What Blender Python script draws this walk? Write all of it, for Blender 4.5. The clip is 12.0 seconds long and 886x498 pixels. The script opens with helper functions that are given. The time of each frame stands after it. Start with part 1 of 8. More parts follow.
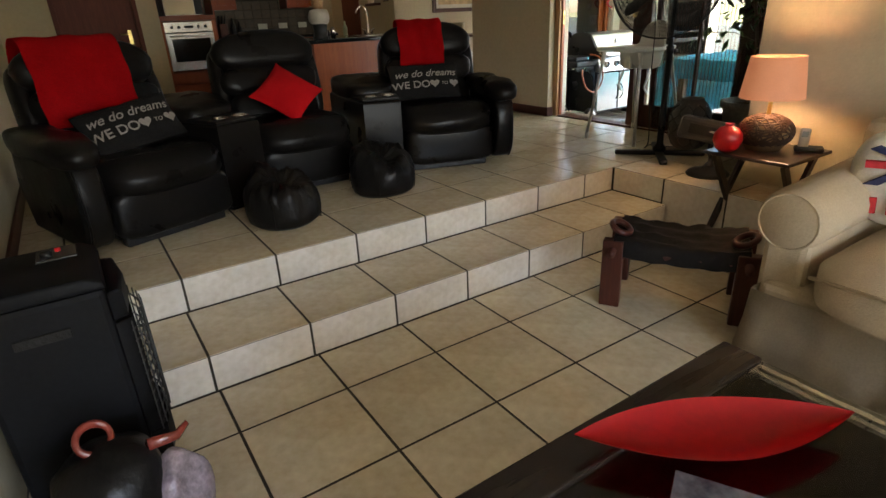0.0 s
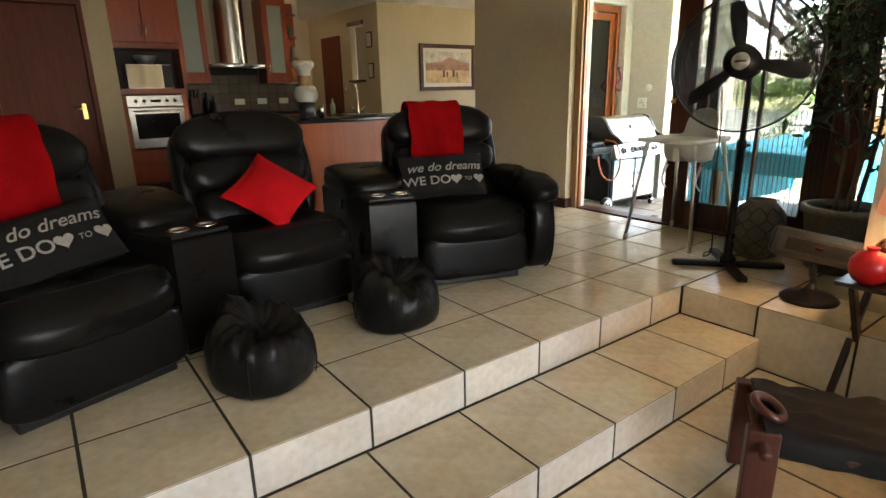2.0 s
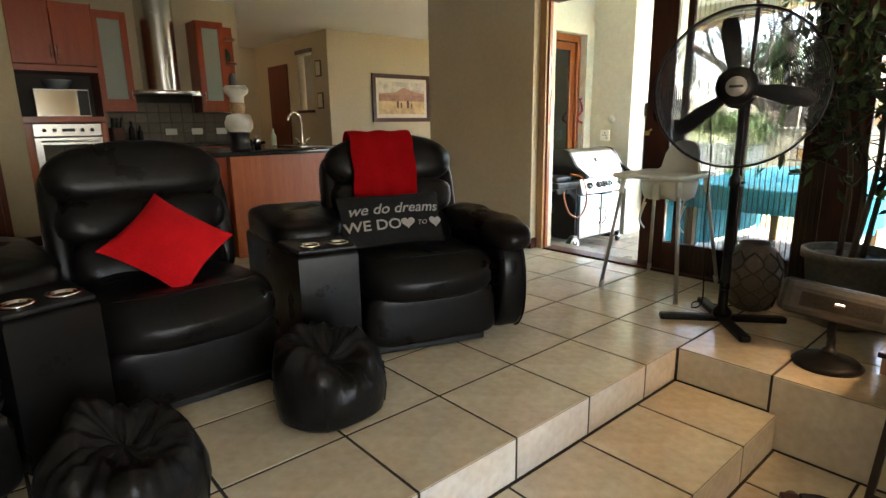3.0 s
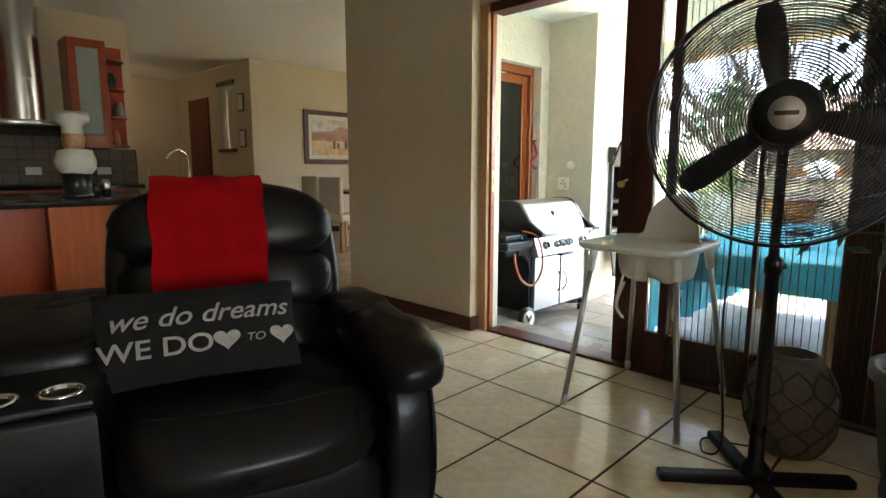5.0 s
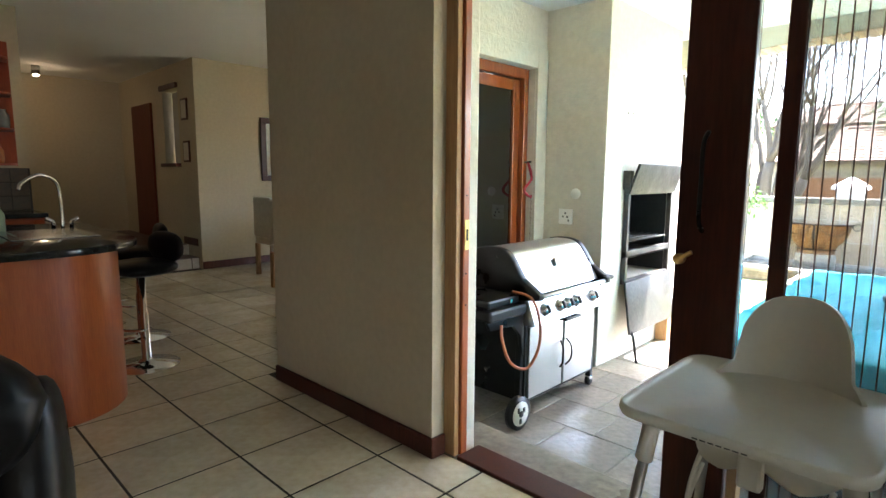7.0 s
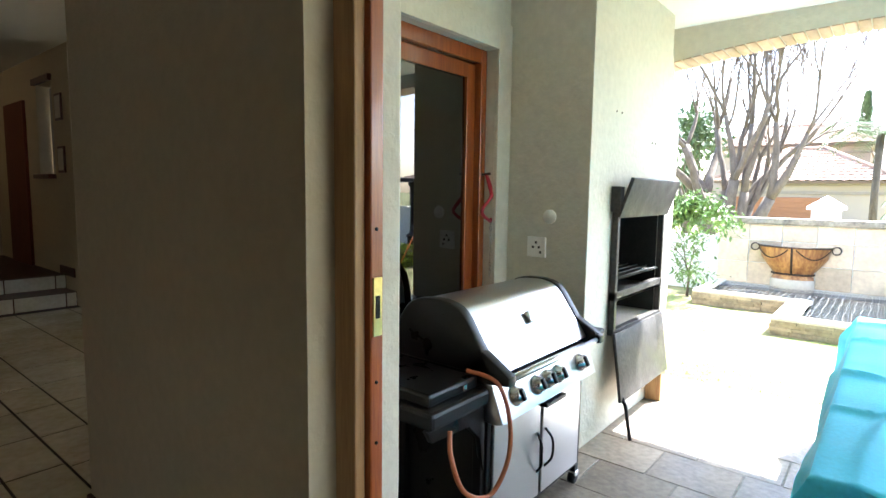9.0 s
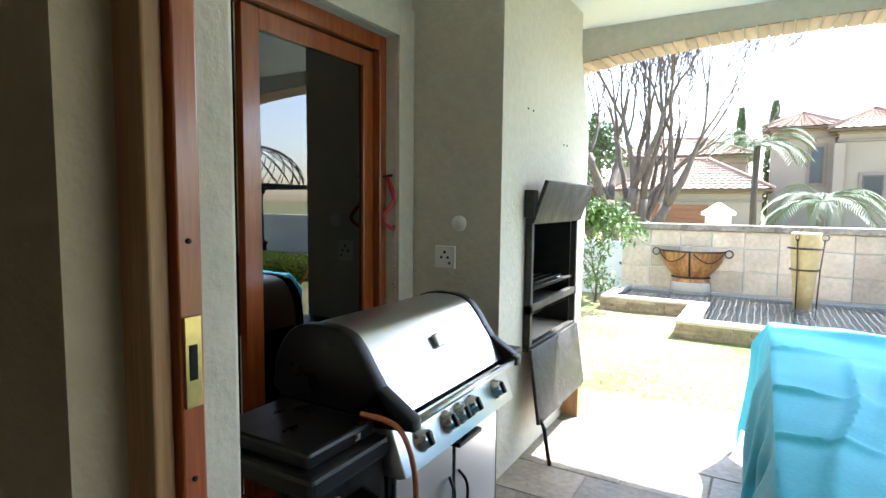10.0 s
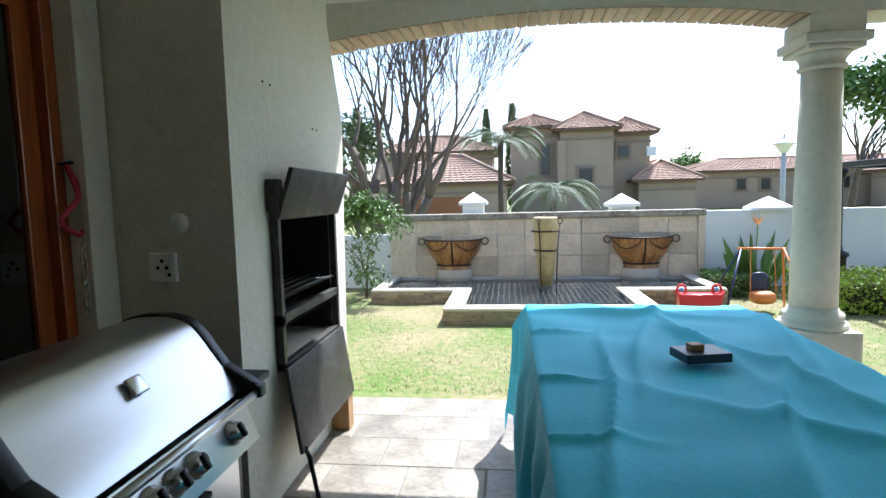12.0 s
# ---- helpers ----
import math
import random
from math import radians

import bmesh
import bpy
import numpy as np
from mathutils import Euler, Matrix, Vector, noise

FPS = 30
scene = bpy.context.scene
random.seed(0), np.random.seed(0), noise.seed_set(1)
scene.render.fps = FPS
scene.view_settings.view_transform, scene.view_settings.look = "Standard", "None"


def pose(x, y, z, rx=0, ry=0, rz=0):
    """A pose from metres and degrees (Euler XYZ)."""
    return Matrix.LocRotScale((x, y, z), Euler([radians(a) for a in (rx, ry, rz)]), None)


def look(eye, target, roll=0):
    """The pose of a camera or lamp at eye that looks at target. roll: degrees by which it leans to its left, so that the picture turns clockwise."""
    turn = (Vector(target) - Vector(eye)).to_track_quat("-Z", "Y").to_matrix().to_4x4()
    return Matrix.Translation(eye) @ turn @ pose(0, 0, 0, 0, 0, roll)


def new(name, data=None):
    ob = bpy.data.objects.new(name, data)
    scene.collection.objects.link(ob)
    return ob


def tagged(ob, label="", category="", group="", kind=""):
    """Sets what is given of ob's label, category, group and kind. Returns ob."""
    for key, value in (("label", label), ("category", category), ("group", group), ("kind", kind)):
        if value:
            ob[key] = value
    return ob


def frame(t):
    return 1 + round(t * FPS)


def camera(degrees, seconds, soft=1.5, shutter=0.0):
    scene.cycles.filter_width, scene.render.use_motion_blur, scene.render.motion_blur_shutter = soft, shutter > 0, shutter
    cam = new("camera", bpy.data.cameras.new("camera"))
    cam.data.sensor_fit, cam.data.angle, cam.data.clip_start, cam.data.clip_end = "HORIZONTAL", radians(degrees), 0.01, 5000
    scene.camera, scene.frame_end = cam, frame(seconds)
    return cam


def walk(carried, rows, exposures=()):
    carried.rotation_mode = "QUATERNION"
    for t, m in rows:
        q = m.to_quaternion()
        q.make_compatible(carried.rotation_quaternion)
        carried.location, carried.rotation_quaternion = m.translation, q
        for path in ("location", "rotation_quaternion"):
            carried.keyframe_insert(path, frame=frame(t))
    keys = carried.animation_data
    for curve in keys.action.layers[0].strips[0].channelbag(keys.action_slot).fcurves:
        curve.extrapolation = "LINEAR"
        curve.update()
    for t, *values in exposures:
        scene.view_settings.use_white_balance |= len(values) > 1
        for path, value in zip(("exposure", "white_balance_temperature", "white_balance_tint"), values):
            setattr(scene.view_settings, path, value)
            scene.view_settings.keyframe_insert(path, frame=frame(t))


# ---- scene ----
cam = camera(77.8, 12.0, soft=1.5)
PATH = [
    (0, (-0.056, -0.006, 1.065), (0.942, 1.544, 0.289), -2.7),
    (0.5, (-0.026, 0.21, 1.07), (0.983, 1.765, 0.318), -2.3),
    (1, (0.012, 0.462, 1.093), (1.055, 2.027, 0.413), -1.8),
    (1.5, (0.115, 0.718, 1.105), (1.197, 2.282, 0.484), -1.6),
    (2, (0.227, 0.991, 1.114), (1.367, 2.541, 0.568), -1.3),
    (2.5, (0.372, 1.221, 1.107), (1.586, 2.736, 0.627), -1.2),
    (3, (0.614, 1.44, 1.09), (1.892, 2.914, 0.65), -0.9),
    (3.5, (0.842, 1.602, 1.075), (2.158, 3.051, 0.666), -0.7),
    (3.7, (0.947, 1.674, 1.071), (2.281, 3.114, 0.69), -0.6),
    (5.3, (1.824, 2.261, 1.113), (3.232, 3.651, 0.824), 0.1),
    (5.5, (1.946, 2.352, 1.153), (3.356, 3.74, 0.861), 0.1),
    (6, (2.201, 2.528, 1.186), (3.622, 3.907, 0.906), 0.2),
    (6.5, (2.441, 2.688, 1.212), (3.864, 4.067, 0.939), 0.3),
    (7, (2.704, 2.902, 1.267), (4.127, 4.282, 0.999), 0.4),
    (7.2, (2.797, 2.974, 1.296), (4.221, 4.353, 1.027), 0.6),
    (8.8, (3.568, 3.579, 1.267), (5.077, 4.874, 1.056), 0.9),
    (9, (3.648, 3.616, 1.261), (5.188, 4.876, 1.055), 0.8),
    (9.5, (3.839, 3.721, 1.255), (5.461, 4.876, 1.063), 0.8),
    (10, (3.995, 3.792, 1.237), (5.718, 4.794, 1.067), 0.6),
    (10.5, (4.128, 3.825, 1.23), (5.948, 4.641, 1.073), 0.1),
    (11, (4.242, 3.845, 1.208), (6.148, 4.432, 1.066), -0.3),
    (11.5, (4.351, 3.84, 1.202), (6.3, 4.264, 1.046), -0.8),
    (12, (4.423, 3.826, 1.203), (6.4, 4.064, 1.018), -1.4),
]
EXPO = [(0.0, 4.05, 6750, 13), (1.5, 4.7, 6750, 13), (3.0, 4.65, 6650, 12), (5.5, 4.45, 6150, 11), (7.0, 4.2, 5950, 11), (9.0, 3.4, 5950, 10), (10.5, 2.3, 5900, 9), (12.0, 1.35, 5650, 8)]
walk(cam, [(t, look(eye, target, roll)) for t, eye, target, roll in PATH], EXPO)

# ---- world, sun and large lights ----
SUN_EL, SUN_AZ = radians(55.5), radians(118)  # azimuth from +y, clockwise
world = bpy.data.worlds.new("sky")
scene.world = world
world.use_nodes = True
wn = world.node_tree.nodes
sky = wn.new("ShaderNodeTexSky")
sky.sky_type, sky.sun_disc = "NISHITA", False
sky.sun_elevation, sky.sun_rotation = SUN_EL, SUN_AZ
sky.dust_density = 2.0
world.node_tree.links.new(sky.outputs[0], wn["Background"].inputs[0])
wn["Background"].inputs[1].default_value = 0.15
sun = new("sun", bpy.data.lights.new("sun", "SUN"))
sun.data.energy, sun.data.angle, sun.data.color = 5.0, radians(0.5), (1.0, 0.965, 0.91)
sun_from = Vector((math.sin(SUN_AZ) * math.cos(SUN_EL), math.cos(SUN_AZ) * math.cos(SUN_EL), math.sin(SUN_EL)))
sun.matrix_world = look(sun_from * 30, (0, 0, 0))


def window_light(name, eye, target, sx, sy, watts, colour=(0.93, 0.97, 1.0)):
    """Daylight from an area lamp in the opening of a window out of view."""
    l = bpy.data.lights.new(name, "AREA")
    l.shape, l.size, l.size_y, l.energy, l.color = "RECTANGLE", sx, sy, watts, colour
    ob = new(name, l)
    ob.matrix_world = look(eye, target)
    return ob


window_light("lounge_window_light", (0.9, -3.15, 1.0), (0.9, 0, 0.7), 2.6, 1.5, 3.0, (0.98, 0.98, 0.95))
# added fill lamp for the dining room, at an assumed, unseen window
window_light("dining_window_light", (9.25, 8.2, 1.45), (6, 8.2, 1.0), 0.4, 0.5, 0.08, (0.98, 0.98, 0.95))

# ---- materials ----
def mat(name, rgb, rough=0.5, metal=0.0, var=0.12, scale=6.0, fine=60.0, bump=0.0, bump_scale=80.0, rgb2=None, island=0.0,
        stretch=(1, 1, 1), coat=0.0, rough_var=0.0, obj_rand=0.0, spec=0.5):
    """A surface with variation at two scales, an optional second colour and fine relief."""
    m = bpy.data.materials.new(name)
    m.use_nodes = True
    n, k = m.node_tree.nodes, m.node_tree.links
    b = n["Principled BSDF"]
    tc = n.new("ShaderNodeTexCoord")
    mp = n.new("ShaderNodeMapping")
    mp.inputs["Scale"].default_value = stretch
    k.new(tc.outputs["Object"], mp.inputs[0])
    big, small = n.new("ShaderNodeTexNoise"), n.new("ShaderNodeTexNoise")
    for t, s in ((big, scale), (small, fine)):
        t.inputs["Scale"].default_value, t.inputs["Detail"].default_value = s, 6
        k.new(mp.outputs[0], t.inputs["Vector"])
    add = n.new("ShaderNodeMath")
    add.operation = "ADD"
    k.new(big.outputs[0], add.inputs[0])
    k.new(small.outputs[0], add.inputs[1])
    ramp = n.new("ShaderNodeMapRange")
    ramp.inputs[1].default_value, ramp.inputs[2].default_value = 0.72, 1.28
    k.new(add.outputs[0], ramp.inputs[0])
    mix = n.new("ShaderNodeMix")
    mix.data_type = "RGBA"
    lo = rgb2 or [max(0, c * (1 - var)) for c in rgb]
    hi = rgb if rgb2 else [min(1, c * (1 + var)) for c in rgb]
    mix.inputs["A"].default_value, mix.inputs["B"].default_value = (*lo, 1), (*hi, 1)
    k.new(ramp.outputs[0], mix.inputs["Factor"])
    out = mix.outputs["Result"]
    if island or obj_rand:
        hsv = n.new("ShaderNodeHueSaturation")
        src = n.new("ShaderNodeObjectInfo" if obj_rand else "ShaderNodeNewGeometry")
        r = n.new("ShaderNodeMapRange")
        a = obj_rand or island
        r.inputs[3].default_value, r.inputs[4].default_value = 1 - a, 1 + a
        k.new(src.outputs["Random" if obj_rand else "Random Per Island"], r.inputs[0])
        k.new(r.outputs[0], hsv.inputs["Value"])
        k.new(out, hsv.inputs["Color"])
        out = hsv.outputs[0]
    k.new(out, b.inputs["Base Color"])
    b.inputs["Metallic"].default_value, b.inputs["Roughness"].default_value = metal, rough
    b.inputs["Coat Weight"].default_value, b.inputs["Specular IOR Level"].default_value = coat, spec
    b.inputs["Coat Roughness"].default_value = 0.12
    if rough_var:
        rr = n.new("ShaderNodeMapRange")
        rr.inputs[1].default_value, rr.inputs[2].default_value = 0.3, 0.7
        rr.inputs[3].default_value, rr.inputs[4].default_value = max(0.02, rough - rough_var), min(1, rough + rough_var)
        k.new(big.outputs[0], rr.inputs[0])
        k.new(rr.outputs[0], b.inputs["Roughness"])
    if bump:
        bt = n.new("ShaderNodeTexNoise")
        bt.inputs["Scale"].default_value, bt.inputs["Detail"].default_value = bump_scale, 8
        k.new(mp.outputs[0], bt.inputs["Vector"])
        bp = n.new("ShaderNodeBump")
        bp.inputs["Strength"].default_value, bp.inputs["Distance"].default_value = bump, 0.01
        k.new(bt.outputs[0], bp.inputs["Height"])
        k.new(bp.outputs[0], b.inputs["Normal"])
    return m


def glow(name, rgb, strength):
    m = mat(name, rgb)
    b = m.node_tree.nodes["Principled BSDF"]
    b.inputs["Emission Color"].default_value, b.inputs["Emission Strength"].default_value = (*rgb, 1), strength
    return m


def glass(name, rgb=(0.95, 0.97, 0.96), rough=0.0, mirror=0.0):
    """Thin glass: mostly clear, with a true reflection by angle."""
    m = bpy.data.materials.new(name)
    m.use_nodes = True
    n, k = m.node_tree.nodes, m.node_tree.links
    n.remove(n["Principled BSDF"])
    tr, gl, fr, mx = (n.new("ShaderNode" + t) for t in ("BsdfTransparent", "BsdfGlossy", "Fresnel", "MixShader"))
    tr.inputs[0].default_value = (*rgb, 1)
    gl.inputs["Roughness"].default_value = rough
    fr.inputs["IOR"].default_value = 1.5
    ad = n.new("ShaderNodeMath")
    ad.inputs[1].default_value = mirror
    k.new(fr.outputs[0], ad.inputs[0])
    k.new(ad.outputs[0], mx.inputs[0])
    k.new(tr.outputs[0], mx.inputs[1])
    k.new(gl.outputs[0], mx.inputs[2])
    k.new(mx.outputs[0], n["Material Output"].inputs[0])
    return m


WALL = mat("cream_plaster", (0.52, 0.44, 0.305), 0.85, var=0.06, scale=1.2, fine=25, bump=0.25, bump_scale=60)
WALL_EXT = mat("grey_green_plaster", (0.60, 0.56, 0.465), 0.9, var=0.08, scale=0.9, fine=20, bump=0.5, bump_scale=35)
CEIL = mat("white_ceiling_paint", (0.78, 0.77, 0.73), 0.9, var=0.03, scale=1, bump=0.1)
GROUT = mat("dark_grout", (0.035, 0.028, 0.02), 0.9, var=0.3, scale=20, bump=0.3)
TILE = mat("beige_ceramic_tile", (0.71, 0.635, 0.48), 0.17, rgb2=(0.55, 0.46, 0.315), scale=4.0, fine=22, bump=0.03, bump_scale=14, obj_rand=0.05, rough_var=0.06)
TILE_FAR = mat("beige_ceramic_tile_far", (0.71, 0.635, 0.48), 0.17, rgb2=(0.55, 0.46, 0.315), scale=4.0, fine=22, bump=0.03, bump_scale=14, island=0.05, rough_var=0.06)
TILE_RISER = mat("pale_ceramic_riser_tile", (0.76, 0.71, 0.62), 0.25, rgb2=(0.63, 0.57, 0.47), scale=7.0, fine=30, obj_rand=0.04)
SLATE = mat("slate_tile", (0.30, 0.26, 0.205), 0.42, rgb2=(0.16, 0.135, 0.11), scale=3.0, fine=30, bump=0.35, bump_scale=22, obj_rand=0.18, rough_var=0.2)
SLATE_GROUT = mat("slate_grout", (0.23, 0.21, 0.18), 0.95, var=0.2, scale=20, bump=0.4)
DARKWOOD = mat("dark_stained_wood", (0.085, 0.024, 0.014), 0.42, rgb2=(0.050, 0.014, 0.009), scale=3, fine=18, stretch=(6, 6, 0.6), bump=0.012, rough_var=0.03, spec=0.35)
WENGE = mat("near_black_wood", (0.030, 0.012, 0.008), 0.28, rgb2=(0.018, 0.007, 0.005), scale=3, fine=18, stretch=(6, 6, 0.6), bump=0.02)
REDDOOR = mat("red_brown_door_stain", (0.15, 0.038, 0.020), 0.5, rgb2=(0.105, 0.026, 0.014), scale=3, fine=18, stretch=(6, 6, 0.6), bump=0.015, spec=0.25)
DOORWOOD = mat("varnished_meranti", (0.40, 0.105, 0.022), 0.3, rgb2=(0.24, 0.05, 0.012), scale=4, fine=22, stretch=(9, 9, 0.5), bump=0.06, coat=0.3)
PALEWOOD = mat("worn_pine", (0.44, 0.26, 0.11), 0.5, rgb2=(0.30, 0.15, 0.06), scale=4, fine=22, stretch=(9, 9, 0.5), bump=0.08)
CHERRY = mat("cherry_veneer", (0.35, 0.064, 0.017), 0.32, rgb2=(0.26, 0.042, 0.011), scale=2.5, fine=20, stretch=(8, 8, 0.7), bump=0.02, coat=0.2)
CHERRY_LIGHT = mat("orange_cherry_veneer", (0.46, 0.115, 0.026), 0.4, rgb2=(0.34, 0.075, 0.017), scale=2.5, fine=20, stretch=(10, 10, 0.6), bump=0.02, coat=0.2)
LEATHER = mat("black_leather", (0.007, 0.0062, 0.0060), 0.32, var=0.3, scale=4, fine=40, bump=0.14, bump_scale=20, rough_var=0.07, spec=0.15)
LEATHER_SOFT = mat("soft_black_leather", (0.007, 0.0062, 0.0060), 0.38, var=0.3, scale=5, fine=40, bump=0.5, bump_scale=18, rough_var=0.08, spec=0.22)
REDCLOTH = mat("red_fleece", (0.52, 0.006, 0.010), 0.95, var=0.16, scale=8, fine=140, bump=0.5, bump_scale=180, spec=0.15)
BLACKCLOTH = mat("charcoal_cotton", (0.010, 0.0095, 0.0095), 0.9, var=0.25, scale=10, fine=120, bump=0.4, bump_scale=220, spec=0.2)
PRINT = mat("white_print", (0.30, 0.28, 0.26), 0.9, var=0.2, scale=40, fine=160)
BLACKPLASTIC = mat("black_plastic", (0.010, 0.010, 0.011), 0.42, spec=0.3, var=0.2, scale=6, bump=0.04, bump_scale=200)
GREYPLASTIC = mat("grey_plastic", (0.045, 0.045, 0.043), 0.5, spec=0.2, var=0.15, scale=6)
WHITEPLASTIC = mat("white_plastic", (0.66, 0.65, 0.58), 0.35, var=0.03, scale=3)
BLACKMETAL = mat("black_enamel", (0.008, 0.008, 0.0085), 0.32, spec=0.28, var=0.25, scale=7, bump=0.04, bump_scale=90, rough_var=0.08)
STEEL = mat("brushed_steel", (0.58, 0.58, 0.58), 0.26, 1.0, var=0.03, scale=2, fine=60, stretch=(2, 2, 8), rough_var=0.015)
STEELX = mat("brushed_steel_sheet", (0.62, 0.62, 0.62), 0.30, 1.0, var=0.02, scale=2, fine=60, stretch=(0.6, 25, 25), rough_var=0.012)
CHROME = mat("chrome", (0.75, 0.75, 0.75), 0.08, 1.0, var=0.03)
ALU = mat("grey_aluminium_tube", (0.48, 0.48, 0.47), 0.35, 0.9, var=0.08)
BRASS = mat("worn_brass", (0.70, 0.52, 0.20), 0.28, 1.0, var=0.15, scale=20)
RUSTY = mat("sooty_steel", (0.075, 0.068, 0.06), 0.5, 0.55, rgb2=(0.028, 0.027, 0.027), scale=5, fine=40, bump=0.25, bump_scale=50, rough_var=0.2)
# real soot, and the flat black that paints shade into small holes
SOOT_HOLE_BLACK = mat("soot_hole_black", (0.012, 0.011, 0.010), 0.95, var=0.4, scale=10, bump=0.3)
GRANITE = mat("black_granite", (0.02, 0.02, 0.021), 0.12, var=0.5, scale=60, fine=220)
GLASS = glass("clear_glass")
# the dark tint stands in for a dim room behind the patio door
DARKGLASS = glass("darkened_patio_glass", (0.14, 0.155, 0.15), 0.0, 0.09)
SLING = mat("worn_black_sling", (0.009, 0.007, 0.006), 0.7, var=0.3, scale=6, fine=40, bump=0.2, bump_scale=40, spec=0.15)
LINEN = mat("beige_linen", (0.46, 0.37, 0.25), 0.9, var=0.1, scale=5, fine=120, bump=0.3, bump_scale=160, spec=0.2)
GRASS = mat("lawn_grass", (0.085, 0.15, 0.03), 0.9, rgb2=(0.27, 0.21, 0.13), scale=1.1, fine=14, bump=0.6, bump_scale=40, spec=0.1)
CLOTH = mat("turquoise_cloth", (0.085, 0.62, 0.90), 0.6, var=0.08, scale=3, fine=90, bump=0.12, bump_scale=60, spec=0.2)
WHITEWALL = mat("white_painted_wall", (0.74, 0.74, 0.72), 0.9, var=0.05, scale=1.5, bump=0.3, bump_scale=30)
TERRA = mat("terracotta_roof_tile", (0.44, 0.29, 0.21), 0.85, rgb2=(0.30, 0.19, 0.135), scale=1.5, fine=12, island=0.15)
TAUPE = mat("taupe_house_plaster", (0.36, 0.275, 0.20), 0.9, var=0.07, scale=0.6, bump=0.2)

# ---- building helpers ----
def thing(name, m, label, category, group=""):
    ob = new(name)
    ob.empty_display_size = 0.1
    ob.matrix_world = m
    return tagged(ob, label, category, group)


def mesh_of(bm, name, material, smooth=True, angle=47):
    me = bpy.data.meshes.new(name)
    if smooth and bm.faces.layers.int.get("flat") is None:
        for f in bm.faces:
            f.smooth = True
        for e in bm.edges:
            if len(e.link_faces) == 2 and e.calc_face_angle(0) > radians(angle):
                e.smooth = False
    bm.to_mesh(me)
    bm.free()
    for m in material if isinstance(material, (list, tuple)) else [material]:
        me.materials.append(m)
    return me


def part(name, bm, material, parent=None, label="", smooth=True, angle=47):
    """One mesh object, under a thing or a part."""
    ob = new(name, mesh_of(bm, name, material, smooth, angle))
    if parent is not None:
        ob.parent = parent
    if label:
        ob["label"] = label
    return ob


def structure(name, bm, material, label="", category="", smooth=False):
    return tagged(part(name, bm, material, smooth=smooth), label, category, kind="structure")


def solo(name, bm, material, label, category, group="", smooth=True):
    return tagged(part(name, bm, material, smooth=smooth), label, category, group)


def B(*items):
    """A bmesh of boxes, each (x0, x1, y0, y1, z0, z1), with an optional bevel as the seventh number."""
    bm = bmesh.new()
    bm.faces.layers.int.new("flat")
    for it in items:
        box(bm, *it)
    return bm


def box(bm, x0, x1, y0, y1, z0, z1, bevel=0.0, m=None, seg=2):
    vs = [bm.verts.new((x, y, z)) for x in (x0, x1) for y in (y0, y1) for z in (z0, z1)]
    fs = [bm.faces.new([vs[i] for i in f]) for f in ((0, 1, 3, 2), (4, 6, 7, 5), (0, 4, 5, 1), (2, 3, 7, 6), (0, 2, 6, 4), (1, 5, 7, 3))]
    if m is not None:
        bmesh.ops.transform(bm, matrix=m, verts=vs)
    if bevel:
        es = list({e for f in fs for e in f.edges})
        bmesh.ops.bevel(bm, geom=es, offset=bevel, segments=seg, affect="EDGES", profile=0.5)
    return bm


def prism(bm, outline, lo, hi, axis="z", bevel=0.0, seg=2):
    """An outline of 2D points pushed from lo to hi along an axis."""
    def p(a, b, c):
        return {"z": (a, b, c), "y": (a, c, b), "x": (c, a, b)}[axis]
    lo_v = [bm.verts.new(p(a, b, lo)) for a, b in outline]
    hi_v = [bm.verts.new(p(a, b, hi)) for a, b in outline]
    n = len(outline)
    fs = [bm.faces.new(lo_v[::-1]), bm.faces.new(hi_v)]
    fs += [bm.faces.new((lo_v[i], lo_v[(i + 1) % n], hi_v[(i + 1) % n], hi_v[i])) for i in range(n)]
    bmesh.ops.recalc_face_normals(bm, faces=fs)
    if bevel:
        es = list({e for f in fs[:2] for e in f.edges})
        bmesh.ops.bevel(bm, geom=es, offset=bevel, segments=seg, affect="EDGES", profile=0.5)
    return bm


def ring(bm, centre, u, v, ru, rv, seg):
    return [bm.verts.new(centre + u * (ru * math.cos(2 * math.pi * i / seg)) + v * (rv * math.sin(2 * math.pi * i / seg))) for i in range(seg)]


def skin(bm, rings, closed=False, caps=True):
    n = len(rings[0])
    pairs = list(zip(rings, rings[1:])) + ([(rings[-1], rings[0])] if closed else [])
    for a, b in pairs:
        for i in range(n):
            bm.faces.new((a[i], a[(i + 1) % n], b[(i + 1) % n], b[i]))
    if caps and not closed:
        bm.faces.new(rings[0][::-1])
        bm.faces.new(rings[-1])
    return bm


def tube(bm, pts, r, seg=8, closed=False):
    """A tube along points; r is one radius or one for each point."""
    pts = [Vector(p) for p in pts]
    rs = r if isinstance(r, (list, tuple)) else [r] * len(pts)
    rings, ref = [], None
    n = len(pts)
    for i, p in enumerate(pts):
        a = pts[(i - 1) % n] if closed or i else p
        b = pts[(i + 1) % n] if closed or i < n - 1 else p
        d = (b - a).normalized()
        if ref is None:
            ref = d.orthogonal().normalized()
        u = (ref - d * ref.dot(d))
        u = u.normalized() if u.length > 1e-6 else d.orthogonal().normalized()
        ref = u
        rings.append(ring(bm, p, u, d.cross(u), rs[i], rs[i], seg))
    return skin(bm, rings, closed)


def lathe(bm, profile, seg=24, centre=(0, 0, 0), caps=True):
    c = Vector(centre)
    rings = [ring(bm, c + Vector((0, 0, z)), Vector((1, 0, 0)), Vector((0, 1, 0)), max(r, 1e-4), max(r, 1e-4), seg) for r, z in profile]
    return skin(bm, rings, caps=caps)


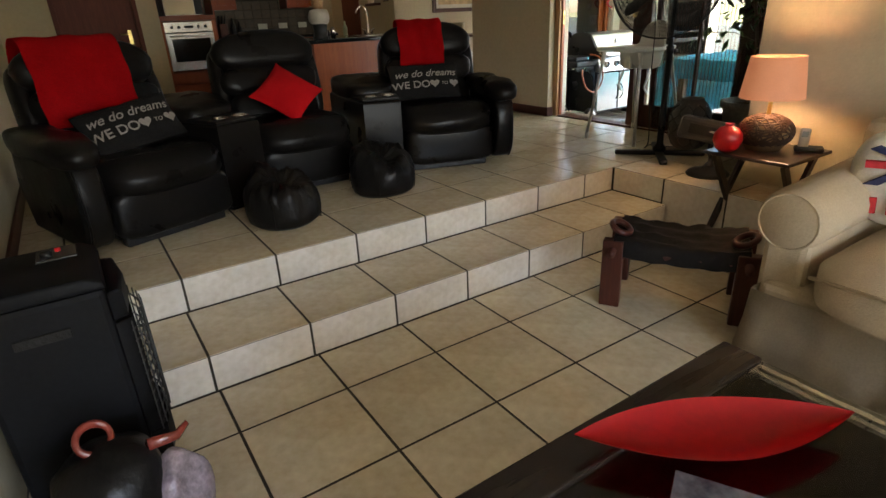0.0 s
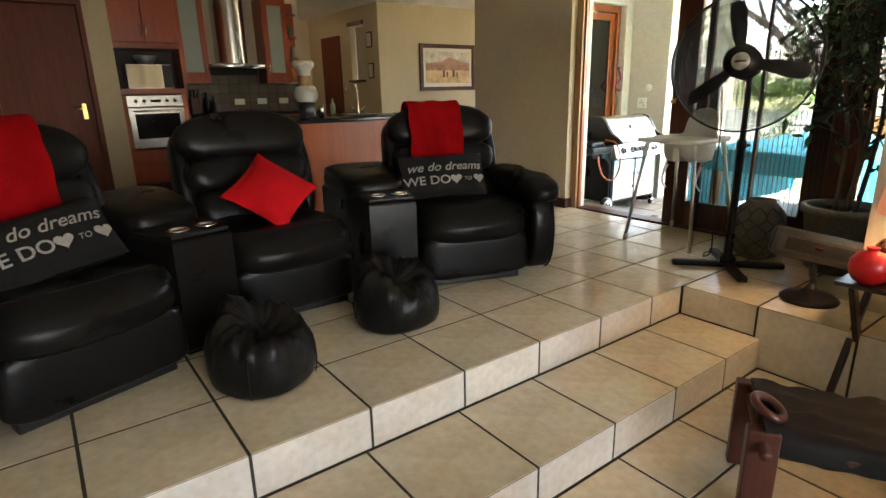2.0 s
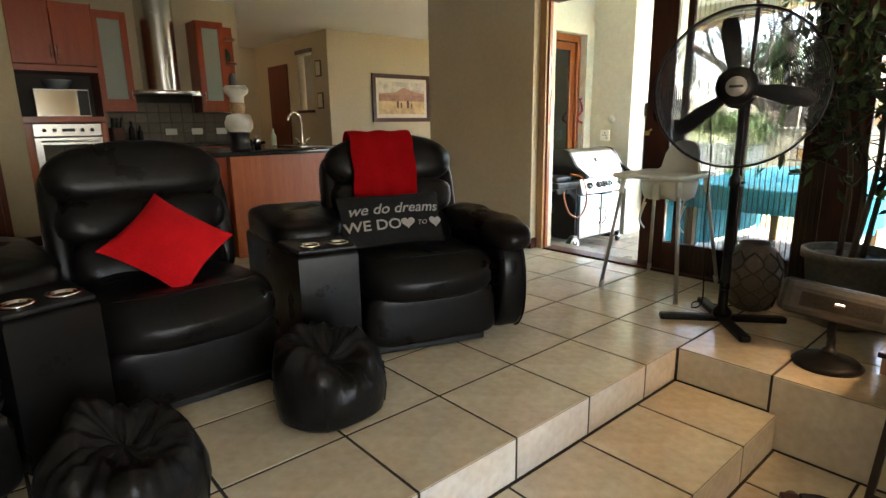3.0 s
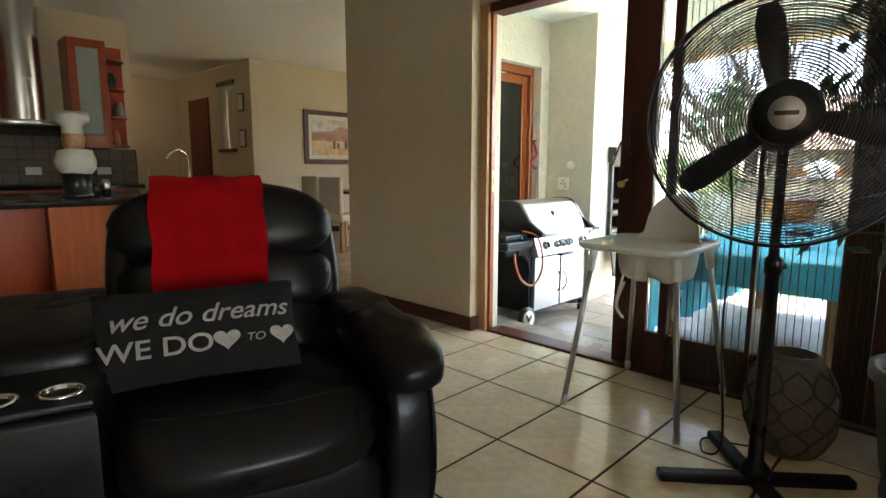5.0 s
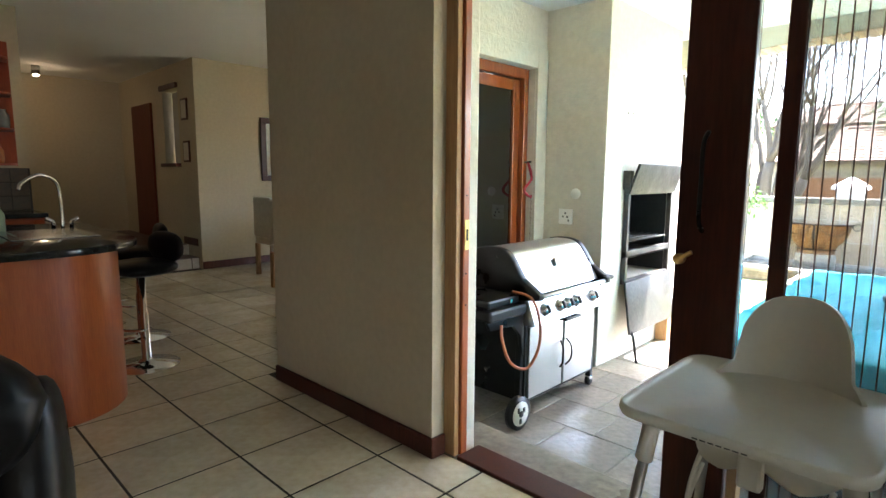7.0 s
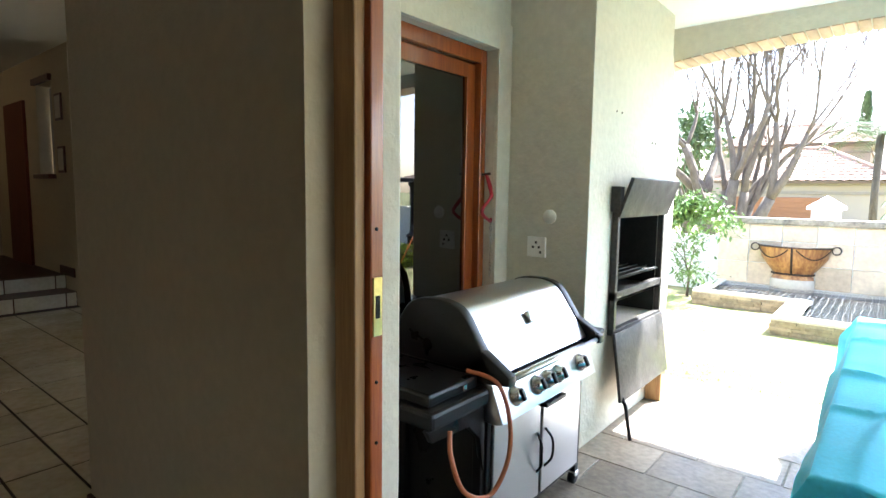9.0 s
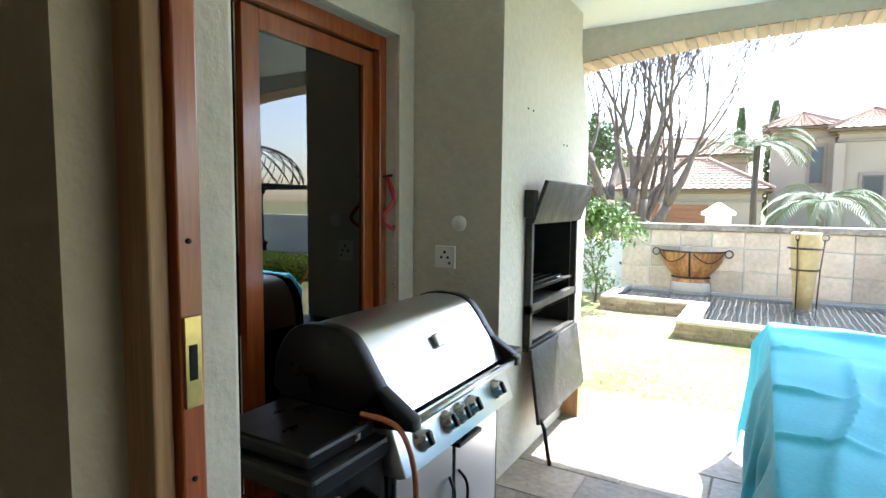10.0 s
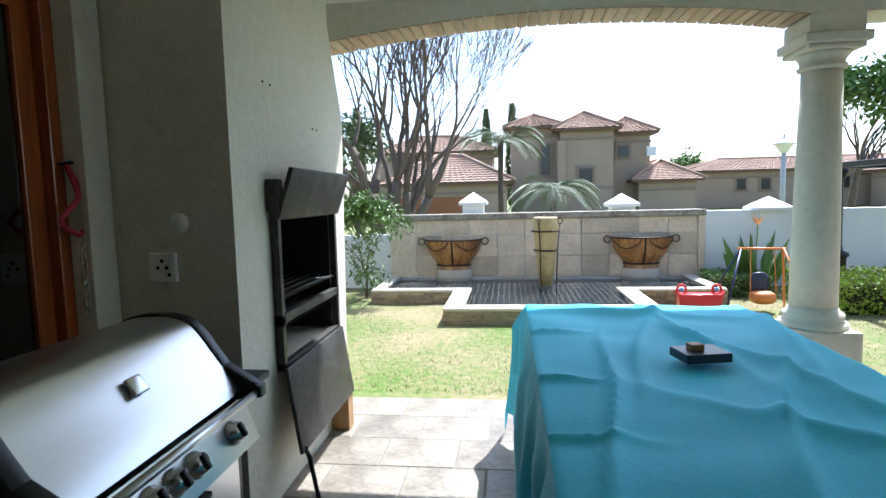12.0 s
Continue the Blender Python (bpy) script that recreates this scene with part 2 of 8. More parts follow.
def soft(bm, centre, size, power=3.0, seg=20, rows=12, m=None, wobble=0.0, sag=None):
    """A stuffed, rounded block: a superellipsoid with folds."""
    c, rings = Vector(centre), []
    a, b, h = (s / 2 for s in size)
    e = 2 / power

    def pw(v):
        return math.copysign(abs(v) ** e, v)
    made = []
    for j in range(rows + 1):
        ph = math.pi * (j / rows - 0.5)
        rr, zz = max(pw(math.cos(ph)), 1e-3), pw(math.sin(ph))
        row = []
        for i in range(seg):
            th = 2 * math.pi * (i + 0.5) / seg
            p = Vector((a * rr * pw(math.cos(th)), b * rr * pw(math.sin(th)), h * zz))
            if wobble:
                p += p.normalized() * wobble * noise.noise((p + c) * 7)
            if sag:
                p = sag(p)
            q = c + p
            row.append(bm.verts.new(m @ q if m else q))
        rings.append(row)
    return skin(bm, rings)


def arc(c, r, a0, a1, n, plane="xz", y=0.0):
    out = []
    for i in range(n + 1):
        a = radians(a0 + (a1 - a0) * i / n)
        u, w = c[0] + r * math.cos(a), c[1] + r * math.sin(a)
        out.append({"xz": (u, y, w), "xy": (u, w, y), "yz": (y, u, w)}[plane])
    return out


def smooth_line(pts, n=6):
    """A Catmull-Rom line through points."""
    pts = [Vector(p) for p in pts]
    out = []
    for i in range(len(pts) - 1):
        p0, p1, p2, p3 = pts[max(i - 1, 0)], pts[i], pts[i + 1], pts[min(i + 2, len(pts) - 1)]
        for k in range(n):
            t = k / n
            out.append(0.5 * ((2 * p1) + (p2 - p0) * t + (2 * p0 - 5 * p1 + 4 * p2 - p3) * t * t + (3 * p1 - p0 - 3 * p2 + p3) * t ** 3))
    return out + [pts[-1]]

# ---- the large structure ----
LOW, MID, PATIO, GROUND = -0.344, -0.172, -0.24, -0.28
ROOM_TOP = 2.72
G = 0.0025  # the tiles stand this far above their bed

structure("floor_lounge", B((-0.6, 3.6, -3.3, 2.14, LOW - 0.3, LOW - G)), GROUT, "dark grout bed of the sunken lounge floor", "floor")
structure("step_lower", B((-0.6, 3.14, 2.141, 2.606, LOW - 0.3, MID - G)), GROUT, "tiled lower step up from the lounge", "step")
structure("floor_upper", B((-0.6, 4.42, 2.607, 10.3, LOW - 0.3, -G), (3.151, 3.62, -0.2, 2.606, LOW - 0.3, -G), (3.62, 4.42, 1.65, 2.606, LOW - 0.3, -G),
                           (4.42, 9.4, 5.92, 10.3, LOW - 0.3, -G)), GROUT, "dark grout bed of the raised floor", "floor")
structure("floor_hall", B((3.6, 5.65, 10.3, 13.4, -0.3, 0.15), (3.6, 5.65, 10.62, 13.4, 0.15, 0.30)), DARKWOOD, "dark reddish floor of the stepped hall", "floor")

# inner walls
structure("wall_left", B((-0.75, -0.5, -3.3, 8.2, LOW, ROOM_TOP)), WALL, "cream plaster wall of the lounge", "wall")
structure("wall_back_lounge", B((-0.75, -0.4, -3.5, -3.2, LOW, ROOM_TOP), (2.2, 3.8, -3.5, -3.2, LOW, ROOM_TOP), (-0.4, 2.2, -3.5, -3.2, LOW, 0.25),
                                (-0.4, 2.2, -3.5, -3.2, 1.75, ROOM_TOP)), WALL, "cream plaster wall with a wide window", "wall")
structure("wall_lamp_side", B((3.5, 3.72, -3.3, 1.87, LOW, ROOM_TOP)), WALL, "cream plaster wall behind the sofa", "wall")
structure("wall_alcove", B((3.72, 4.7, 1.65, 1.87, LOW, ROOM_TOP)), WALL, "cream plaster wall beside the sliding door", "wall")
structure("wall_door_side", B((4.35, 4.57, 4.56, 5.92, LOW, ROOM_TOP)), WALL, "cream plaster wall between lounge and patio door", "wall")
structure("wall_above_door", B((4.42, 4.64, 1.87, 4.56, 2.12, ROOM_TOP)), WALL, "cream plaster lintel over the sliding door", "wall")
structure("wall_kitchen_door", B((-0.5, 0.02, 8.0, 8.2, 0, ROOM_TOP), (0.90, 1.12, 8.0, 9.2, 0, ROOM_TOP), (0.02, 0.90, 8.0, 8.2, 2.1, ROOM_TOP)), WALL,
          "cream plaster wall round a dark door", "wall")
structure("wall_kitchen", B((1.12, 3.72, 9.2, 9.4, 0, ROOM_TOP)), WALL, "cream plaster kitchen wall behind the units", "wall")
structure("wall_hall_left", B((3.5, 3.72, 9.4, 13.4, 0, ROOM_TOP)), WALL, "cream plaster hall wall", "wall")
structure("wall_hall_end", B((3.5, 5.9, 13.2, 13.4, 0, ROOM_TOP)), WALL, "cream plaster end wall of the hall", "wall")
structure("wall_hall_right", B((5.65, 5.85, 10.4, 10.75, 0, ROOM_TOP), (5.65, 5.85, 10.75, 11.3, 0, 1.38), (5.65, 5.85, 10.75, 11.3, 2.4, ROOM_TOP),
                               (5.65, 5.85, 11.3, 13.2, 0, ROOM_TOP)), WALL, "cream plaster hall wall with a niche", "wall")
structure("wall_picture", B((5.65, 9.4, 10.2, 10.4, 0, ROOM_TOP)), WALL, "cream plaster dining wall with a picture", "wall")
# unseen wall; its small opening is added to let daylight in
structure("wall_dining_right", B((9.2, 9.4, 5.92, 8.0, 0, ROOM_TOP), (9.2, 9.4, 8.4, 10.2, 0, ROOM_TOP), (9.2, 9.4, 8.0, 8.4, 0, 1.2), (9.2, 9.4, 8.0, 8.4, 1.7, ROOM_TOP)),
          WALL, "unseen cream plaster dining wall with an added light opening", "wall")
structure("ceiling", B((-0.75, 4.64, -3.5, 10.2, ROOM_TOP, ROOM_TOP + 0.2), (4.64, 9.4, 5.92, 10.2, ROOM_TOP, ROOM_TOP + 0.2),
                       (3.5, 5.9, 10.2, 13.4, ROOM_TOP, ROOM_TOP + 0.2)), CEIL, "flat white painted ceiling", "ceiling")

# patio shell
structure("patio_floor", B((4.46, 8.25, -3.0, 5.5, PATIO - 0.2, PATIO - G)), SLATE_GROUT, "grouted bed of the slate patio", "floor")
structure("wall_patio", B((4.57, 4.95, 5.5, 5.92, -0.3, 2.72), (6.42, 8.6, 5.5, 5.92, -0.3, 2.72), (4.95, 6.42, 5.5, 5.92, 2.1, 2.72), (4.95, 6.42, 5.5, 5.92, -0.3, -0.1)),
          WALL_EXT, "rough grey-green plaster patio wall", "wall")
structure("wall_house_south", B((4.42, 4.64, -3.0, 1.65, -0.3, 2.72)), WALL_EXT, "rough plaster outer wall of the house", "wall")
structure("patio_ceiling", B((4.64, 8.55, -3.2, 5.5, 2.56, 2.66)), CEIL, "white painted patio ceiling", "ceiling")
bm = bmesh.new()
prism(bm, [(6.57, 1.125), (8.104, 1.125), (8.14, 1.75), (7.9, 2.3), (7.9, 2.56), (6.57, 2.56)], 4.95, 5.5, "y")
prism(bm, [(6.57, -0.3), (6.932, -0.3), (6.932, 1.125), (6.57, 1.125)], 4.95, 5.5, "y")
prism(bm, [(7.748, -0.3), (8.02, -0.3), (8.104, 1.125), (7.748, 1.125)], 4.95, 5.5, "y")
prism(bm, [(6.932, -0.3), (7.748, -0.3), (7.748, 0.40), (6.932, 0.40)], 4.95, 5.5, "y")
chim = structure("chimney_breast", bm, WALL_EXT, "grey-green plastered chimney breast round the braai", "chimney")

# arched beam between chimney and column
def arch_z(y):
    return 2.295 + 0.13 * (1 - ((y - 3.5) / 1.65) ** 2)


ys = [5.5, 5.15] + [5.15 - 3.3 * i / 24 for i in range(1, 25)] + [1.55]
prof = [(5.5, 2.3)] + [(y, arch_z(y)) for y in ys[1:-1]] + [(1.55, 2.3), (1.55, 2.9), (5.5, 2.9)]
bm = bmesh.new()
prism(bm, prof, 8.25, 8.55, "x")
structure("patio_beam", bm, WALL_EXT, "plastered arched beam with a brick soffit", "beam")
structure("patio_beam_south", B((8.25, 8.55, -3.2, 1.55, 2.3, 2.9)), WALL_EXT, "plastered straight patio beam", "beam")

# ground
bm = bmesh.new()
bmesh.ops.create_grid(bm, x_segments=60, y_segments=60, size=600)
bmesh.ops.translate(bm, verts=bm.verts, vec=(608.2, 0, GROUND - 0.03))
structure("ground", bm, GRASS, "wide dry ground reaching the horizon", "ground")
bm = bmesh.new()
bmesh.ops.create_grid(bm, x_segments=40, y_segments=60, size=0.5)
for v in bm.verts:
    v.co = Vector((8.2 + (v.co.x + 0.5) * 5.2, -8 + (v.co.y + 0.5) * 15, 0))
    v.co.z = GROUND + 0.015 * noise.noise(v.co * 1.3)
structure("lawn", bm, GRASS, "patchy green lawn with bare soil", "lawn")
structure("feature_wall", B((13.4, 13.65, 0.80, 5.80, GROUND - 0.1, 0.90)), WHITEWALL, "pale stone-clad garden feature wall", "wall")
structure("boundary_wall", B((13.5, 13.7, -14, 0.80, GROUND - 0.1, 0.90), (13.5, 13.7, 5.80, 14, GROUND - 0.1, 0.6)), WHITEWALL, "white painted boundary wall", "wall")

# ---- lounge seating ----
def leather_cushion(name, parent, c, size, power=3.2, label="", m=None, wob=0.012, mt=None, sag=None):
    bm = bmesh.new()
    soft(bm, c, size, power, 28, 16, m, wob, sag)
    return part(name, bm, mt or LEATHER, parent, label, angle=80)


def recliner(m, arm_side=0, label=""):
    """A reclining cinema seat that faces -y; its origin is the middle of the front at the floor."""
    r = thing("recliner", m, label, "recliner", "black leather recliners")
    part("base", B((-0.31, 0.31, 0.10, 0.78, 0.03, 0.26, 0.03)), LEATHER, r)
    leather_cushion("footrest", r, (0, 0.075, 0.18), (0.67, 0.15, 0.27), 5.0)
    part("kick_panel", B((-0.29, 0.29, 0.07, 0.14, 0.0, 0.06, 0.01)), BLACKPLASTIC, r)

    def dish(p):
        """The seat sags in the middle and rolls over its front edge."""
        d = Vector((0, 0, 0))
        if p.z > 0:
            d.z -= 0.030 * math.exp(-(p.x / 0.19) ** 2 - ((p.y - 0.06) / 0.20) ** 2)
            d.z += 0.006 * math.sin(p.x * 30 + 2 * math.sin(p.y * 11)) * math.exp(-((p.y + 0.12) / 0.16) ** 2)
        d.z -= 0.035 * max(0.0, (-p.y - 0.20) / 0.16) ** 2 if p.z > 0 else 0.0
        return p + d
    leather_cushion("seat", r, (0, 0.325, 0.365), (0.70, 0.74, 0.25), 3.6, sag=dish)
    tilt = pose(0, 0.60, 0.36, -15)
    back = part("backrest", B((-0.33, 0.33, 0.10, 0.19, -0.2, 0.64, 0.05)), LEATHER, r)
    back.matrix_local = tilt

    def tuft(p):
        """Shallow pulls and creases that run from the seams."""
        return p + Vector((0, 0.010 * math.sin(p.x * 26 + p.z * 14) * math.exp(-abs(p.z) * 11) + 0.012 * math.cos(p.x * 9), 0.006 * math.sin(p.x * 17)))
    leather_cushion("lumbar_cushion", r, (0, 0.03, 0.15), (0.66, 0.20, 0.27), 3.0, m=tilt, sag=tuft)
    leather_cushion("back_cushion", r, (0, 0.045, 0.345), (0.72, 0.19, 0.24), 3.2, m=tilt, sag=tuft)
    leather_cushion("headrest", r, (0, 0.045, 0.565), (0.76, 0.24, 0.29), 3.4, m=tilt, sag=lambda p: p + Vector((0, 0.015 * math.cos(p.x * 6), -0.35 * p.x * p.x * (1 if p.z > 0 else 0))))
    for k in (-1, 1):
        leather_cushion("back_wing", r, (k * 0.35, 0.11, 0.32), (0.10, 0.20, 0.56), 3.0, m=tilt)
    if arm_side:
        a = arm_side
        x0, x1 = sorted((a * 0.345, a * 0.485))
        bm = bmesh.new()
        outline = smooth_line([(0.12, 0.04, 0), (0.05, 0.07, 0), (-0.005, 0.16, 0), (-0.02, 0.30, 0), (0.0, 0.44, 0), (0.05, 0.53, 0)], 4) + [Vector((0.80, 0.53, 0)), Vector((0.88, 0.30, 0)), Vector((0.80, 0.04, 0))]
        prism(bm, [(p.x, p.y) for p in outline], x0, x1, "x", 0.028, 3)
        part("arm_panel", bm, LEATHER, r)
        bm = bmesh.new()
        tube(bm, [(a * 0.468, p.x - 0.012, p.y) for p in outline[2:21]], 0.006, 6)
        part("welt", bm, LEATHER, r)
        leather_cushion("arm_pad", r, (a * 0.42, 0.36, 0.555), (0.24, 0.86, 0.15), 3.4, sag=lambda p: p + Vector((0, 0, 0.03 * (p.y / 0.43) ** 2 * (-1 if p.y < 0 else 0.4) + 0.005 * math.sin(p.y * 34 + p.x * 20))))
    bm = bmesh.new()
    tube(bm, [(x, 0.16 - 0.10 * math.cos(x * 4.2), 0.478 - abs(x) * 0.03) for x in [-0.27 + 0.03 * i for i in range(19)]], 0.002, 5)
    part("seam", bm, BLACKCLOTH, r)
    return r


def console(m):
    """A wedge between two seats, wider at the back, with a cup tray before a raised arm pad."""
    c = thing("cup_holder_console", m, "black leather armrest console with two steel cup holders", "console", "seat consoles")

    def wedge(y0, y1, z0, z1, inset, bevel, seg=3):
        bm = bmesh.new()
        w0, w1 = 0.137 + 0.14 * y0 - inset, 0.137 + 0.14 * y1 - inset
        prism(bm, [(-w0, y0), (w0, y0), (w1, y1), (-w1, y1)], z0, z1, "z", bevel, seg)
        return bm
    part("body", wedge(0.0, 0.84, 0.02, 0.535, 0.0, 0.022), LEATHER, c)
    part("plinth", wedge(0.03, 0.80, 0.0, 0.02, 0.02, 0.0), BLACKPLASTIC, c)
    part("tray", wedge(0.012, 0.30, 0.535, 0.556, 0.008, 0.008), BLACKPLASTIC, c, "glossy black tray")
    bm = bmesh.new()
    soft(bm, (0, 0, 0), (2, 0.62, 0.16), 5.0, 32, 14)
    for v in bm.verts:
        w = 0.135 + 0.14 * (v.co.y + 0.60)
        v.co = Vector((v.co.x * w, v.co.y + 0.60, v.co.z + 0.545 + 0.05 * (v.co.y + 0.31) / 0.62 + 0.006 * noise.noise(Vector((v.co.x * 3, v.co.y * 8, 0)))))
    part("arm_pad", bm, LEATHER, c, angle=80)
    for k in (-1, 1):
        bm = bmesh.new()
        lathe(bm, [(0.036, 0.553), (0.050, 0.554), (0.051, 0.562), (0.041, 0.563), (0.038, 0.560), (0.035, 0.525), (0.0, 0.525)], 28, (k * 0.066, 0.085, 0.004), caps=False)
        part("cup_holder", bm, CHROME, c, "shiny steel cup holder")
    return c


R1, R2, R3 = pose(0.315, 3.23, 0, 0, 0, 18), pose(1.225, 3.585, 0, 0, 0, -1), pose(2.245, 3.375, 0, 0, 0, -20)
recliner(R1, -1, "black leather recliner with a red throw on its back")
recliner(R2, 0, "black leather recliner with a red scatter cushion")
recliner(R3, 1, "black leather recliner beside the open floor")
console(pose(0.765, 3.50, 0, 0, 0, 15))
console(pose(1.805, 3.60, 0, 0, 0, -15))


def throw(m, width, label):
    """A folded fleece over the top of a backrest."""
    bm = bmesh.new()
    prof = [(0.0, -0.080, 0.215), (0.0, -0.078, 0.28), (0.0, -0.085, 0.40), (0.0, -0.10, 0.52), (0.0, -0.09, 0.63), (0.0, -0.04, 0.705), (0.0, 0.04, 0.73), (0.0, 0.13, 0.70), (0.0, 0.18, 0.62), (0.0, 0.19, 0.35)]
    line = smooth_line(prof, 5)
    nx = 16
    rows = []
    for p in line:
        rows.append([bm.verts.new((width * (i / nx - 0.5) + 0.004 * math.sin(p.z * 30), p.y + 0.004 * math.sin(i * 1.3 + p.z * 9), p.z + 0.004 * math.sin(i * 0.9))) for i in range(nx + 1)])
    for a, b in zip(rows, rows[1:]):
        for i in range(nx):
            bm.faces.new((a[i], a[i + 1], b[i + 1], b[i]))
    bmesh.ops.solidify(bm, geom=bm.faces[:], thickness=-0.014)
    ob = solo("throw_blanket", bm, REDCLOTH, label, "blanket", "red throws")
    ob.matrix_world = m @ pose(0, 0.60, 0.365, -15)
    return ob


throw(R3 @ pose(-0.065, -0.018, 0), 0.36, "red fleece throw folded over a black headrest")
throw(R1 @ pose(-0.08, -0.018, 0.0, 0, 0, 0), 0.50, "rumpled red fleece throw over a black backrest")


def heart(bm, cx, cz, s, y):
    pts = []
    for i in range(26):
        t = 2 * math.pi * i / 26
        pts.append((cx + s * 0.0312 * 16 * math.sin(t) ** 3 / 16 * 16, cz + s * 0.0312 * (13 * math.cos(t) - 5 * math.cos(2 * t) - 2 * math.cos(3 * t) - math.cos(4 * t))))
    prism(bm, [(a, b) for a, b in pts], y - 0.0015, y, "y")


def text_mesh(body, size, shear=0.0, extrude=0.0006, bold=0.0):
    cu = bpy.data.curves.new("text", "FONT")
    cu.body, cu.size, cu.shear, cu.extrude, cu.offset, cu.align_x, cu.align_y = body, size, shear, extrude, bold, "CENTER", "CENTER"
    ob = bpy.data.objects.new("text", cu)
    scene.collection.objects.link(ob)
    dg = bpy.context.evaluated_depsgraph_get()
    me = bpy.data.meshes.new_from_object(ob.evaluated_get(dg))
    bpy.data.objects.remove(ob)
    return me


def lettering(name, body, size, m, material, parent, shear=0.0, bend=None, bold=0.0, stretch=1.0):
    me = text_mesh(body, size, shear, bold=bold)
    bm = bmesh.new()
    bm.from_mesh(me)
    bpy.data.meshes.remove(me)
    if stretch != 1.0:
        bmesh.ops.scale(bm, vec=(stretch, 1, 1), verts=bm.verts)
    if bend:
        bmesh.ops.subdivide_edges(bm, edges=[e for e in bm.edges if e.calc_length() > 0.02], cuts=2)
        bmesh.ops.transform(bm, matrix=m, verts=bm.verts)
        for v in bm.verts:
            v.co = bend(v.co)
        m = Matrix()
    ob = part(name, bm, material, parent, smooth=False)
    ob.matrix_local = m
    return ob


def slogan_cushion(m, label):
    c = thing("slogan_cushion", m, label, "cushion", "slogan cushions")
    bm = bmesh.new()

    def face(x, z):
        u, w = min(1, abs(x) / 0.25), min(1, abs(z) / 0.15)
        return 0.062 * (max(0.0, 1 - u ** 2.6) * max(0.0, 1 - w ** 2.6)) ** 0.55
    n, k = 26, 16
    for s in (-1, 1):
        g = [[bm.verts.new((0.245 * (2 * i / n - 1) * (1 - 0.05 * (1 - abs(2 * j / k - 1))), s * (face(0.245 * (2 * i / n - 1), 0.145 * (2 * j / k - 1)) + 0.004 * noise.noise(Vector((i * 0.35, j * 0.35, s)))),
                             0.145 * (2 * j / k - 1) * (1 - 0.07 * (1 - abs(2 * i / n - 1))))) for j in range(k + 1)] for i in range(n + 1)]
        for i in range(n):
            for j in range(k):
                q = (g[i][j], g[i + 1][j], g[i + 1][j + 1], g[i][j + 1])
                bm.faces.new(q if s < 0 else q[::-1])
    bmesh.ops.remove_doubles(bm, verts=bm.verts, dist=0.012)
    part("cover", bm, BLACKCLOTH, c, angle=120)

    def on(p):
        return Vector((p.x, -face(p.x, p.z) - 0.007 + (p.y), p.z))
    up = pose(0, 0, 0, 90)
    lettering("script_line", "we do dreams", 0.08, Matrix.Translation((0.0, 0, 0.045)) @ up, PRINT, c, 0.35, on, 0.0006, 0.92)
    lettering("capital_line", "WE DO", 0.076, Matrix.Translation((-0.105, 0, -0.042)) @ up, PRINT, c, 0.0, on, 0.001)
    lettering("small_word", "TO", 0.034, Matrix.Translation((0.125, 0, -0.042)) @ pose(0, 0, 0, 90, 0, 0), PRINT, c, 0.2, on)
    for hx in (0.055, 0.195):
        bm = bmesh.new()
        heart(bm, hx, -0.038, 0.066, 0)
        for v in bm.verts:
            v.co = on(v.co)
        part("heart", bm, PRINT, c)
    return c


slogan_cushion(R3 @ pose(-0.115, 0.34, 0.615, -24, 0, 2) @ Matrix.Diagonal((1.12, 1.1, 0.94, 1)), "charcoal cushion printed with white lettering and hearts on the seat")
slogan_cushion(R1 @ pose(-0.02, 0.32, 0.585, -38, -9, -4) @ Matrix.Diagonal((1.03, 1.1, 0.98, 1)), "charcoal cushion printed with white lettering leaning on the arm")

bm = bmesh.new()
n = 18
for s in (-1, 1):
    g = [[bm.verts.new((0.21 * (2 * i / n - 1) * (1 - 0.10 * (1 - (2 * j / n - 1) ** 2)), s * 0.075 * ((1 - (2 * i / n - 1) ** 2) * (1 - (2 * j / n - 1) ** 2)) ** 0.5, 0.21 * (2 * j / n - 1) * (1 - 0.10 * (1 - (2 * i / n - 1) ** 2)))) for j in range(n + 1)] for i in range(n + 1)]
    for i in range(n):
        for j in range(n):
            q = (g[i][j], g[i + 1][j], g[i + 1][j + 1], g[i][j + 1])
            bm.faces.new(q if s < 0 else q[::-1])
bmesh.ops.remove_doubles(bm, verts=bm.verts, dist=0.0015)
ob = solo("scatter_cushion", bm, REDCLOTH, "plain red square cushion lying on a recliner", "cushion")
ob.matrix_world = R2 @ pose(-0.01, 0.30, 0.63, -44, 0, -3) @ pose(0, 0, 0, 0, 45, 0) @ Matrix.Diagonal((0.89, 0.95, 0.89, 1))


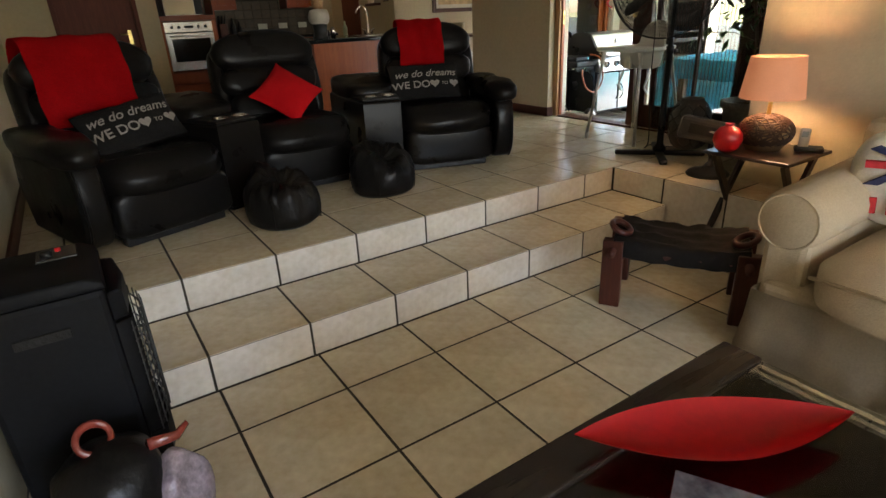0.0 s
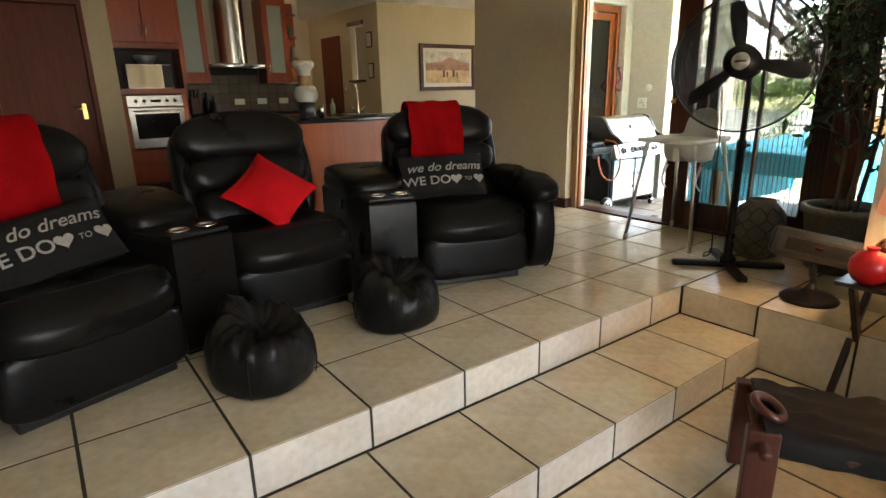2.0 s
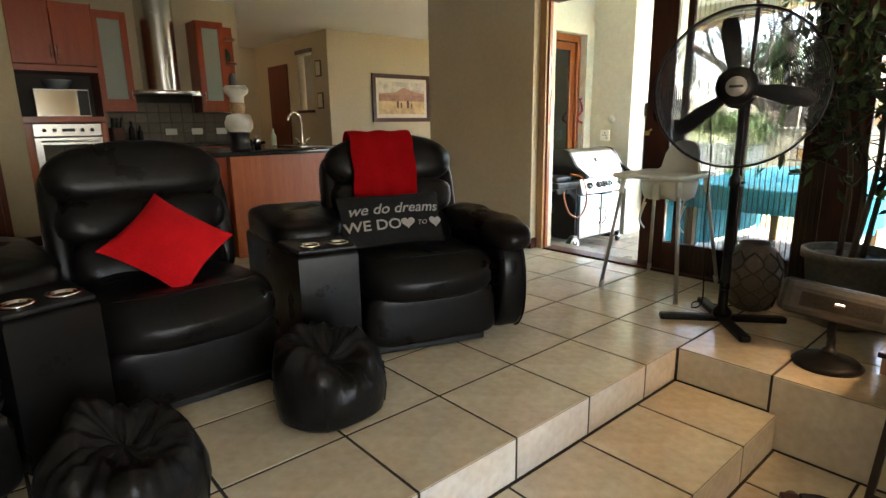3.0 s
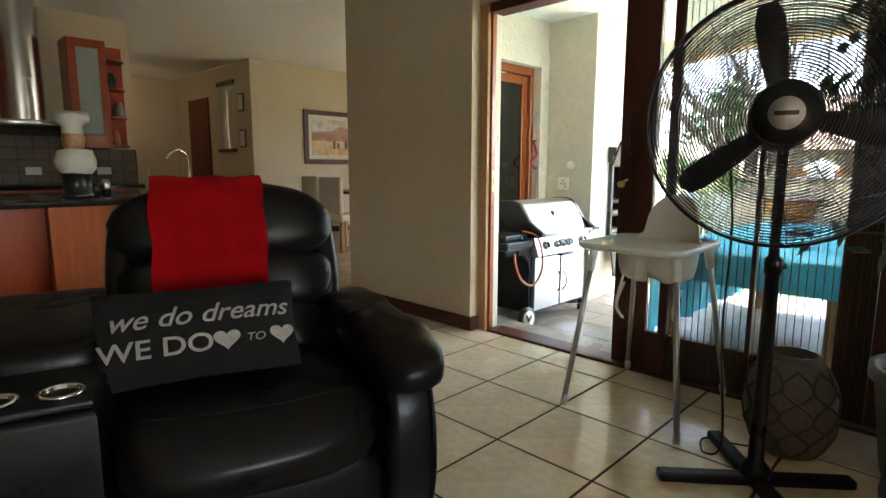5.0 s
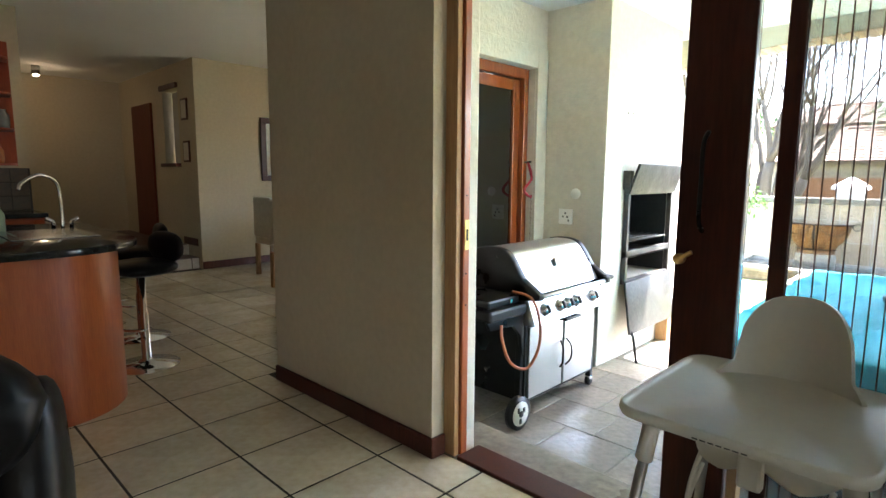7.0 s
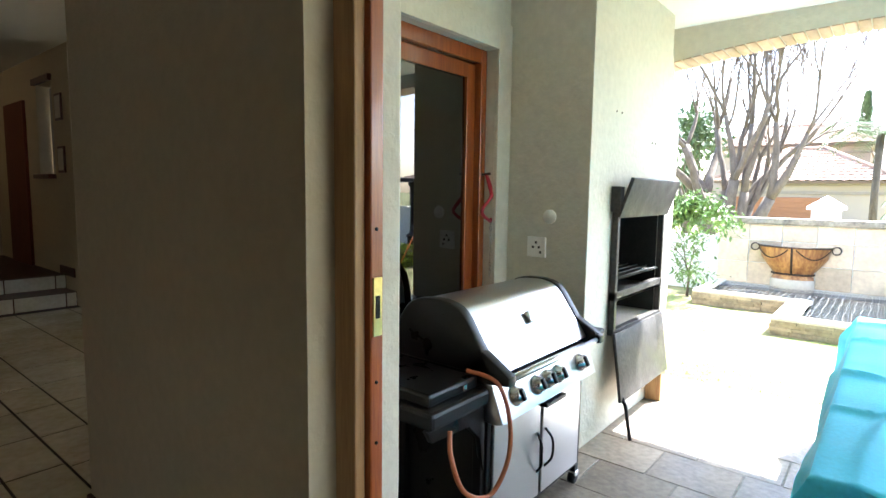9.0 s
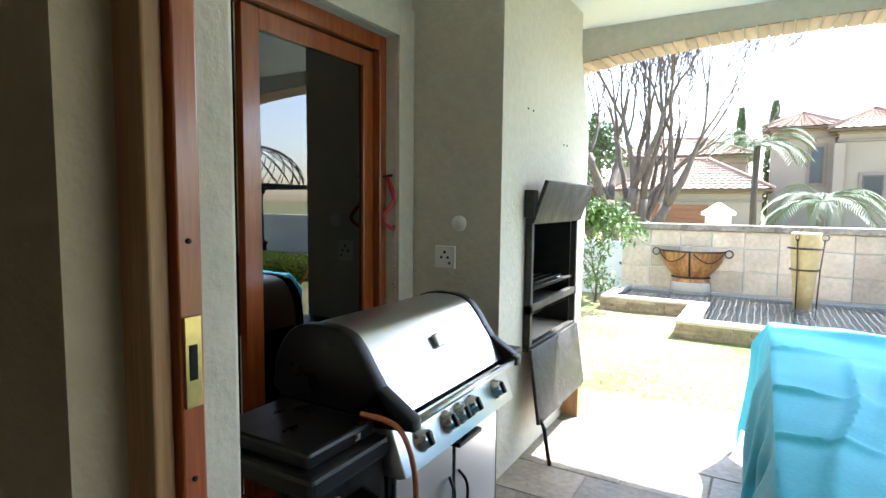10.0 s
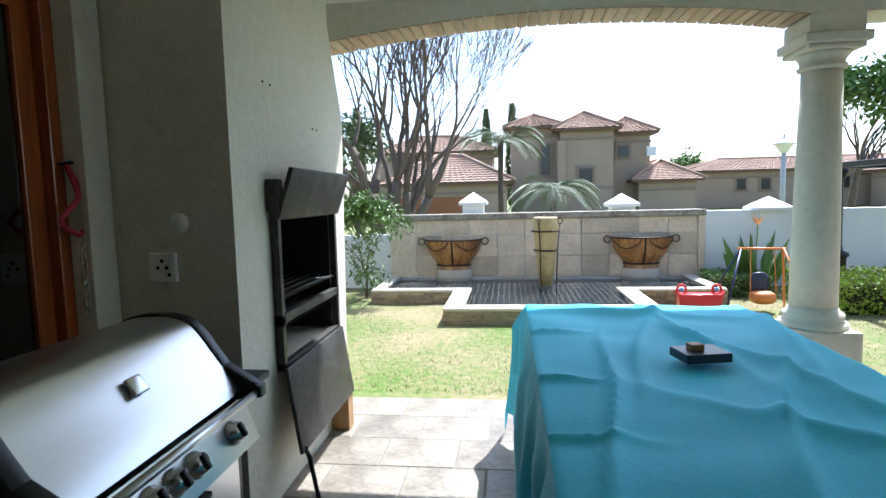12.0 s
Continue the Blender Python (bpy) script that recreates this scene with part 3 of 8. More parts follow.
def bean_bag(m, seed, label):
    b = thing("bean_bag", m, label, "bean bag", "small bean bags")
    bm = bmesh.new()
    lathe(bm, [(0.02, 0.0), (0.17, 0.0), (0.202, 0.025), (0.213, 0.08), (0.212, 0.13), (0.205, 0.18), (0.195, 0.22), (0.178, 0.25), (0.155, 0.265), (0.125, 0.268), (0.095, 0.255), (0.065, 0.24), (0.035, 0.232), (0.0, 0.23)], 84)
    for v in bm.verts:
        a = math.atan2(v.co.y, v.co.x)
        rr = math.hypot(v.co.x, v.co.y)
        k = min(1, max(0, (v.co.z - 0.13) / 0.10))
        gather = math.sin(a * 15 + seed + 2.2 * math.sin(a * 3 + seed)) + 0.6 * math.sin(a * 27 + seed * 2)
        d = 1 + 0.022 * k * gather * min(1, rr / 0.1) + 0.09 * noise.noise(v.co * 6 + Vector((seed, 0, 0))) + 0.06 * k * noise.noise(v.co * 19 + Vector((0, seed, 0)))
        v.co.x, v.co.y = v.co.x * d, v.co.y * d
        v.co.z += k * (0.045 * math.sin(a - 0.5) * min(1, rr / 0.12) + 0.006 * gather * min(1, rr / 0.1) + 0.045 * noise.noise(Vector((v.co.x * 8 + seed, v.co.y * 8, 0))) + 0.03 * noise.noise(Vector((v.co.x * 25 + seed, v.co.y * 25, 0))))
    part("body", bm, LEATHER_SOFT, b, angle=70)
    for i in range(4):
        bm = bmesh.new()
        a = i * math.pi / 2 + seed
        ca, sa = math.cos(a), math.sin(a)
        tube(bm, [(0.208 * ca, 0.208 * sa, 0.02), (0.217 * ca, 0.217 * sa, 0.09), (0.208 * ca, 0.208 * sa, 0.19)], 0.003, 5)
        part("seam", bm, LEATHER, b)
    return b


bean_bag(pose(0.835, 3.075, 0, 0, 0, 0), 1.0, "small slumped black leather bean bag on the tiles")
bean_bag(pose(1.575, 3.235, 0, 0, 0, -10), 4.3, "small black leather bean bag with a gathered top")

# ---- sunken lounge ----
def slip_sofa():
    s = thing("sofa", pose(0, 0, LOW), "beige slip-covered sofa with a rounded arm", "sofa")
    part("base", B((2.16, 3.32, -1.3, 1.0, 0.05, 0.34, 0.03)), LINEN, s)
    bm = bmesh.new()
    n = 90
    path = [(2.12, -1.3 + 2.31 * i / n) for i in range(n + 1)] + [(2.12 + 1.1 * i / 40, 1.015) for i in range(1, 41)]
    top, bot = [], []
    for i, (x, y) in enumerate(path):
        w = 0.007 * math.sin(i * 0.52) + 0.004 * math.sin(i * 1.31)
        nx, ny = (-1, 0) if i <= n else (0, 1)
        top.append(bm.verts.new((x, y, 0.31)))
        bot.append((bm.verts.new((x + nx * (0.02 + w * 0.5), y + ny * (0.02 + w * 0.5), 0.16)), bm.verts.new((x + nx * (0.045 + w), y + ny * (0.045 + w), 0.012))))
    for i in range(len(path) - 1):
        bm.faces.new((top[i], top[i + 1], bot[i + 1][0], bot[i][0]))
        bm.faces.new((bot[i][0], bot[i + 1][0], bot[i + 1][1], bot[i][1]))
    bmesh.ops.solidify(bm, geom=bm.faces[:], thickness=0.006)
    part("skirt", bm, LINEN, s, "pleated skirt", angle=80)
    for y in (0.40, -0.62):
        leather_cushion("seat_cushion", s, (2.53, y - 0.06, 0.40), (1.0, 1.0, 0.23), 4.0, mt=LINEN, wob=0.02)
        bm = bmesh.new()
        tube(bm, [(2.045, y - 0.50, 0.47), (2.035, y - 0.06, 0.475), (2.045, y + 0.38, 0.47)], 0.008, 6)
        part("piping", bm, LINEN, s)
    bm = bmesh.new()
    line = [(2.195, 0.955, 0.60), (2.205, 0.955, 0.60), (2.24, 0.955, 0.602), (2.8, 0.965, 0.61), (3.3, 0.975, 0.62)]
    tube(bm, line, [0.105, 0.122, 0.132, 0.14, 0.145], 28)
    part("arm_roll", bm, LINEN, s, angle=60)
    part("arm_side", B((2.205, 3.3, 0.86, 1.04, 0.1, 0.60, 0.03)), LINEN, s)
    bm = bmesh.new()
    tube(bm, [(2.2, 0.955 + 0.115 * math.cos(a * 0.3), 0.60 + 0.115 * math.sin(a * 0.3)) for a in range(21)], 0.006, 6, True)
    part("arm_piping", bm, LINEN, s)
    leather_cushion("back_cushion", s, (3.16, 0.30, 0.70), (0.30, 1.05, 0.55), 3.4, mt=LINEN, wob=0.02)
    leather_cushion("back_cushion", s, (3.16, -0.75, 0.70), (0.30, 1.05, 0.55), 3.4, mt=LINEN, wob=0.02)
    part("backrest", B((3.2, 3.45, -1.3, 1.14, 0.1, 0.86, 0.06)), LINEN, s)


slip_sofa()

# flag-patterned cushion on the sofa
FLAGRED = mat("faded_red_print", (0.52, 0.03, 0.04), 0.9, var=0.2, scale=14)
FLAGBLUE = mat("navy_print", (0.03, 0.035, 0.10), 0.9, var=0.2, scale=14)
OFFWHITE = mat("off_white_cotton", (0.66, 0.61, 0.52), 0.9, var=0.1, scale=20, fine=120, bump=0.3, bump_scale=160)
c = thing("flag_cushion", pose(2.66, 0.72, 0.39, 0, -14, 0) @ pose(0, 0, 0, 0, 0, -90 + 12), "off-white cushion with a red and navy flag print", "cushion")
bm = bmesh.new()
soft(bm, (0, 0, 0), (0.44, 0.14, 0.44), 2.6, 24, 14)
part("cover", bm, OFFWHITE, c)
def flag_patch(name, pts, mt):
    bm = bmesh.new()
    prism(bm, pts, -0.078, -0.066, "y")
    part(name, bm, mt, c)
flag_patch("stripe", [(-0.16, 0.075), (0.16, 0.075), (0.16, 0.105), (-0.16, 0.105)], FLAGRED)
flag_patch("stripe", [(-0.018, 0.0), (0.018, 0.0), (0.018, 0.16), (-0.018, 0.16)], FLAGRED)
flag_patch("stripe", [(-0.15, 0.155), (-0.12, 0.17), (-0.03, 0.125), (-0.05, 0.112)], FLAGBLUE)
flag_patch("stripe", [(0.15, 0.155), (0.12, 0.17), (0.03, 0.125), (0.05, 0.112)], FLAGBLUE)
flag_patch("stripe", [(-0.16, 0.0), (-0.11, 0.0), (-0.03, 0.055), (-0.06, 0.068)], FLAGBLUE)
for i in range(5):
    flag_patch("guard_figure", [(-0.13 + i * 0.06, -0.13), (-0.105 + i * 0.06, -0.13), (-0.105 + i * 0.06, -0.06), (-0.13 + i * 0.06, -0.06)], FLAGRED)

# coffee table with a glass top in a dark frame
t = thing("coffee_table", pose(0, 0, LOW), "dark wooden coffee table with a broad frame", "coffee table")
ZT = 0.444
BLACKWOOD = mat("black_brown_stained_wood", (0.022, 0.013, 0.010), 0.25, rgb2=(0.012, 0.008, 0.006), scale=3, fine=18, stretch=(0.6, 6, 6), rough_var=0.08)
top = part("glass_top", B((0.30, 1.44, -0.55, 0.619, ZT - 0.012, ZT, 0.002)), GLASS, t, "clear glass top")
top.visible_shadow = False
part("frame_edge", B((0.28, 1.44, 0.62, 0.74, ZT - 0.05, ZT + 0.012, 0.008)), BLACKWOOD, t)
part("frame_edge", B((0.28, 1.44, -0.67, -0.551, ZT - 0.05, ZT + 0.012, 0.008)), BLACKWOOD, t)
part("lower_shelf", B((0.36, 1.10, -0.50, 0.50, 0.18, 0.21, 0.006)), BLACKWOOD, t)
for x, y in ((0.33, 0.635), (1.32, 0.635), (0.33, -0.655), (1.32, -0.655)):
    part("leg", B((x, x + 0.085, y, y + 0.085, 0, ZT - 0.05, 0.006)), BLACKWOOD, t)
# leaf-shaped red dish
RED_GLAZE = mat("red_lacquer", (0.58, 0.010, 0.014), 0.35, var=0.08, scale=4, coat=0.15)
bm = bmesh.new()
rows = []
for i in range(33):
    u = i / 16 - 1
    w = 0.105 * (1 - abs(u) ** 1.9) + 0.002
    lift = 0.055 * abs(u) ** 2.4
    rows.append([bm.verts.new((0.36 * u, w * math.cos(math.pi * j / 12), 0.012 + lift + 0.045 * (abs(math.cos(math.pi * j / 12)) ** 2.2) * (1 - abs(u) ** 3))) for j in range(13)])
for a, b in zip(rows, rows[1:]):
    for j in range(12):
        bm.faces.new((a[j], a[j + 1], b[j + 1], b[j]))
bmesh.ops.solidify(bm, geom=bm.faces[:], thickness=0.006)
ob = solo("leaf_dish", bm, RED_GLAZE, "pointed red lacquered dish on the coffee table", "dish")
ob.matrix_world = pose(1.01, 0.51, LOW + ZT, 0, 0, -30) @ Matrix.Diagonal((0.93, 1, 1, 1))
# magazines under the dish
PAPER = mat("printed_paper", (0.20, 0.22, 0.24), 0.4, rgb2=(0.02, 0.03, 0.04), scale=9, fine=40)
ob = solo("magazine", B((-0.13, 0.13, -0.1, 0.1, 0, 0.008, 0.001)), PAPER, "glossy printed magazine on the coffee table", "magazine")
ob.matrix_world = pose(0.80, 0.36, LOW + ZT + 0.001, 0, 0, 28)

# folding tray table, lamp and vase
t = thing("side_table", pose(3.17, 1.56, LOW), "dark wooden folding side table with crossed legs", "table")
H = 0.635
part("tabletop", B((-0.235, 0.235, -0.24, 0.24, H - 0.02, H, 0.004)), WENGE, t)
for y in (-0.19, 0.19):
    for s in (-1, 1):
        ob = part("leg", B((-0.022, 0.022, -0.012, 0.012, -0.37, 0.37, 0.003)), WENGE, t)
        ob.matrix_local = pose(0, y + s * 0.013, 0.305, 0, s * 33, 0)
part("rail", B((-0.2, -0.17, -0.2, 0.2, 0.03, 0.06, 0.003)), WENGE, t)
part("rail", B((0.17, 0.2, -0.2, 0.2, 0.03, 0.06, 0.003)), WENGE, t)

TZ = LOW + H
SHADE = mat("salmon_lamp_shade", (0.55, 0.27, 0.16), 0.85, var=0.06, scale=8, fine=180, bump=0.15, bump_scale=200)
nb = SHADE.node_tree.nodes["Principled BSDF"]
nb.inputs["Emission Color"].default_value, nb.inputs["Emission Strength"].default_value = (0.62, 0.22, 0.10, 1), 0.030
WICKER = mat("brown_wicker", (0.085, 0.04, 0.018), 0.65, rgb2=(0.04, 0.019, 0.009), scale=12, fine=60, bump=0.2)
l = thing("table_lamp", pose(3.20, 1.60, TZ), "round woven wicker table lamp, lit, with a salmon shade", "lamp")
bm = bmesh.new()
lathe(bm, [(0.02, 0.0), (0.09, 0.0), (0.125, 0.05), (0.132, 0.09), (0.115, 0.15), (0.06, 0.185), (0.02, 0.19)], 20)
part("core", bm, mat("dark_core", (0.30, 0.20, 0.10), 0.9), l)
rng = random.Random(5)
for k in range(46):
    a0, tl, ph = rng.uniform(0, 6.28), rng.uniform(-1.2, 1.2), rng.uniform(0, 6.28)
    q = Euler((tl, rng.uniform(-1.2, 1.2), a0)).to_matrix()
    pts = []
    for i in range(26):
        v = q @ Vector((math.cos(i * 0.2513), math.sin(i * 0.2513), 0.12 * math.sin(3 * i * 0.2513 + ph)))
        v.normalize()
        pts.append((v.x * 0.145, v.y * 0.145, 0.098 + v.z * 0.098))
    bm = bmesh.new()
    tube(bm, pts, 0.0045, 5, True)
    part("wicker_strand", bm, WICKER, l)
bm = bmesh.new()
lathe(bm, [(0.012, 0.19), (0.012, 0.33)], 10)
part("stem", bm, BRASS, l)
bm = bmesh.new()
lathe(bm, [(0.165, 0.285), (0.135, 0.505), (0.132, 0.505), (0.162, 0.285), (0.165, 0.285)], 40, caps=False)
part("shade", bm, SHADE, l, "salmon fabric shade, lit")
bm = bmesh.new()
soft(bm, (0, 0, 0.375), (0.06, 0.06, 0.09), 2.0, 12, 8)
part("bulb", bm, glow("lit_bulb", (1.0, 0.72, 0.40), 6), l, "glowing warm bulb")
lamp = new("lamp_light", bpy.data.lights.new("lamp_light", "POINT"))
lamp.data.energy, lamp.data.color, lamp.data.shadow_soft_size = 0.85, (1.0, 0.66, 0.34), 0.05
lamp.location = (3.20, 1.60, TZ + 0.40)
bm = bmesh.new()
lathe(bm, [(0.0, 0.0), (0.035, 0.0), (0.062, 0.02), (0.078, 0.06), (0.074, 0.10), (0.05, 0.132), (0.024, 0.142), (0.02, 0.15), (0.026, 0.158), (0.018, 0.16), (0.0, 0.15)], 30)
ob = solo("vase", bm, RED_GLAZE, "round glossy red vase on the side table", "vase")
ob.location = (3.00, 1.70, TZ)
c = thing("cordless_phone", pose(3.30, 1.40, TZ, 0, 0, -60), "silver-grey cordless phone in its cradle", "phone")
part("cradle", B((-0.07, 0.07, -0.04, 0.04, 0, 0.025, 0.006)), GREYPLASTIC, c)
part("handset", B((-0.055, -0.005, -0.014, 0.012, 0.02, 0.125, 0.008)), ALU, c)
part("screen", B((-0.045, -0.015, -0.0165, -0.0145, 0.08, 0.11)), mat("phone_screen", (0.25, 0.3, 0.3), 0.2), c)

# carved stool with a leather sling seat
s = thing("carved_stool", pose(2.315, 1.475, LOW, 0, 0, -58.6), "low dark wooden stool with a leather sling seat", "stool")
L = 0.60
for x in (-L / 2, L / 2):
    for y in (-0.165, 0.165):
        ob = part("leg", B((-0.05, 0.05, -0.028, 0.028, 0, 0.36, 0.006)), DARKWOOD, s)
        ob.matrix_local = pose(x, y, 0)
    bm = bmesh.new()
    tube(bm, [(x, -0.25, 0.31), (x, 0.25, 0.31)], 0.02, 10)
    part("cross_pole", bm, DARKWOOD, s)
    bm = bmesh.new()
    k = 1 if x > 0 else -1
    tube(bm, [(x - k * 0.02 + 0.045 * math.cos(a * 0.35), 0.065 * math.sin(a * 0.35) - 0.08, 0.398 + 0.02 * math.cos(a * 0.35) * k) for a in range(18)], 0.015, 8, True)
    part("ring", bm, mat("red_brown_wood", (0.06, 0.014, 0.010), 0.3, var=0.2), s)
bm = bmesh.new()
rows = []
for i in range(25):
    u = i / 12 - 1
    sagz = 0.375 - 0.030 * (1 - u * u)
    row = []
    for j in range(15):
        v = j / 7 - 1
        y, z = 0.19 * min(1, max(-1, v * 1.35)), sagz - 0.085 * max(0.0, abs(v) - 0.74) / 0.26
        wr = noise.noise(Vector((i * 0.35, j * 0.9, 2)))
        row.append(bm.verts.new((u * 0.30, y * (1 + 0.05 * wr), z + 0.016 * wr + 0.007 * math.sin(j * 2.1 + i * 0.15))))
    rows.append(row)
for a, b in zip(rows, rows[1:]):
    for j in range(14):
        bm.faces.new((a[j], a[j + 1], b[j + 1], b[j]))
bmesh.ops.recalc_face_normals(bm, faces=bm.faces[:])
bmesh.ops.solidify(bm, geom=bm.faces[:], thickness=0.02)
bmesh.ops.recalc_face_normals(bm, faces=bm.faces[:])
part("sling_seat", bm, SLING, s, "creased black leather sling", angle=80)
for y in (-0.17, 0.17):
    part("side_rail", B((-L / 2, L / 2, y - 0.016, y + 0.016, 0.27, 0.31, 0.004)), DARKWOOD, s)

# gas heater
HEATBLACK = mat("matt_black_heater_enamel", (0.006, 0.006, 0.007), 0.55, var=0.25, scale=7, bump=0.05, bump_scale=90, spec=0.12)
h = thing("gas_heater", pose(-0.235, 1.94, LOW, 0, 0, 0), "black portable gas heater with a wire guard", "heater")
part("casing", B((-0.22, 0.13, -0.18, 0.18, 0.05, 0.72, 0.02)), HEATBLACK, h)
bm = bmesh.new()
prism(bm, [(-0.225, 0.72), (0.135, 0.72), (0.13, 0.745), (0.09, 0.765), (-0.225, 0.765)], -0.185, 0.185, "y", 0.010)
part("lid", bm, HEATBLACK, h)
# the shade of the recess is put into a flat dark plate
part("side_handle", B((-0.12, 0.02, -0.187, -0.181, 0.60, 0.63, 0.002)), SOOT_HOLE_BLACK, h, "flat dark plate painted as a recessed grip")
part("control_plate", B((-0.03, 0.08, 0.04, 0.16, 0.765, 0.771, 0.002)), GREYPLASTIC, h)
bm = bmesh.new()
lathe(bm, [(0.018, 0.771), (0.018, 0.787), (0.012, 0.793), (0, 0.793)], 14, (0.0, 0.07, 0))
part("control_knob", bm, BLACKPLASTIC, h)
bm = bmesh.new()
lathe(bm, [(0.009, 0.771), (0.009, 0.781), (0.0, 0.783)], 10, (0.03, 0.115, 0))
part("ignition_button", bm, RED_GLAZE, h, "red ignition button")
bm = bmesh.new()
prism(bm, [(0.13, -0.175), (0.185, -0.15), (0.205, -0.08), (0.208, 0.0), (0.205, 0.08), (0.185, 0.15), (0.13, 0.175)], 0.06, 0.18, "z", 0.012, 3)
part("front_foot", bm, HEATBLACK, h)
bm = bmesh.new()
prism(bm, [(0.13, -0.17), (0.17, -0.15), (0.185, 0.0), (0.17, 0.15), (0.13, 0.17)], 0.60, 0.70, "z", 0.012, 3)
part("front_brow", bm, HEATBLACK, h)
# burner panel kept dark so it does not stand out behind the guard
part("burner_panel", B((0.131, 0.137, -0.15, 0.15, 0.18, 0.60)), mat("dark_burner_ceramic", (0.05, 0.045, 0.04), 0.8, var=0.3, scale=30), h, "dark ceramic burner")

for k in (-1, 1):
    bm = bmesh.new()
    prism(bm, [(0.13, k * 0.178), (0.165, k * 0.168), (0.182, k * 0.148), (0.175, k * 0.140), (0.13, k * 0.150)], 0.18, 0.60, "z", 0.003, 1)
    part("front_cheek", bm, HEATBLACK, h)


def guard_x(y):
    return 0.212 - 1.5 * y * y


for i in range(10):
    z = 0.20 + i * 0.04
    bm = bmesh.new()
    tube(bm, [(guard_x(y), y, z) for y in (-0.17, -0.13, -0.07, 0, 0.07, 0.13, 0.17)], 0.003, 5)
    part("guard_wire", bm, GREYPLASTIC, h)
for y in [-0.17 + 0.034 * i for i in range(11)]:
    bm = bmesh.new()
    tube(bm, [(guard_x(y) + 0.003, y, 0.175), (guard_x(y) + 0.003, y, 0.59)], 0.0025, 5)
    part("guard_wire", bm, GREYPLASTIC, h)
for x in (-0.17, 0.1):
    for y in (-0.14, 0.14):
        bm = bmesh.new()
        tube(bm, [(x, y - 0.012, 0.025), (x, y + 0.012, 0.025)], 0.025, 14)
        part("castor", bm, BLACKPLASTIC, h)

# handled stool at the camera's feet
MAROON = mat("maroon_lacquer", (0.20, 0.035, 0.025), 0.25, var=0.2, scale=6, coat=0.4)
o = thing("handled_basket", pose(-0.225, 1.53, LOW, 0, 0, 35) @ Matrix.Diagonal((0.75, 0.75, 1, 1)), "black leather basket with a round reddish handle", "basket")
bm = bmesh.new()
lathe(bm, [(0.05, 0.0), (0.14, 0.0), (0.19, 0.08), (0.20, 0.20), (0.17, 0.30), (0.10, 0.34), (0.02, 0.35)], 36)
for v in bm.verts:
    v.co *= 1 + 0.06 * noise.noise(v.co * 9)
part("body", bm, LEATHER_SOFT, o, angle=70)
bm = bmesh.new()
tube(bm, [(0.02 + 0.062 * math.cos(a * 0.3), 0.05 + 0.035 * math.sin(a * 0.3), 0.365 + 0.034 * math.sin(a * 0.3)) for a in range(21)], 0.013, 10, True)
part("handle", bm, MAROON, o)
bm = bmesh.new()
tube(bm, [(0.1, -0.12, 0.33), (0.21, -0.14, 0.30), (0.26, -0.15, 0.32)], [0.02, 0.017, 0.01], 8)
part("toggle", bm, MAROON, o)
bm = bmesh.new()
soft(bm, (0.15, -0.17, 0.15), (0.20, 0.16, 0.2), 2.6, 28, 18, None, 0.09)
ob = part("plastic_bag", bm, mat("clear_plastic_film", (0.24, 0.20, 0.23), 0.2, var=0.3, scale=15, bump=0.6, bump_scale=30), o, "crumpled clear plastic bag")

# ---- sliding door, fan, high chair and plants on the raised floor ----
d = thing("sliding_door_frame", pose(0, 0, 0), "worn timber frame of the patio sliding door", "door frame")
d["kind"] = "structure"
part("pine_post", B((4.422, 4.452, 4.49, 4.558, 0, 2.12, 0.004)), PALEWOOD, d)
part("jamb", B((4.453, 4.492, 4.475, 4.558, 0, 2.12, 0.004)), DOORWOOD, d)
part("sill", B((4.422, 4.575, 1.875, 4.474, -0.1, 0.012, 0.005)), DARKWOOD, d)
part("stone_sill", B((4.576, 4.80, 1.875, 5.49, PATIO, -0.012, 0.01)), SLATE, d)
part("head", B((4.422, 4.55, 1.875, 4.474, 2.06, 2.119, 0.004)), DARKWOOD, d)
part("outer_plaster", B((4.4925, 4.575, 4.50, 4.559, -0.2, 2.12, 0.01)), WALL_EXT, d)
lp = part("lock_plate", B((4.458, 4.484, 4.470, 4.4745, 0.945, 1.075, 0.001)), BRASS, d, "brass strike plate")
# flat black plate stands in for the dark inside of the slot
part("lock_slot", B((4.464, 4.476, 4.4685, 4.4705, 0.985, 1.035)), SOOT_HOLE_BLACK, d)
# holes are shallow black discs, their shade painted on
for z in (0.70, 0.84, 1.18):
    bm = bmesh.new()
    tube(bm, [(4.47, 4.475, z), (4.47, 4.472, z)], 0.004, 8)
    part("screw_hole", bm, SOOT_HOLE_BLACK, d)


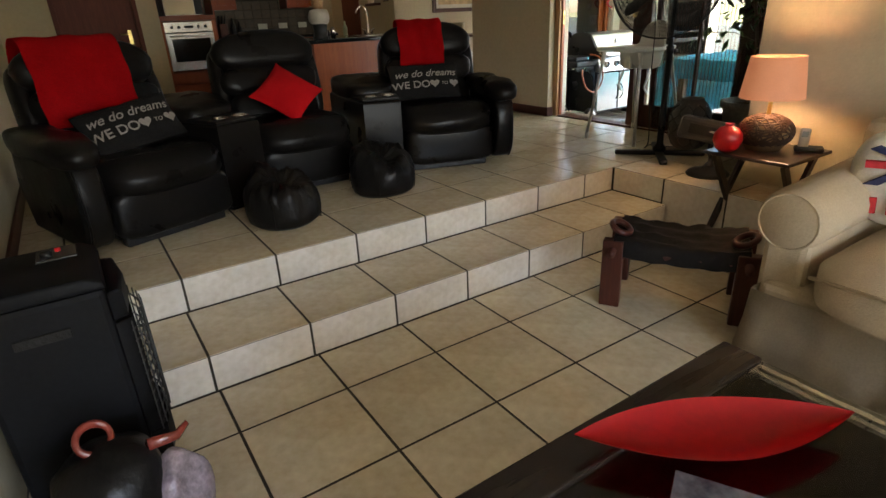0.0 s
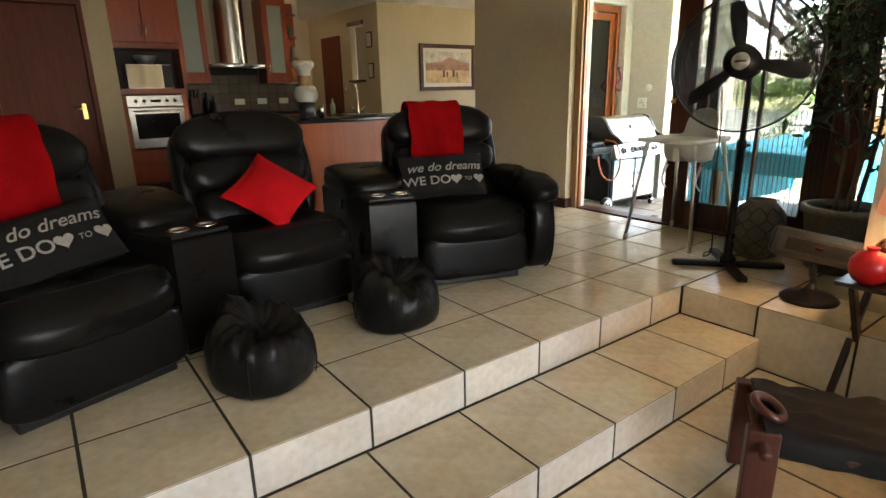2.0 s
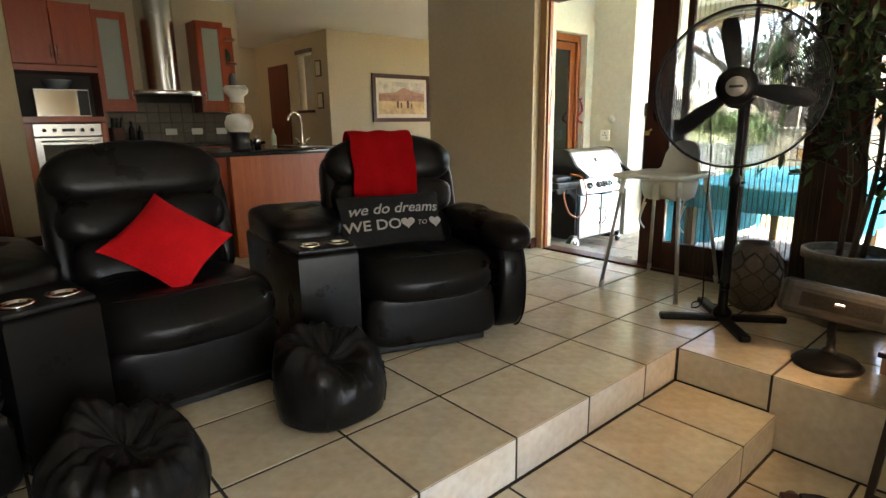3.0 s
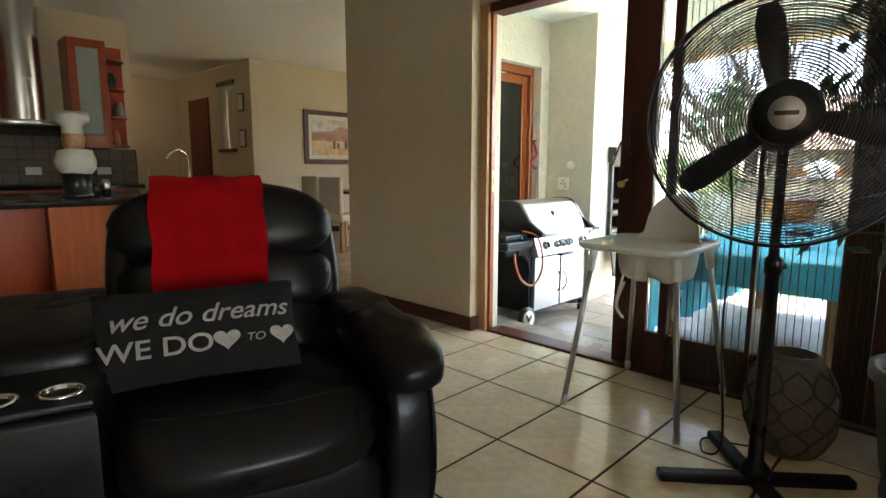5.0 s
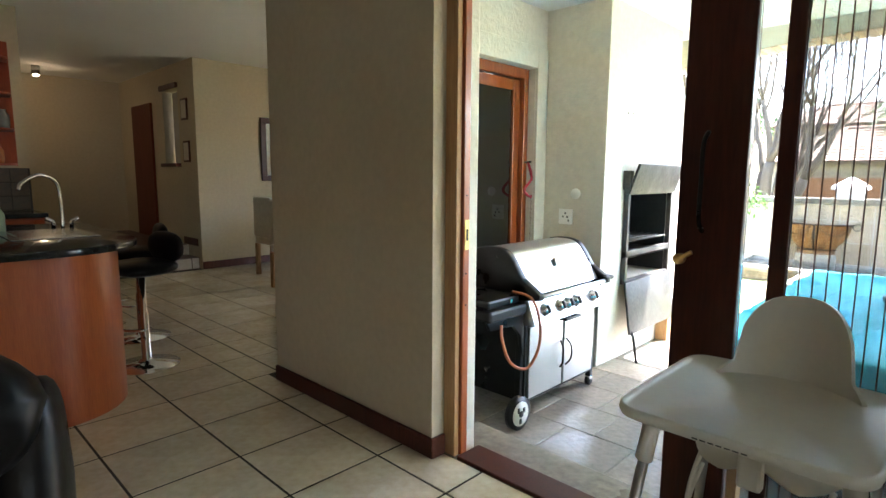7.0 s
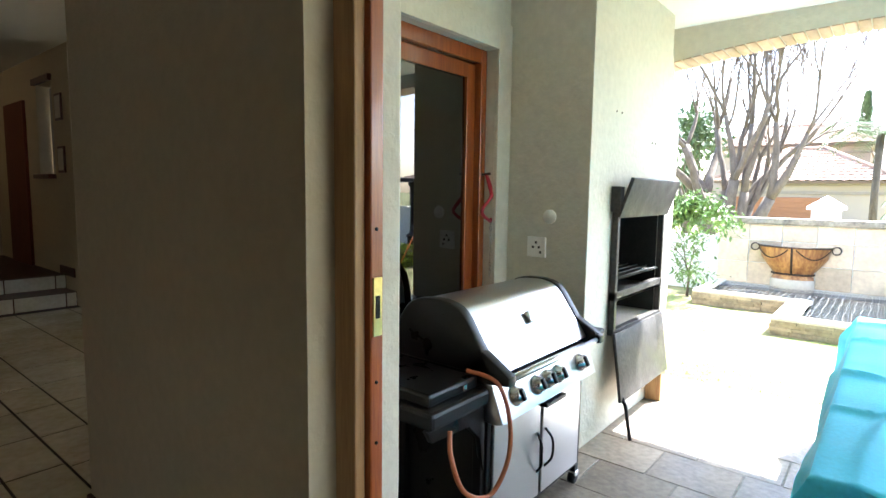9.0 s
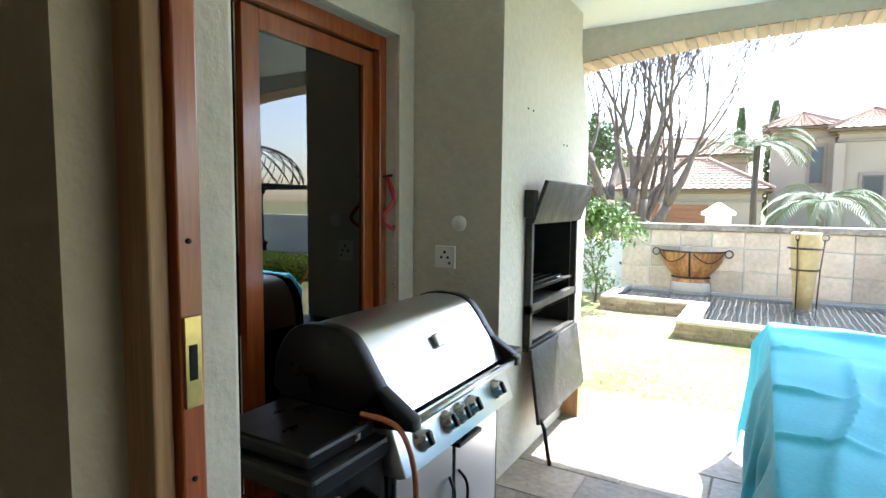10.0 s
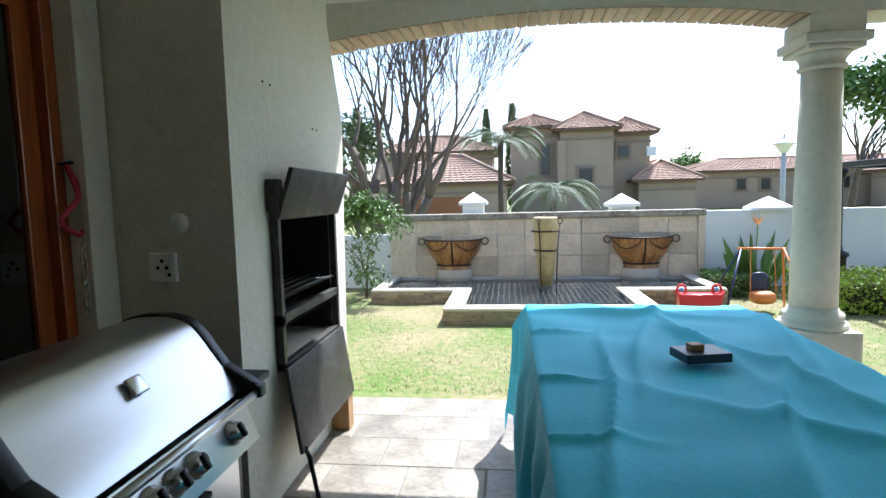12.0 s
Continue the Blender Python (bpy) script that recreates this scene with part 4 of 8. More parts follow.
def door_leaf(y0, y1, name, label, handle=False):
    l = thing(name, pose(0, 0, 0), label, "door")
    l["kind"] = "structure"
    part("stile", B((4.466, 4.514, y1 - 0.19, y1, 0.013, 2.06, 0.004)), DARKWOOD, l)
    part("stile", B((4.466, 4.514, y0, y0 + 0.13, 0.013, 2.06, 0.004)), DARKWOOD, l)
    part("bottom_rail", B((4.466, 4.514, y0 + 0.131, y1 - 0.191, 0.013, 0.22, 0.004)), DARKWOOD, l)
    part("top_rail", B((4.466, 4.514, y0 + 0.131, y1 - 0.191, 1.93, 2.06, 0.004)), DARKWOOD, l)
    g = part("pane", B((4.487, 4.493, y0 + 0.131, y1 - 0.191, 0.22, 1.93)), GLASS, l, "clear glass pane")
    g.visible_shadow = False
    if handle:
        bm = bmesh.new()
        tube(bm, smooth_line([(4.462, 3.50, 1.10), (4.425, 3.50, 1.14), (4.425, 3.50, 1.25), (4.425, 3.50, 1.36), (4.462, 3.50, 1.40)], 4), 0.007, 8)
        part("pull_handle", bm, BLACKMETAL, l, "black iron pull handle")
        bm = bmesh.new()
        tube(bm, [(4.465, 3.56, 1.01), (4.44, 3.56, 1.01)], 0.017, 12)
        tube(bm, [(4.445, 3.56, 1.01), (4.44, 3.52, 1.035)], 0.007, 8)
        part("lock_knob", bm, BRASS, l)


door_leaf(2.42, 3.58, "door_sliding", "open dark timber sliding door leaf with one large pane", True)
door_leaf(1.88, 2.418, "door_fixed", "dark timber fixed door leaf beside the slider")

SCREEN = bpy.data.materials.new("pleated_mesh")
SCREEN.use_nodes = True
_n, _k = SCREEN.node_tree.nodes, SCREEN.node_tree.links
_t, _m = _n.new("ShaderNodeBsdfTransparent"), _n.new("ShaderNodeMixShader")
_m.inputs[0].default_value = 0.58
_n["Principled BSDF"].inputs["Base Color"].default_value = (0.12, 0.10, 0.075, 1)
_n["Principled BSDF"].inputs["Roughness"].default_value = 0.9
_k.new(_t.outputs[0], _m.inputs[1])
_k.new(_n["Principled BSDF"].outputs[0], _m.inputs[2])
_k.new(_m.outputs[0], _n["Material Output"].inputs[0])
s = thing("insect_screen", pose(0, 0, 0), "dark pleated insect screen drawn half across the door", "screen")
bm = bmesh.new()
ys = [3.262 - 0.0105 * i for i in range(81)]
lo = [bm.verts.new((4.448 - 0.007 * (i % 2), y, 0.03)) for i, y in enumerate(ys)]
hi = [bm.verts.new((4.448 - 0.007 * (i % 2), y, 2.05)) for i, y in enumerate(ys)]
for i in range(80):
    bm.faces.new((lo[i], lo[i + 1], hi[i + 1], hi[i]))
mesh = part("mesh", bm, SCREEN, s, smooth=False)
bm = bmesh.new()
for i, y in enumerate(ys[::3]):
    box(bm, 4.4385, 4.4405, y - 0.0016, y + 0.0016, 0.03, 2.05)
part("pleat_edge", bm, DARKWOOD, s, smooth=False)
part("pull_bar", B((4.425, 4.46, 3.262, 3.305, 0.02, 2.055, 0.003)), DARKWOOD, s)
part("pull_bar", B((4.425, 4.46, 2.865, 2.885, 0.02, 2.055, 0.003)), DARKWOOD, s)


def pedestal_fan():
    f = thing("pedestal_fan", pose(3.69, 2.62, 0, 0, 0, 0), "tall black pedestal fan, still, with a wire cage", "fan")
    for a in (130, 222, 310, 42):
        ob = part("foot", B((0.0, 0.33, -0.028, 0.028, 0.0, 0.035, 0.01)), BLACKPLASTIC, f)
        ob.matrix_local = pose(0, 0, 0.0, 0, 0, a)
    bm = bmesh.new()
    lathe(bm, [(0.05, 0.03), (0.05, 0.06), (0.026, 0.09), (0.022, 0.75), (0.028, 0.75), (0.028, 0.80), (0.017, 0.81), (0.016, 1.19)], 16)
    part("pole", bm, BLACKMETAL, f)
    bm = bmesh.new()
    tube(bm, [(0.03, 0.0, 0.77), (0.06, -0.02, 0.77)], 0.012, 10)
    part("height_knob", bm, BLACKPLASTIC, f)
    # the head looks down the -y axis of its own frame
    head = pose(-0.165, -0.03, 1.243, -3, 0, -72)
    R = 0.38
    hd = part("motor_housing", bmesh.new(), BLACKMETAL, f)
    bm = bmesh.new()
    lathe(bm, [(0.0, -0.22), (0.05, -0.22), (0.085, -0.18), (0.09, -0.08), (0.075, -0.05), (0.0, -0.05)], 24)
    bmesh.ops.transform(bm, matrix=pose(0, 0, 0, 90), verts=bm.verts)
    hd.data = mesh_of(bm, "motor_housing", BLACKMETAL)
    hd.matrix_local = head

    def sub(name, bm, mt, label=""):
        ob = part(name, bm, mt, f, label)
        ob.matrix_local = head
        return ob
    for nm, face in (("front_guard", -1), ("rear_guard", 1)):
        bm = bmesh.new()
        lathe(bm, [(0.09, 0.0), (0.09, 0.006), (0.07, 0.006), (0.07, 0.0)], 32)
        bmesh.ops.transform(bm, matrix=pose(0, face * 0.085, 0, 90), verts=bm.verts)
        guard = sub(nm, bm, BLACKPLASTIC)
        for i in range(34):
            r = 0.092 + (R - 0.092) * i / 33
            dep = 0.085 * (1 - (r / R) ** 3)
            bm = bmesh.new()
            tube(bm, [(r * math.cos(a * 2 * math.pi / 48), face * dep, r * math.sin(a * 2 * math.pi / 48)) for a in range(48)], 0.0018, 4, True)
            part("guard_wire", bm, BLACKPLASTIC, guard)
        for i in range(12):
            a = i * math.pi / 6 + (0.1 if face > 0 else 0)
            bm = bmesh.new()
            tube(bm, [(r * math.cos(a), face * 0.085 * (1 - (r / R) ** 3), r * math.sin(a)) for r in (0.06, 0.2, 0.3, 0.35, R)], 0.0018, 4)
            part("guard_rib", bm, BLACKPLASTIC, guard)
    bm = bmesh.new()
    tube(bm, [(R * math.cos(a * 2 * math.pi / 64), 0, R * math.sin(a * 2 * math.pi / 64)) for a in range(64)], 0.006, 6, True)
    sub("rim", bm, BLACKMETAL)
    bm = bmesh.new()
    tube(bm, [(0, -0.078, 0), (0, -0.095, 0)], 0.085, 28)
    sub("hub_plate", bm, BLACKMETAL)
    bm = bmesh.new()
    tube(bm, [(0, -0.094, 0), (0, -0.0985, 0)], 0.046, 28)
    sub("badge", bm, mat("dull_silver_badge", (0.34, 0.33, 0.31), 0.4, 0.3), "pale round maker's badge")
    bm = bmesh.new()
    box(bm, -0.03, 0.03, -0.1, -0.0982, -0.006, 0.006)
    sub("badge_writing", bm, GREYPLASTIC)
    for a in (104, 222, -8):
        bm = bmesh.new()
        pts = [(0.05, -0.022), (0.12, -0.034), (0.20, -0.052), (0.29, -0.060), (0.325, -0.048), (0.335, -0.02), (0.325, 0.012), (0.28, 0.028), (0.16, 0.032), (0.05, 0.022)]
        prism(bm, [(x, y) for x, y in pts], -0.003, 0.003, "y", 0.001, 1)
        bmesh.ops.transform(bm, matrix=pose(0, -0.02, 0, 0, -a, 0) @ pose(0, 0, 0, 18, 0, 0), verts=bm.verts)
        sub("blade", bm, BLACKPLASTIC)
    bm = bmesh.new()
    tube(bm, smooth_line([(-0.02, 0.16, 1.2), (-0.02, 0.13, 0.9), (0.0, 0.14, 0.5), (0.02, 0.12, 0.1), (0.08, 0.2, 0.008), (0.2, 0.24, 0.008), (0.24, 0.12, 0.008), (0.3, 0.02, 0.008)], 6), 0.004, 6)
    part("power_cable", bm, BLACKPLASTIC, f)


pedestal_fan()


def high_chair():
    c = thing("high_chair", pose(0, 0, 0), "white plastic high chair with grey metal legs", "high chair")
    for (x, y), (tx, ty) in (((3.78, 3.455), (3.86, 3.37)), ((3.775, 2.925), (3.87, 3.01)), ((4.432, 3.46), (4.27, 3.37)), ((4.432, 2.96), (4.28, 3.03))):
        bm = bmesh.new()
        tube(bm, [(x, y, 0.012), (tx, ty, 0.738)], 0.0125, 12)
        leg = part("leg", bm, ALU, c)
        bm = bmesh.new()
        tube(bm, [(x, y, 0.0), (x + 0.1 * (tx - x), y + 0.1 * (ty - y), 0.05)], 0.0155, 12)
        part("foot_cap", bm, WHITEPLASTIC, leg)
        bm = bmesh.new()
        tube(bm, [(x + 0.86 * (tx - x), y + 0.86 * (ty - y), 0.64), (tx, ty, 0.739)], 0.019, 12)
        part("leg_socket", bm, WHITEPLASTIC, leg)
    # tray: a shallow dished board with a lip
    CX, CY, HX, HY = 4.05, 3.205, 0.255, 0.24

    def plan(k, n=56, p=9.0):
        out = []
        for i in range(n):
            a = 2 * math.pi * i / n
            ca, sa = math.cos(a), math.sin(a)
            out.append((CX + HX * k * math.copysign(abs(ca) ** (2 / p), ca), CY + HY * k * math.copysign(abs(sa) ** (2 / p), sa)))
        return out
    bm = bmesh.new()
    rings = [[bm.verts.new((x, y, z)) for x, y in plan(k)] for k, z in ((0.10, 0.738), (0.93, 0.738), (0.985, 0.745), (1.0, 0.757), (0.995, 0.768), (0.975, 0.770), (0.95, 0.764), (0.92, 0.757), (0.10, 0.757))]
    skin(bm, rings)
    part("tray", bm, WHITEPLASTIC, c, angle=60)
    # curved back shell with a domed head, flaring where it meets the tray
    bm = bmesh.new()
    rows = []
    for i in range(25):
        u = i / 12 - 1
        top = 0.79 + 0.175 * max(0.0, 1 - abs(u / 0.74) ** 2.6) ** 0.5 if abs(u) < 0.74 else 0.79 - 0.03 * ((abs(u) - 0.74) / 0.26)
        a = u * 1.05
        col = []
        for k in (0, 0.2, 0.4, 0.6, 0.75, 0.88, 0.95, 1.0):
            z = 0.60 + (top - 0.60) * k
            rad = 0.165 + 0.015 * k
            col.append(bm.verts.new((4.10 + rad * math.cos(a) + 0.05 * (z - 0.60) / 0.37, 3.195 + rad * math.sin(a) * 1.03, z)))
        rows.append(col)
    for p, q in zip(rows, rows[1:]):
        for j in range(7):
            bm.faces.new((p[j], p[j + 1], q[j + 1], q[j]))
    bmesh.ops.recalc_face_normals(bm, faces=bm.faces[:])
    bmesh.ops.solidify(bm, geom=bm.faces[:], thickness=0.012)
    part("backrest", bm, WHITEPLASTIC, c, angle=60)
    # seat bucket under the tray with scalloped leg openings
    bm = bmesh.new()
    rings = []
    for k, z in ((0.35, 0.585), (0.75, 0.59), (0.93, 0.61), (1.0, 0.65), (1.04, 0.70), (1.06, 0.737)):
        ring_v = []
        for i in range(36):
            a = 2 * math.pi * i / 36
            notch = 0.045 * max(0.0, -math.cos(a)) * (0.5 + 0.5 * math.cos(4 * a)) if z < 0.66 else 0.0
            ring_v.append(bm.verts.new((4.115 + 0.165 * k * math.cos(a), 3.195 + 0.170 * k * math.sin(a), z + notch)))
        rings.append(ring_v)
    skin(bm, rings)
    part("seat", bm, WHITEPLASTIC, c, angle=60)
    part("crotch_post", B((3.945, 3.975, 3.17, 3.22, 0.60, 0.738, 0.008)), WHITEPLASTIC, c)
    for y in (3.33, 3.06):
        bm = bmesh.new()
        tube(bm, smooth_line([(4.07, y, 0.60), (4.06, y + 0.02, 0.50), (4.03, y + 0.01, 0.44), (4.06, y - 0.01, 0.39), (4.05, y + 0.02, 0.45), (4.08, y, 0.56)], 5), 0.006, 6)
        part("strap", bm, WHITEPLASTIC, c)
    # the maker's word on the tray edge, as plain bars
    for i in range(7):
        part("maker_mark", B((3.797, 3.802, 3.255 - i * 0.015, 3.266 - i * 0.015, 0.748, 0.762)), GREYPLASTIC, c)


high_chair()

LATTICE = mat("matt_grey_clay", (0.115, 0.105, 0.09), 0.75, rgb2=(0.075, 0.068, 0.058), scale=8, fine=50, bump=0.2)
v = thing("lattice_vase", pose(4.02, 2.60, 0), "round dark clay vase with a raised lattice", "vase")
prof = [(0.07, 0.0), (0.11, 0.02), (0.15, 0.11), (0.16, 0.20), (0.145, 0.30), (0.10, 0.37), (0.085, 0.385), (0.085, 0.40), (0.07, 0.40), (0.06, 0.36), (0.0, 0.36)]
bm = bmesh.new()
lathe(bm, prof, 36)
part("body", bm, LATTICE, v)


def vase_r(z):
    for (r0, z0), (r1, z1) in zip(prof, prof[1:]):
        if z0 <= z <= z1:
            return r0 + (r1 - r0) * (z - z0) / max(z1 - z0, 1e-6)
    return 0.1


LAT2 = mat("dark_clay_ridge", (0.045, 0.038, 0.03), 0.7, var=0.2, scale=20)
for s in (-1, 1):
    for k in range(9):
        pts = []
        for i in range(20):
            z = 0.03 + 0.33 * i / 19
            a = k * 2 * math.pi / 9 + s * (0.36 * math.sin(i / 19 * math.pi * 3))
            pts.append((vase_r(z) * math.cos(a) * 1.01, vase_r(z) * math.sin(a) * 1.01, z))
        bm = bmesh.new()
        tube(bm, pts, 0.006, 5)
        part("ridge", bm, LAT2, v)

CEMENT = mat("weathered_cement_pot", (0.20, 0.20, 0.175), 0.85, rgb2=(0.11, 0.11, 0.095), scale=5, fine=40, bump=0.4, bump_scale=40)
SOIL = mat("dark_soil", (0.04, 0.028, 0.018), 0.95, var=0.4, scale=30, bump=0.6)
LEAF = mat("dark_ficus_leaf", (0.035, 0.075, 0.022), 0.38, var=0.3, scale=4, fine=30, island=0.35)
LEAF.node_tree.nodes["Principled BSDF"].inputs["Subsurface Weight"].default_value = 0.0
LEAF_LIGHT = mat("fresh_green_leaf", (0.11, 0.19, 0.04), 0.5, var=0.3, scale=3, fine=30, island=0.35)
LEAF_GREY = mat("grey_green_leaf", (0.085, 0.13, 0.055), 0.55, var=0.3, scale=3, fine=30, island=0.3)
BARK = mat("grey_brown_bark", (0.15, 0.115, 0.085), 0.9, rgb2=(0.075, 0.055, 0.04), scale=6, fine=40, stretch=(3, 3, 0.7), bump=0.6, bump_scale=30)


def leaf(bm, p, d, length, width, up=Vector((0, 0, 1)), fold=0.25):
    d = d.normalized()
    side = d.cross(up)
    side = side.normalized() if side.length > 1e-3 else Vector((1, 0, 0))
    n = side.cross(d)
    a, b = bm.verts.new(p), bm.verts.new(p + d * length)
    m = p + d * length * 0.45
    c = bm.verts.new(m - n * width * fold)
    l, r = bm.verts.new(m + side * width / 2), bm.verts.new(m - side * width / 2)
    for tri in ((a, l, c), (l, b, c), (a, c, r), (c, b, r)):
        bm.faces.new(tri)


def clump(bm, rng, centre, radius, count, length, width, droop=0.3):
    for _ in range(count):
        q = Vector((rng.gauss(0, 0.5), rng.gauss(0, 0.5), rng.gauss(0, 0.45)))
        d = Vector((rng.uniform(-1, 1), rng.uniform(-1, 1), rng.uniform(-0.9, 0.5) - droop))
        leaf(bm, centre + q * radius, d, length * rng.uniform(0.6, 1.25), width * rng.uniform(0.7, 1.2), Vector((rng.uniform(-0.6, 0.6), rng.uniform(-0.6, 0.6), 1)))


rng = random.Random(11)
t = thing("potted_ficus", pose(4.10, 2.16, 0), "indoor fig tree with dark leaves in a grey cement pot", "potted plant")
bm = bmesh.new()
lathe(bm, [(0.13, 0.0), (0.16, 0.02), (0.185, 0.20), (0.205, 0.36), (0.225, 0.365), (0.225, 0.41), (0.20, 0.41), (0.195, 0.36), (0.0, 0.355)], 36)
part("pot", bm, CEMENT, t)
bm = bmesh.new()
lathe(bm, [(0.0, 0.375), (0.196, 0.37), (0.196, 0.36)], 24)
part("soil", bm, SOIL, t)
bm, bl = bmesh.new(), bmesh.new()
for k in range(4):
    a = k * 1.7
    p = Vector((0.05 * math.cos(a), 0.05 * math.sin(a), 0.36))
    top = Vector((0.16 * math.cos(a + 0.6), 0.16 * math.sin(a + 0.6), 1.75 + 0.12 * k))
    line = smooth_line([p, p.lerp(top, 0.3) + Vector((0.03, -0.02, 0)), p.lerp(top, 0.65) + Vector((-0.03, 0.02, 0)), top], 5)
    tube(bm, line, [0.016 * (1 - 0.6 * i / len(line)) for i in range(len(line))], 7)
    for i in range(5, len(line)):
        for _ in range(2 if i > 6 else 1):
            dr = Vector((rng.uniform(-1, 0.45), rng.uniform(-1, 1), rng.uniform(-0.2, 0.6))).normalized()
            tip = line[i] + dr * rng.uniform(0.15, 0.36)
            if 4.10 + tip.x > 4.38 or 2.16 + tip.y < 1.93:
                tip = line[i] + Vector((-abs(dr.x), abs(dr.y), dr.z)) * 0.24
            tube(bm, [line[i], (line[i] + tip) / 2 + Vector((0, 0, 0.03)), tip], 0.004, 4)
            clump(bl, rng, tip, 0.12, 10 if i > 6 else 6, 0.085, 0.042, 0.5)
part("trunk", bm, BARK, t)
part("foliage", bl, LEAF, t, "dark glossy leaves", smooth=False)

# radiant heater on a round foot
h = thing("radiant_heater", pose(3.44, 2.05, 0, 0, 0, 0), "grey tilting radiant heater on a round foot", "heater")
bm = bmesh.new()
lathe(bm, [(0.0, 0.0), (0.135, 0.0), (0.14, 0.012), (0.12, 0.03), (0.05, 0.045), (0.035, 0.06), (0.0, 0.06)], 32)
part("foot", bm, BLACKPLASTIC, h)
bm = bmesh.new()
tube(bm, smooth_line([(0, 0, 0.05), (0.02, 0.0, 0.11), (-0.01, 0, 0.16), (0, 0, 0.22)], 5), [0.03] * 3 + [0.018] * 13, 10)
part("neck", bm, BLACKPLASTIC, h)
head = pose(0.02, -0.01, 0.285, -8, 10, -62)
for nm, bm, mt in (("casing", B((-0.235, 0.235, -0.055, 0.055, -0.08, 0.075, 0.03)), GREYPLASTIC), ("grille", B((-0.17, 0.15, -0.062, -0.056, -0.035, 0.03, 0.002)), SOOT_HOLE_BLACK),
                   ("badge", B((-0.04, 0.0, -0.0665, -0.0625, -0.008, 0.006, 0.001)), CHROME)):
    part(nm, bm, mt, h).matrix_local = head

# ---- baseboards ----
def skirting(name, *boxes):
    structure(name, B(*[(*b, 0.006) for b in boxes]), DARKWOOD, "dark varnished timber skirting board", "skirting")


skirting("baseboard", (4.332, 4.3495, 4.545, 5.92, 0, 0.095), (4.332, 4.42, 4.54, 4.5595, 0, 0.095))
skirting("baseboard", (5.652, 9.2, 10.182, 10.199, 0, 0.1), (5.632, 5.649, 10.3, 10.75, 0.3, 0.4))
skirting("baseboard", (-0.499, -0.482, 2.62, 8.0, 0, 0.095), (0.90, 1.11, 7.982, 7.999, 0, 0.095))
skirting("baseboard", (3.482, 3.499, -3.2, 1.80, LOW, LOW + 0.095))

# ---- kitchen and dining room, seen from the lounge ----
d = thing("door_kitchen", pose(0, 0, 0), "closed dark reddish timber door with a brass lever", "door")
d["kind"] = "structure"
part("leaf", B((0.07, 0.85, 8.05, 8.09, 0.01, 2.05, 0.004)), REDDOOR, d)
for b in ((0.02, 0.07, 7.985, 8.12, 0, 2.1), (0.85, 0.90, 7.985, 8.12, 0, 2.1), (0.07, 0.85, 7.985, 8.12, 2.05, 2.1)):
    part("frame", B((*b, 0.004)), REDDOOR, d)
hp = part("handle_plate", B((0.745, 0.785, 8.043, 8.0495, 0.93, 1.09, 0.002)), BRASS, d, "bright brass plate")
bm = bmesh.new()
tube(bm, [(0.765, 8.043, 1.04), (0.765, 8.0, 1.04), (0.755, 7.995, 1.04), (0.66, 7.995, 1.045)], 0.009, 8)
part("lever", bm, BRASS, hp)

FROST = mat("frosted_glass", (0.30, 0.34, 0.30), 0.35, var=0.08, scale=3)
o = thing("oven_tower", pose(0, 0, 0), "tall cherry cabinet with microwave niche and oven", "cabinet")
F = 8.6
part("carcass", B((1.14, 1.16, F, 9.19, 0.1, 2.4), (1.90, 1.92, F, 9.19, 0.1, 2.4), (1.16, 1.90, 9.1, 9.19, 0.1, 2.4), (1.16, 1.90, F, 9.1, 1.18, 1.24), (1.16, 1.90, F, 9.1, 1.70, 1.76)), CHERRY, o, smooth=False)
part("niche_back", B((1.161, 1.899, 9.06, 9.099, 1.241, 1.699)), mat("dark_niche", (0.03, 0.02, 0.016), 0.6), o)
for x0, x1, hx in ((1.165, 1.527, 1.50), (1.533, 1.895, 1.56)):
    dr = part("door", B((x0, x1, F - 0.02, F - 0.001, 1.765, 2.39, 0.004)), CHERRY, o)
    bm = bmesh.new()
    tube(bm, [(hx, F - 0.021, 1.83), (hx, F - 0.045, 1.85), (hx, F - 0.045, 1.94), (hx, F - 0.021, 1.96)], 0.006, 6)
    part("handle", bm, CHROME, dr)
part("drawer_front", B((1.165, 1.895, F - 0.02, F - 0.001, 0.12, 0.36, 0.004)), CHERRY, o)
part("drawer_front", B((1.165, 1.895, F - 0.02, F - 0.001, 0.37, 0.52, 0.004)), CHERRY, o)
part("plinth", B((1.16, 1.90, F + 0.03, 9.1, 0, 0.1)), DARKWOOD, o)
for x0, x1 in ((1.163, 1.232), (1.855, 1.897)):
    part("surround", B((x0, x1, F - 0.012, F - 0.001, 0.53, 1.175, 0.002)), CHERRY_LIGHT, o)
v = thing("built_in_oven", pose(0, 0, 0), "stainless built-in oven with a dark glass door", "oven")
part("body", B((1.24, 1.85, F, 9.05, 0.54, 1.16)), BLACKMETAL, v)
part("control_panel", B((1.235, 1.852, F - 0.03, F - 0.001, 1.035, 1.165, 0.004)), STEEL, v)
dr = part("door", B((1.235, 1.852, F - 0.035, F - 0.001, 0.545, 1.025, 0.004)), STEEL, v)
part("window", B((1.30, 1.79, F - 0.039, F - 0.0355, 0.66, 0.95)), mat("oven_glass", (0.015, 0.015, 0.016), 0.08), dr)
bm = bmesh.new()
tube(bm, [(1.29, F - 0.065, 0.985), (1.80, F - 0.065, 0.985)], 0.009, 8)
part("handle", bm, CHROME, dr)
